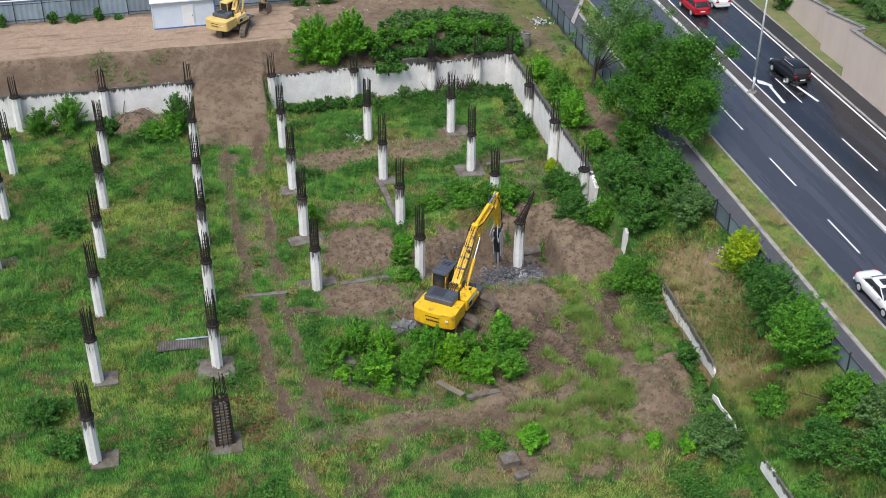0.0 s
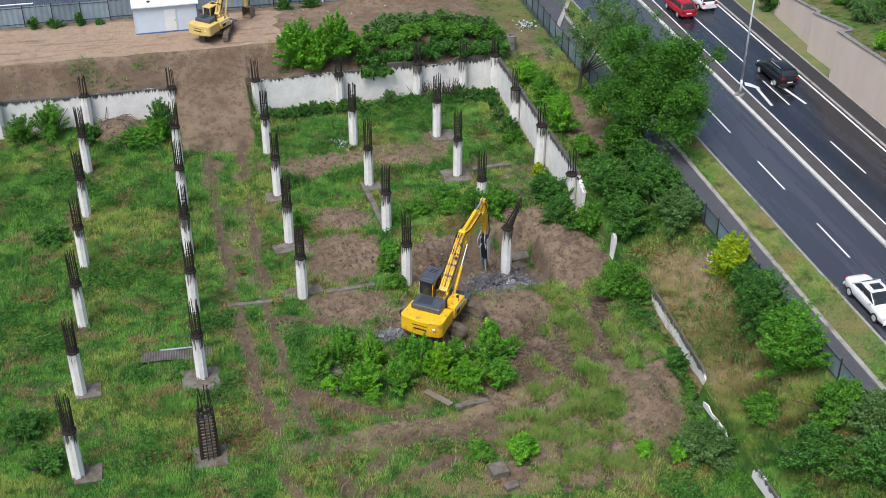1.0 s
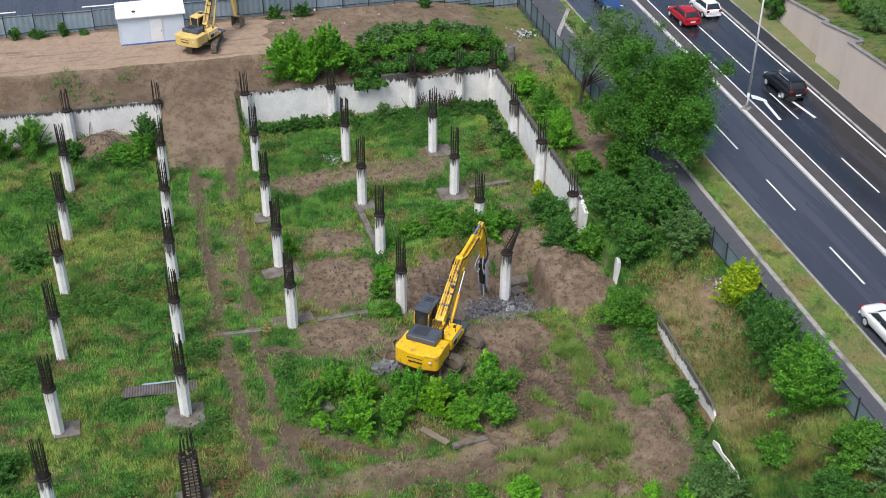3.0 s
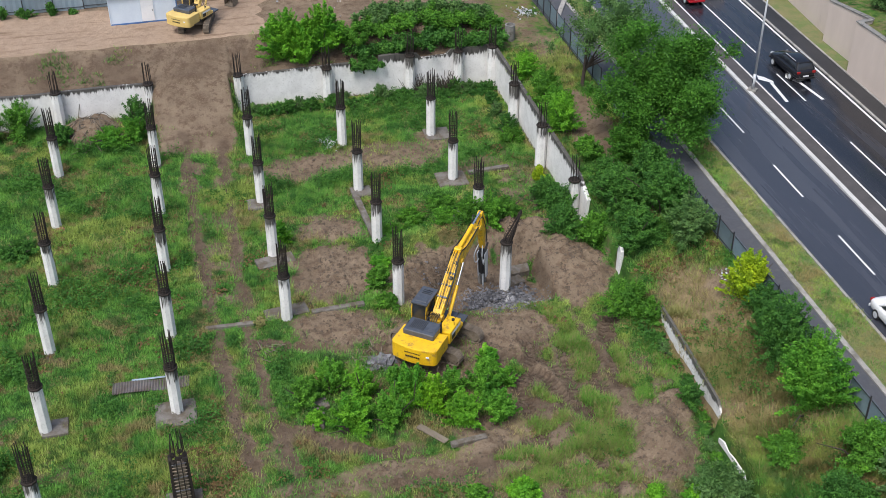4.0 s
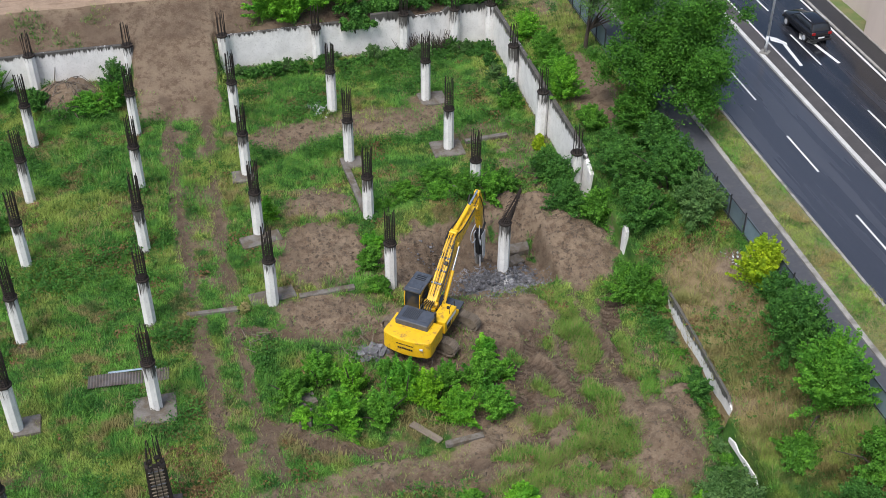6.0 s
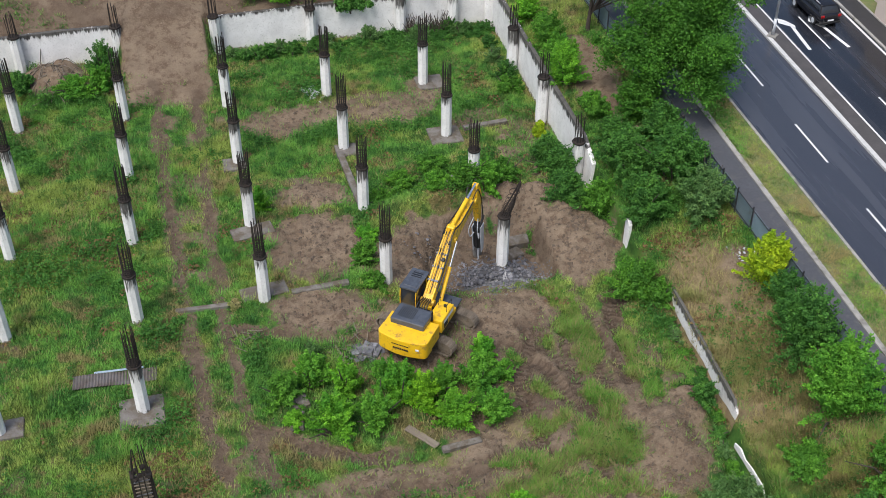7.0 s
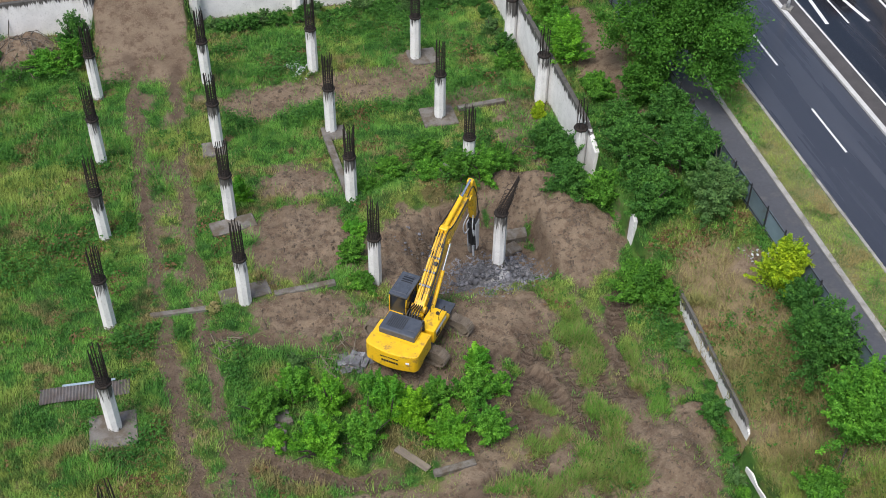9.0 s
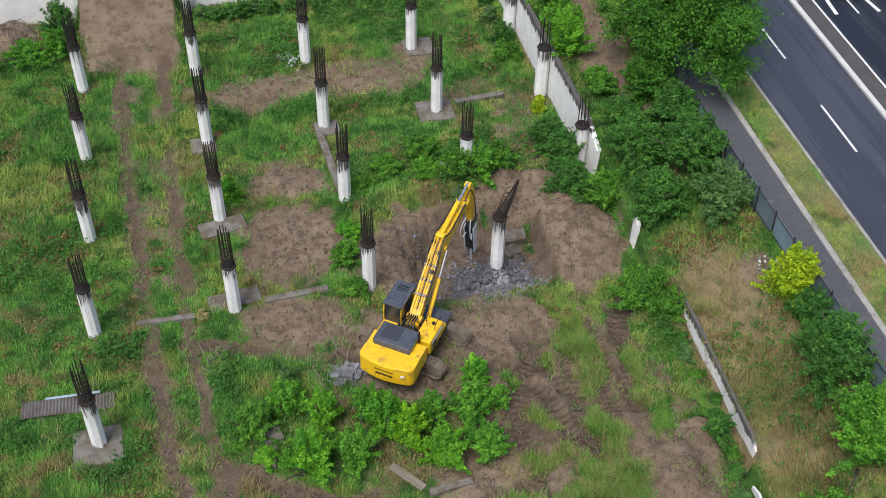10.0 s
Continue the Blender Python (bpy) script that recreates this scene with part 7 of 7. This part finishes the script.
tufts("bank_grass", 16000, 27.3, 33.0, 37, 53, lambda x, y: (0.25 + 0.6 * step(fbm(x, y, 48), -0.2, 0.4)) * (1 - step(y, 45.5, 49.5)), GRASS, 0.36, 0.042, "tall rough grass on the bank behind the low wall", 18, 8)
tufts("bank_straw", 15000, 27.3, 33.0, 37, 60, lambda x, y: step(fbm(x, y, 49), -0.3, 0.3), STRAW, 0.32, 0.045, "tall straw-coloured grass on the bank", 19, 7)
tufts("sprigs", 60000, -3, 27, 44, 92, lambda x, y: 0.16 * step(bare_mask(x, y), 0.3, 0.6) * step(fbm(x, y, 19), -0.1, 0.5) * in_plot(x, y) * ((x < 4.2) | (y < 64)), LONGGRASS, 0.2, 0.05, "sparse green sprigs on the bare soil", 15, 6)
tufts("slope_weeds", 5000, -24, 26, 96.7, 99.8, lambda x, y: 0.5 * step(fbm(x, y, 87), 0.15, 0.5) * ((x < -2.5) | (x > 5.5)), GRASS, 0.22, 0.06, "sparse green weeds on the earth slope", 16, 7)
tufts("verge_grass", 24000, 35.6, 38.1, 38, 112, lambda x, y: (0.5 + 0.4 * vnoise(x, y * 0.5, 51)) * on_verge(x, y), GRASS, 0.12, 0.05, "short green grass on the verge", 3, 6, lambda x, y: np.full_like(x, Z + 0.08))
tufts("verge_straw", 9000, 35.6, 38.1, 38, 112, lambda x, y: (0.5 - 0.5 * vnoise(x, y * 0.5, 51)) * on_verge(x, y), STRAW, 0.11, 0.05, "short straw grass on the verge", 4, 6, lambda x, y: np.full_like(x, Z + 0.08))


def weeds(name, n, size, tall, weight, mat, label, seed):
    rng = np.random.default_rng(seed)
    x, y = rng.uniform(-24, 33, n), rng.uniform(38, 96, n)
    keep = rng.random(n) < weight(x, y)
    x, y = x[keep], y[keep]
    k, per = len(x), 9
    h = tall * rng.uniform(0.3, 1.0, k) * (0.6 + 0.9 * step(fbm(x * 0.8, y * 0.8, 45), 0.2, 0.6))
    x, y, h = (np.repeat(v, per) for v in (x, y, h))
    px, py = x + rng.normal(size=k * per) * 0.17, y + rng.normal(size=k * per) * 0.17
    pz = ground_h(x, y) + rng.uniform(0.15, 1.0, k * per) * h
    me = polygons(name, leaves(rng, np.stack([px, py, pz], -1), size, 0.9), 3)
    return tagged(finish(name, me, mat), label, "weeds", kind="stuff")


weeds("weeds", 90000, 0.085, 0.62, weed_weight, WEED, "broad-leaved green weeds among the grass", 5)


def clods(n, seed):
    """Lumps of soil on the bare ground."""
    rng = np.random.default_rng(seed)
    x, y = rng.uniform(-10, 27, n), rng.uniform(44, 88, n)
    keep = (rng.random(n) < np.clip(bare_mask(x, y) * 1.2 - 0.35, 0, 1)) & (in_plot(x, y) > 0)
    x, y = x[keep], y[keep]
    k = len(x)
    r = 0.03 + 0.16 * rng.random((k, 1, 1)) ** 4
    base = np.array([[1, 0, 0], [-0.4, 0.9, 0], [-0.5, -0.85, 0], [0.1, 0.05, 0.8]])
    p = (base[None] * rng.uniform(0.6, 1.3, (k, 4, 3))) * r
    a = rng.uniform(0, math.tau, (k, 1))
    px = p[:, :, 0] * np.cos(a) - p[:, :, 1] * np.sin(a) + x[:, None]
    py = p[:, :, 0] * np.sin(a) + p[:, :, 1] * np.cos(a) + y[:, None]
    pz = p[:, :, 2] + (ground_h(x, y) - 0.01)[:, None]
    v = np.stack([px, py, pz], -1)
    tri = v[:, [[0, 1, 3], [1, 2, 3], [2, 0, 3]]].reshape(-1, 3)
    me = polygons("soil_clods", tri, 3)
    tagged(finish("soil_clods", me, surface("clod_soil", (0.15, 0.112, 0.08), (0.10, 0.075, 0.052), 2, 0.95, world_space=True)), "brown soil clods on the bare ground", "soil", kind="stuff")


clods(60000, 8)
def grid_near(x, y):
    """Close to the rows of columns, left of the trail."""
    d = np.minimum(np.abs((x - COL_X + BAY / 2) % BAY - BAY / 2), np.abs((y - COL_Y + BAY / 2) % BAY - BAY / 2))
    return (1 - step(d, 0.3, 1.4)) * (x < 6)


weeds("dead_weeds", 22000, 0.1, 0.4, lambda x, y: np.clip(1 - 1.6 * bare_mask(x, y), 0, 1) * step(fbm(x, y, 95) + 0.3 * grid_near(x, y), 0.48, 0.6) * in_plot(x, y), DEAD, "reddish brown dead weeds in patches", 6)
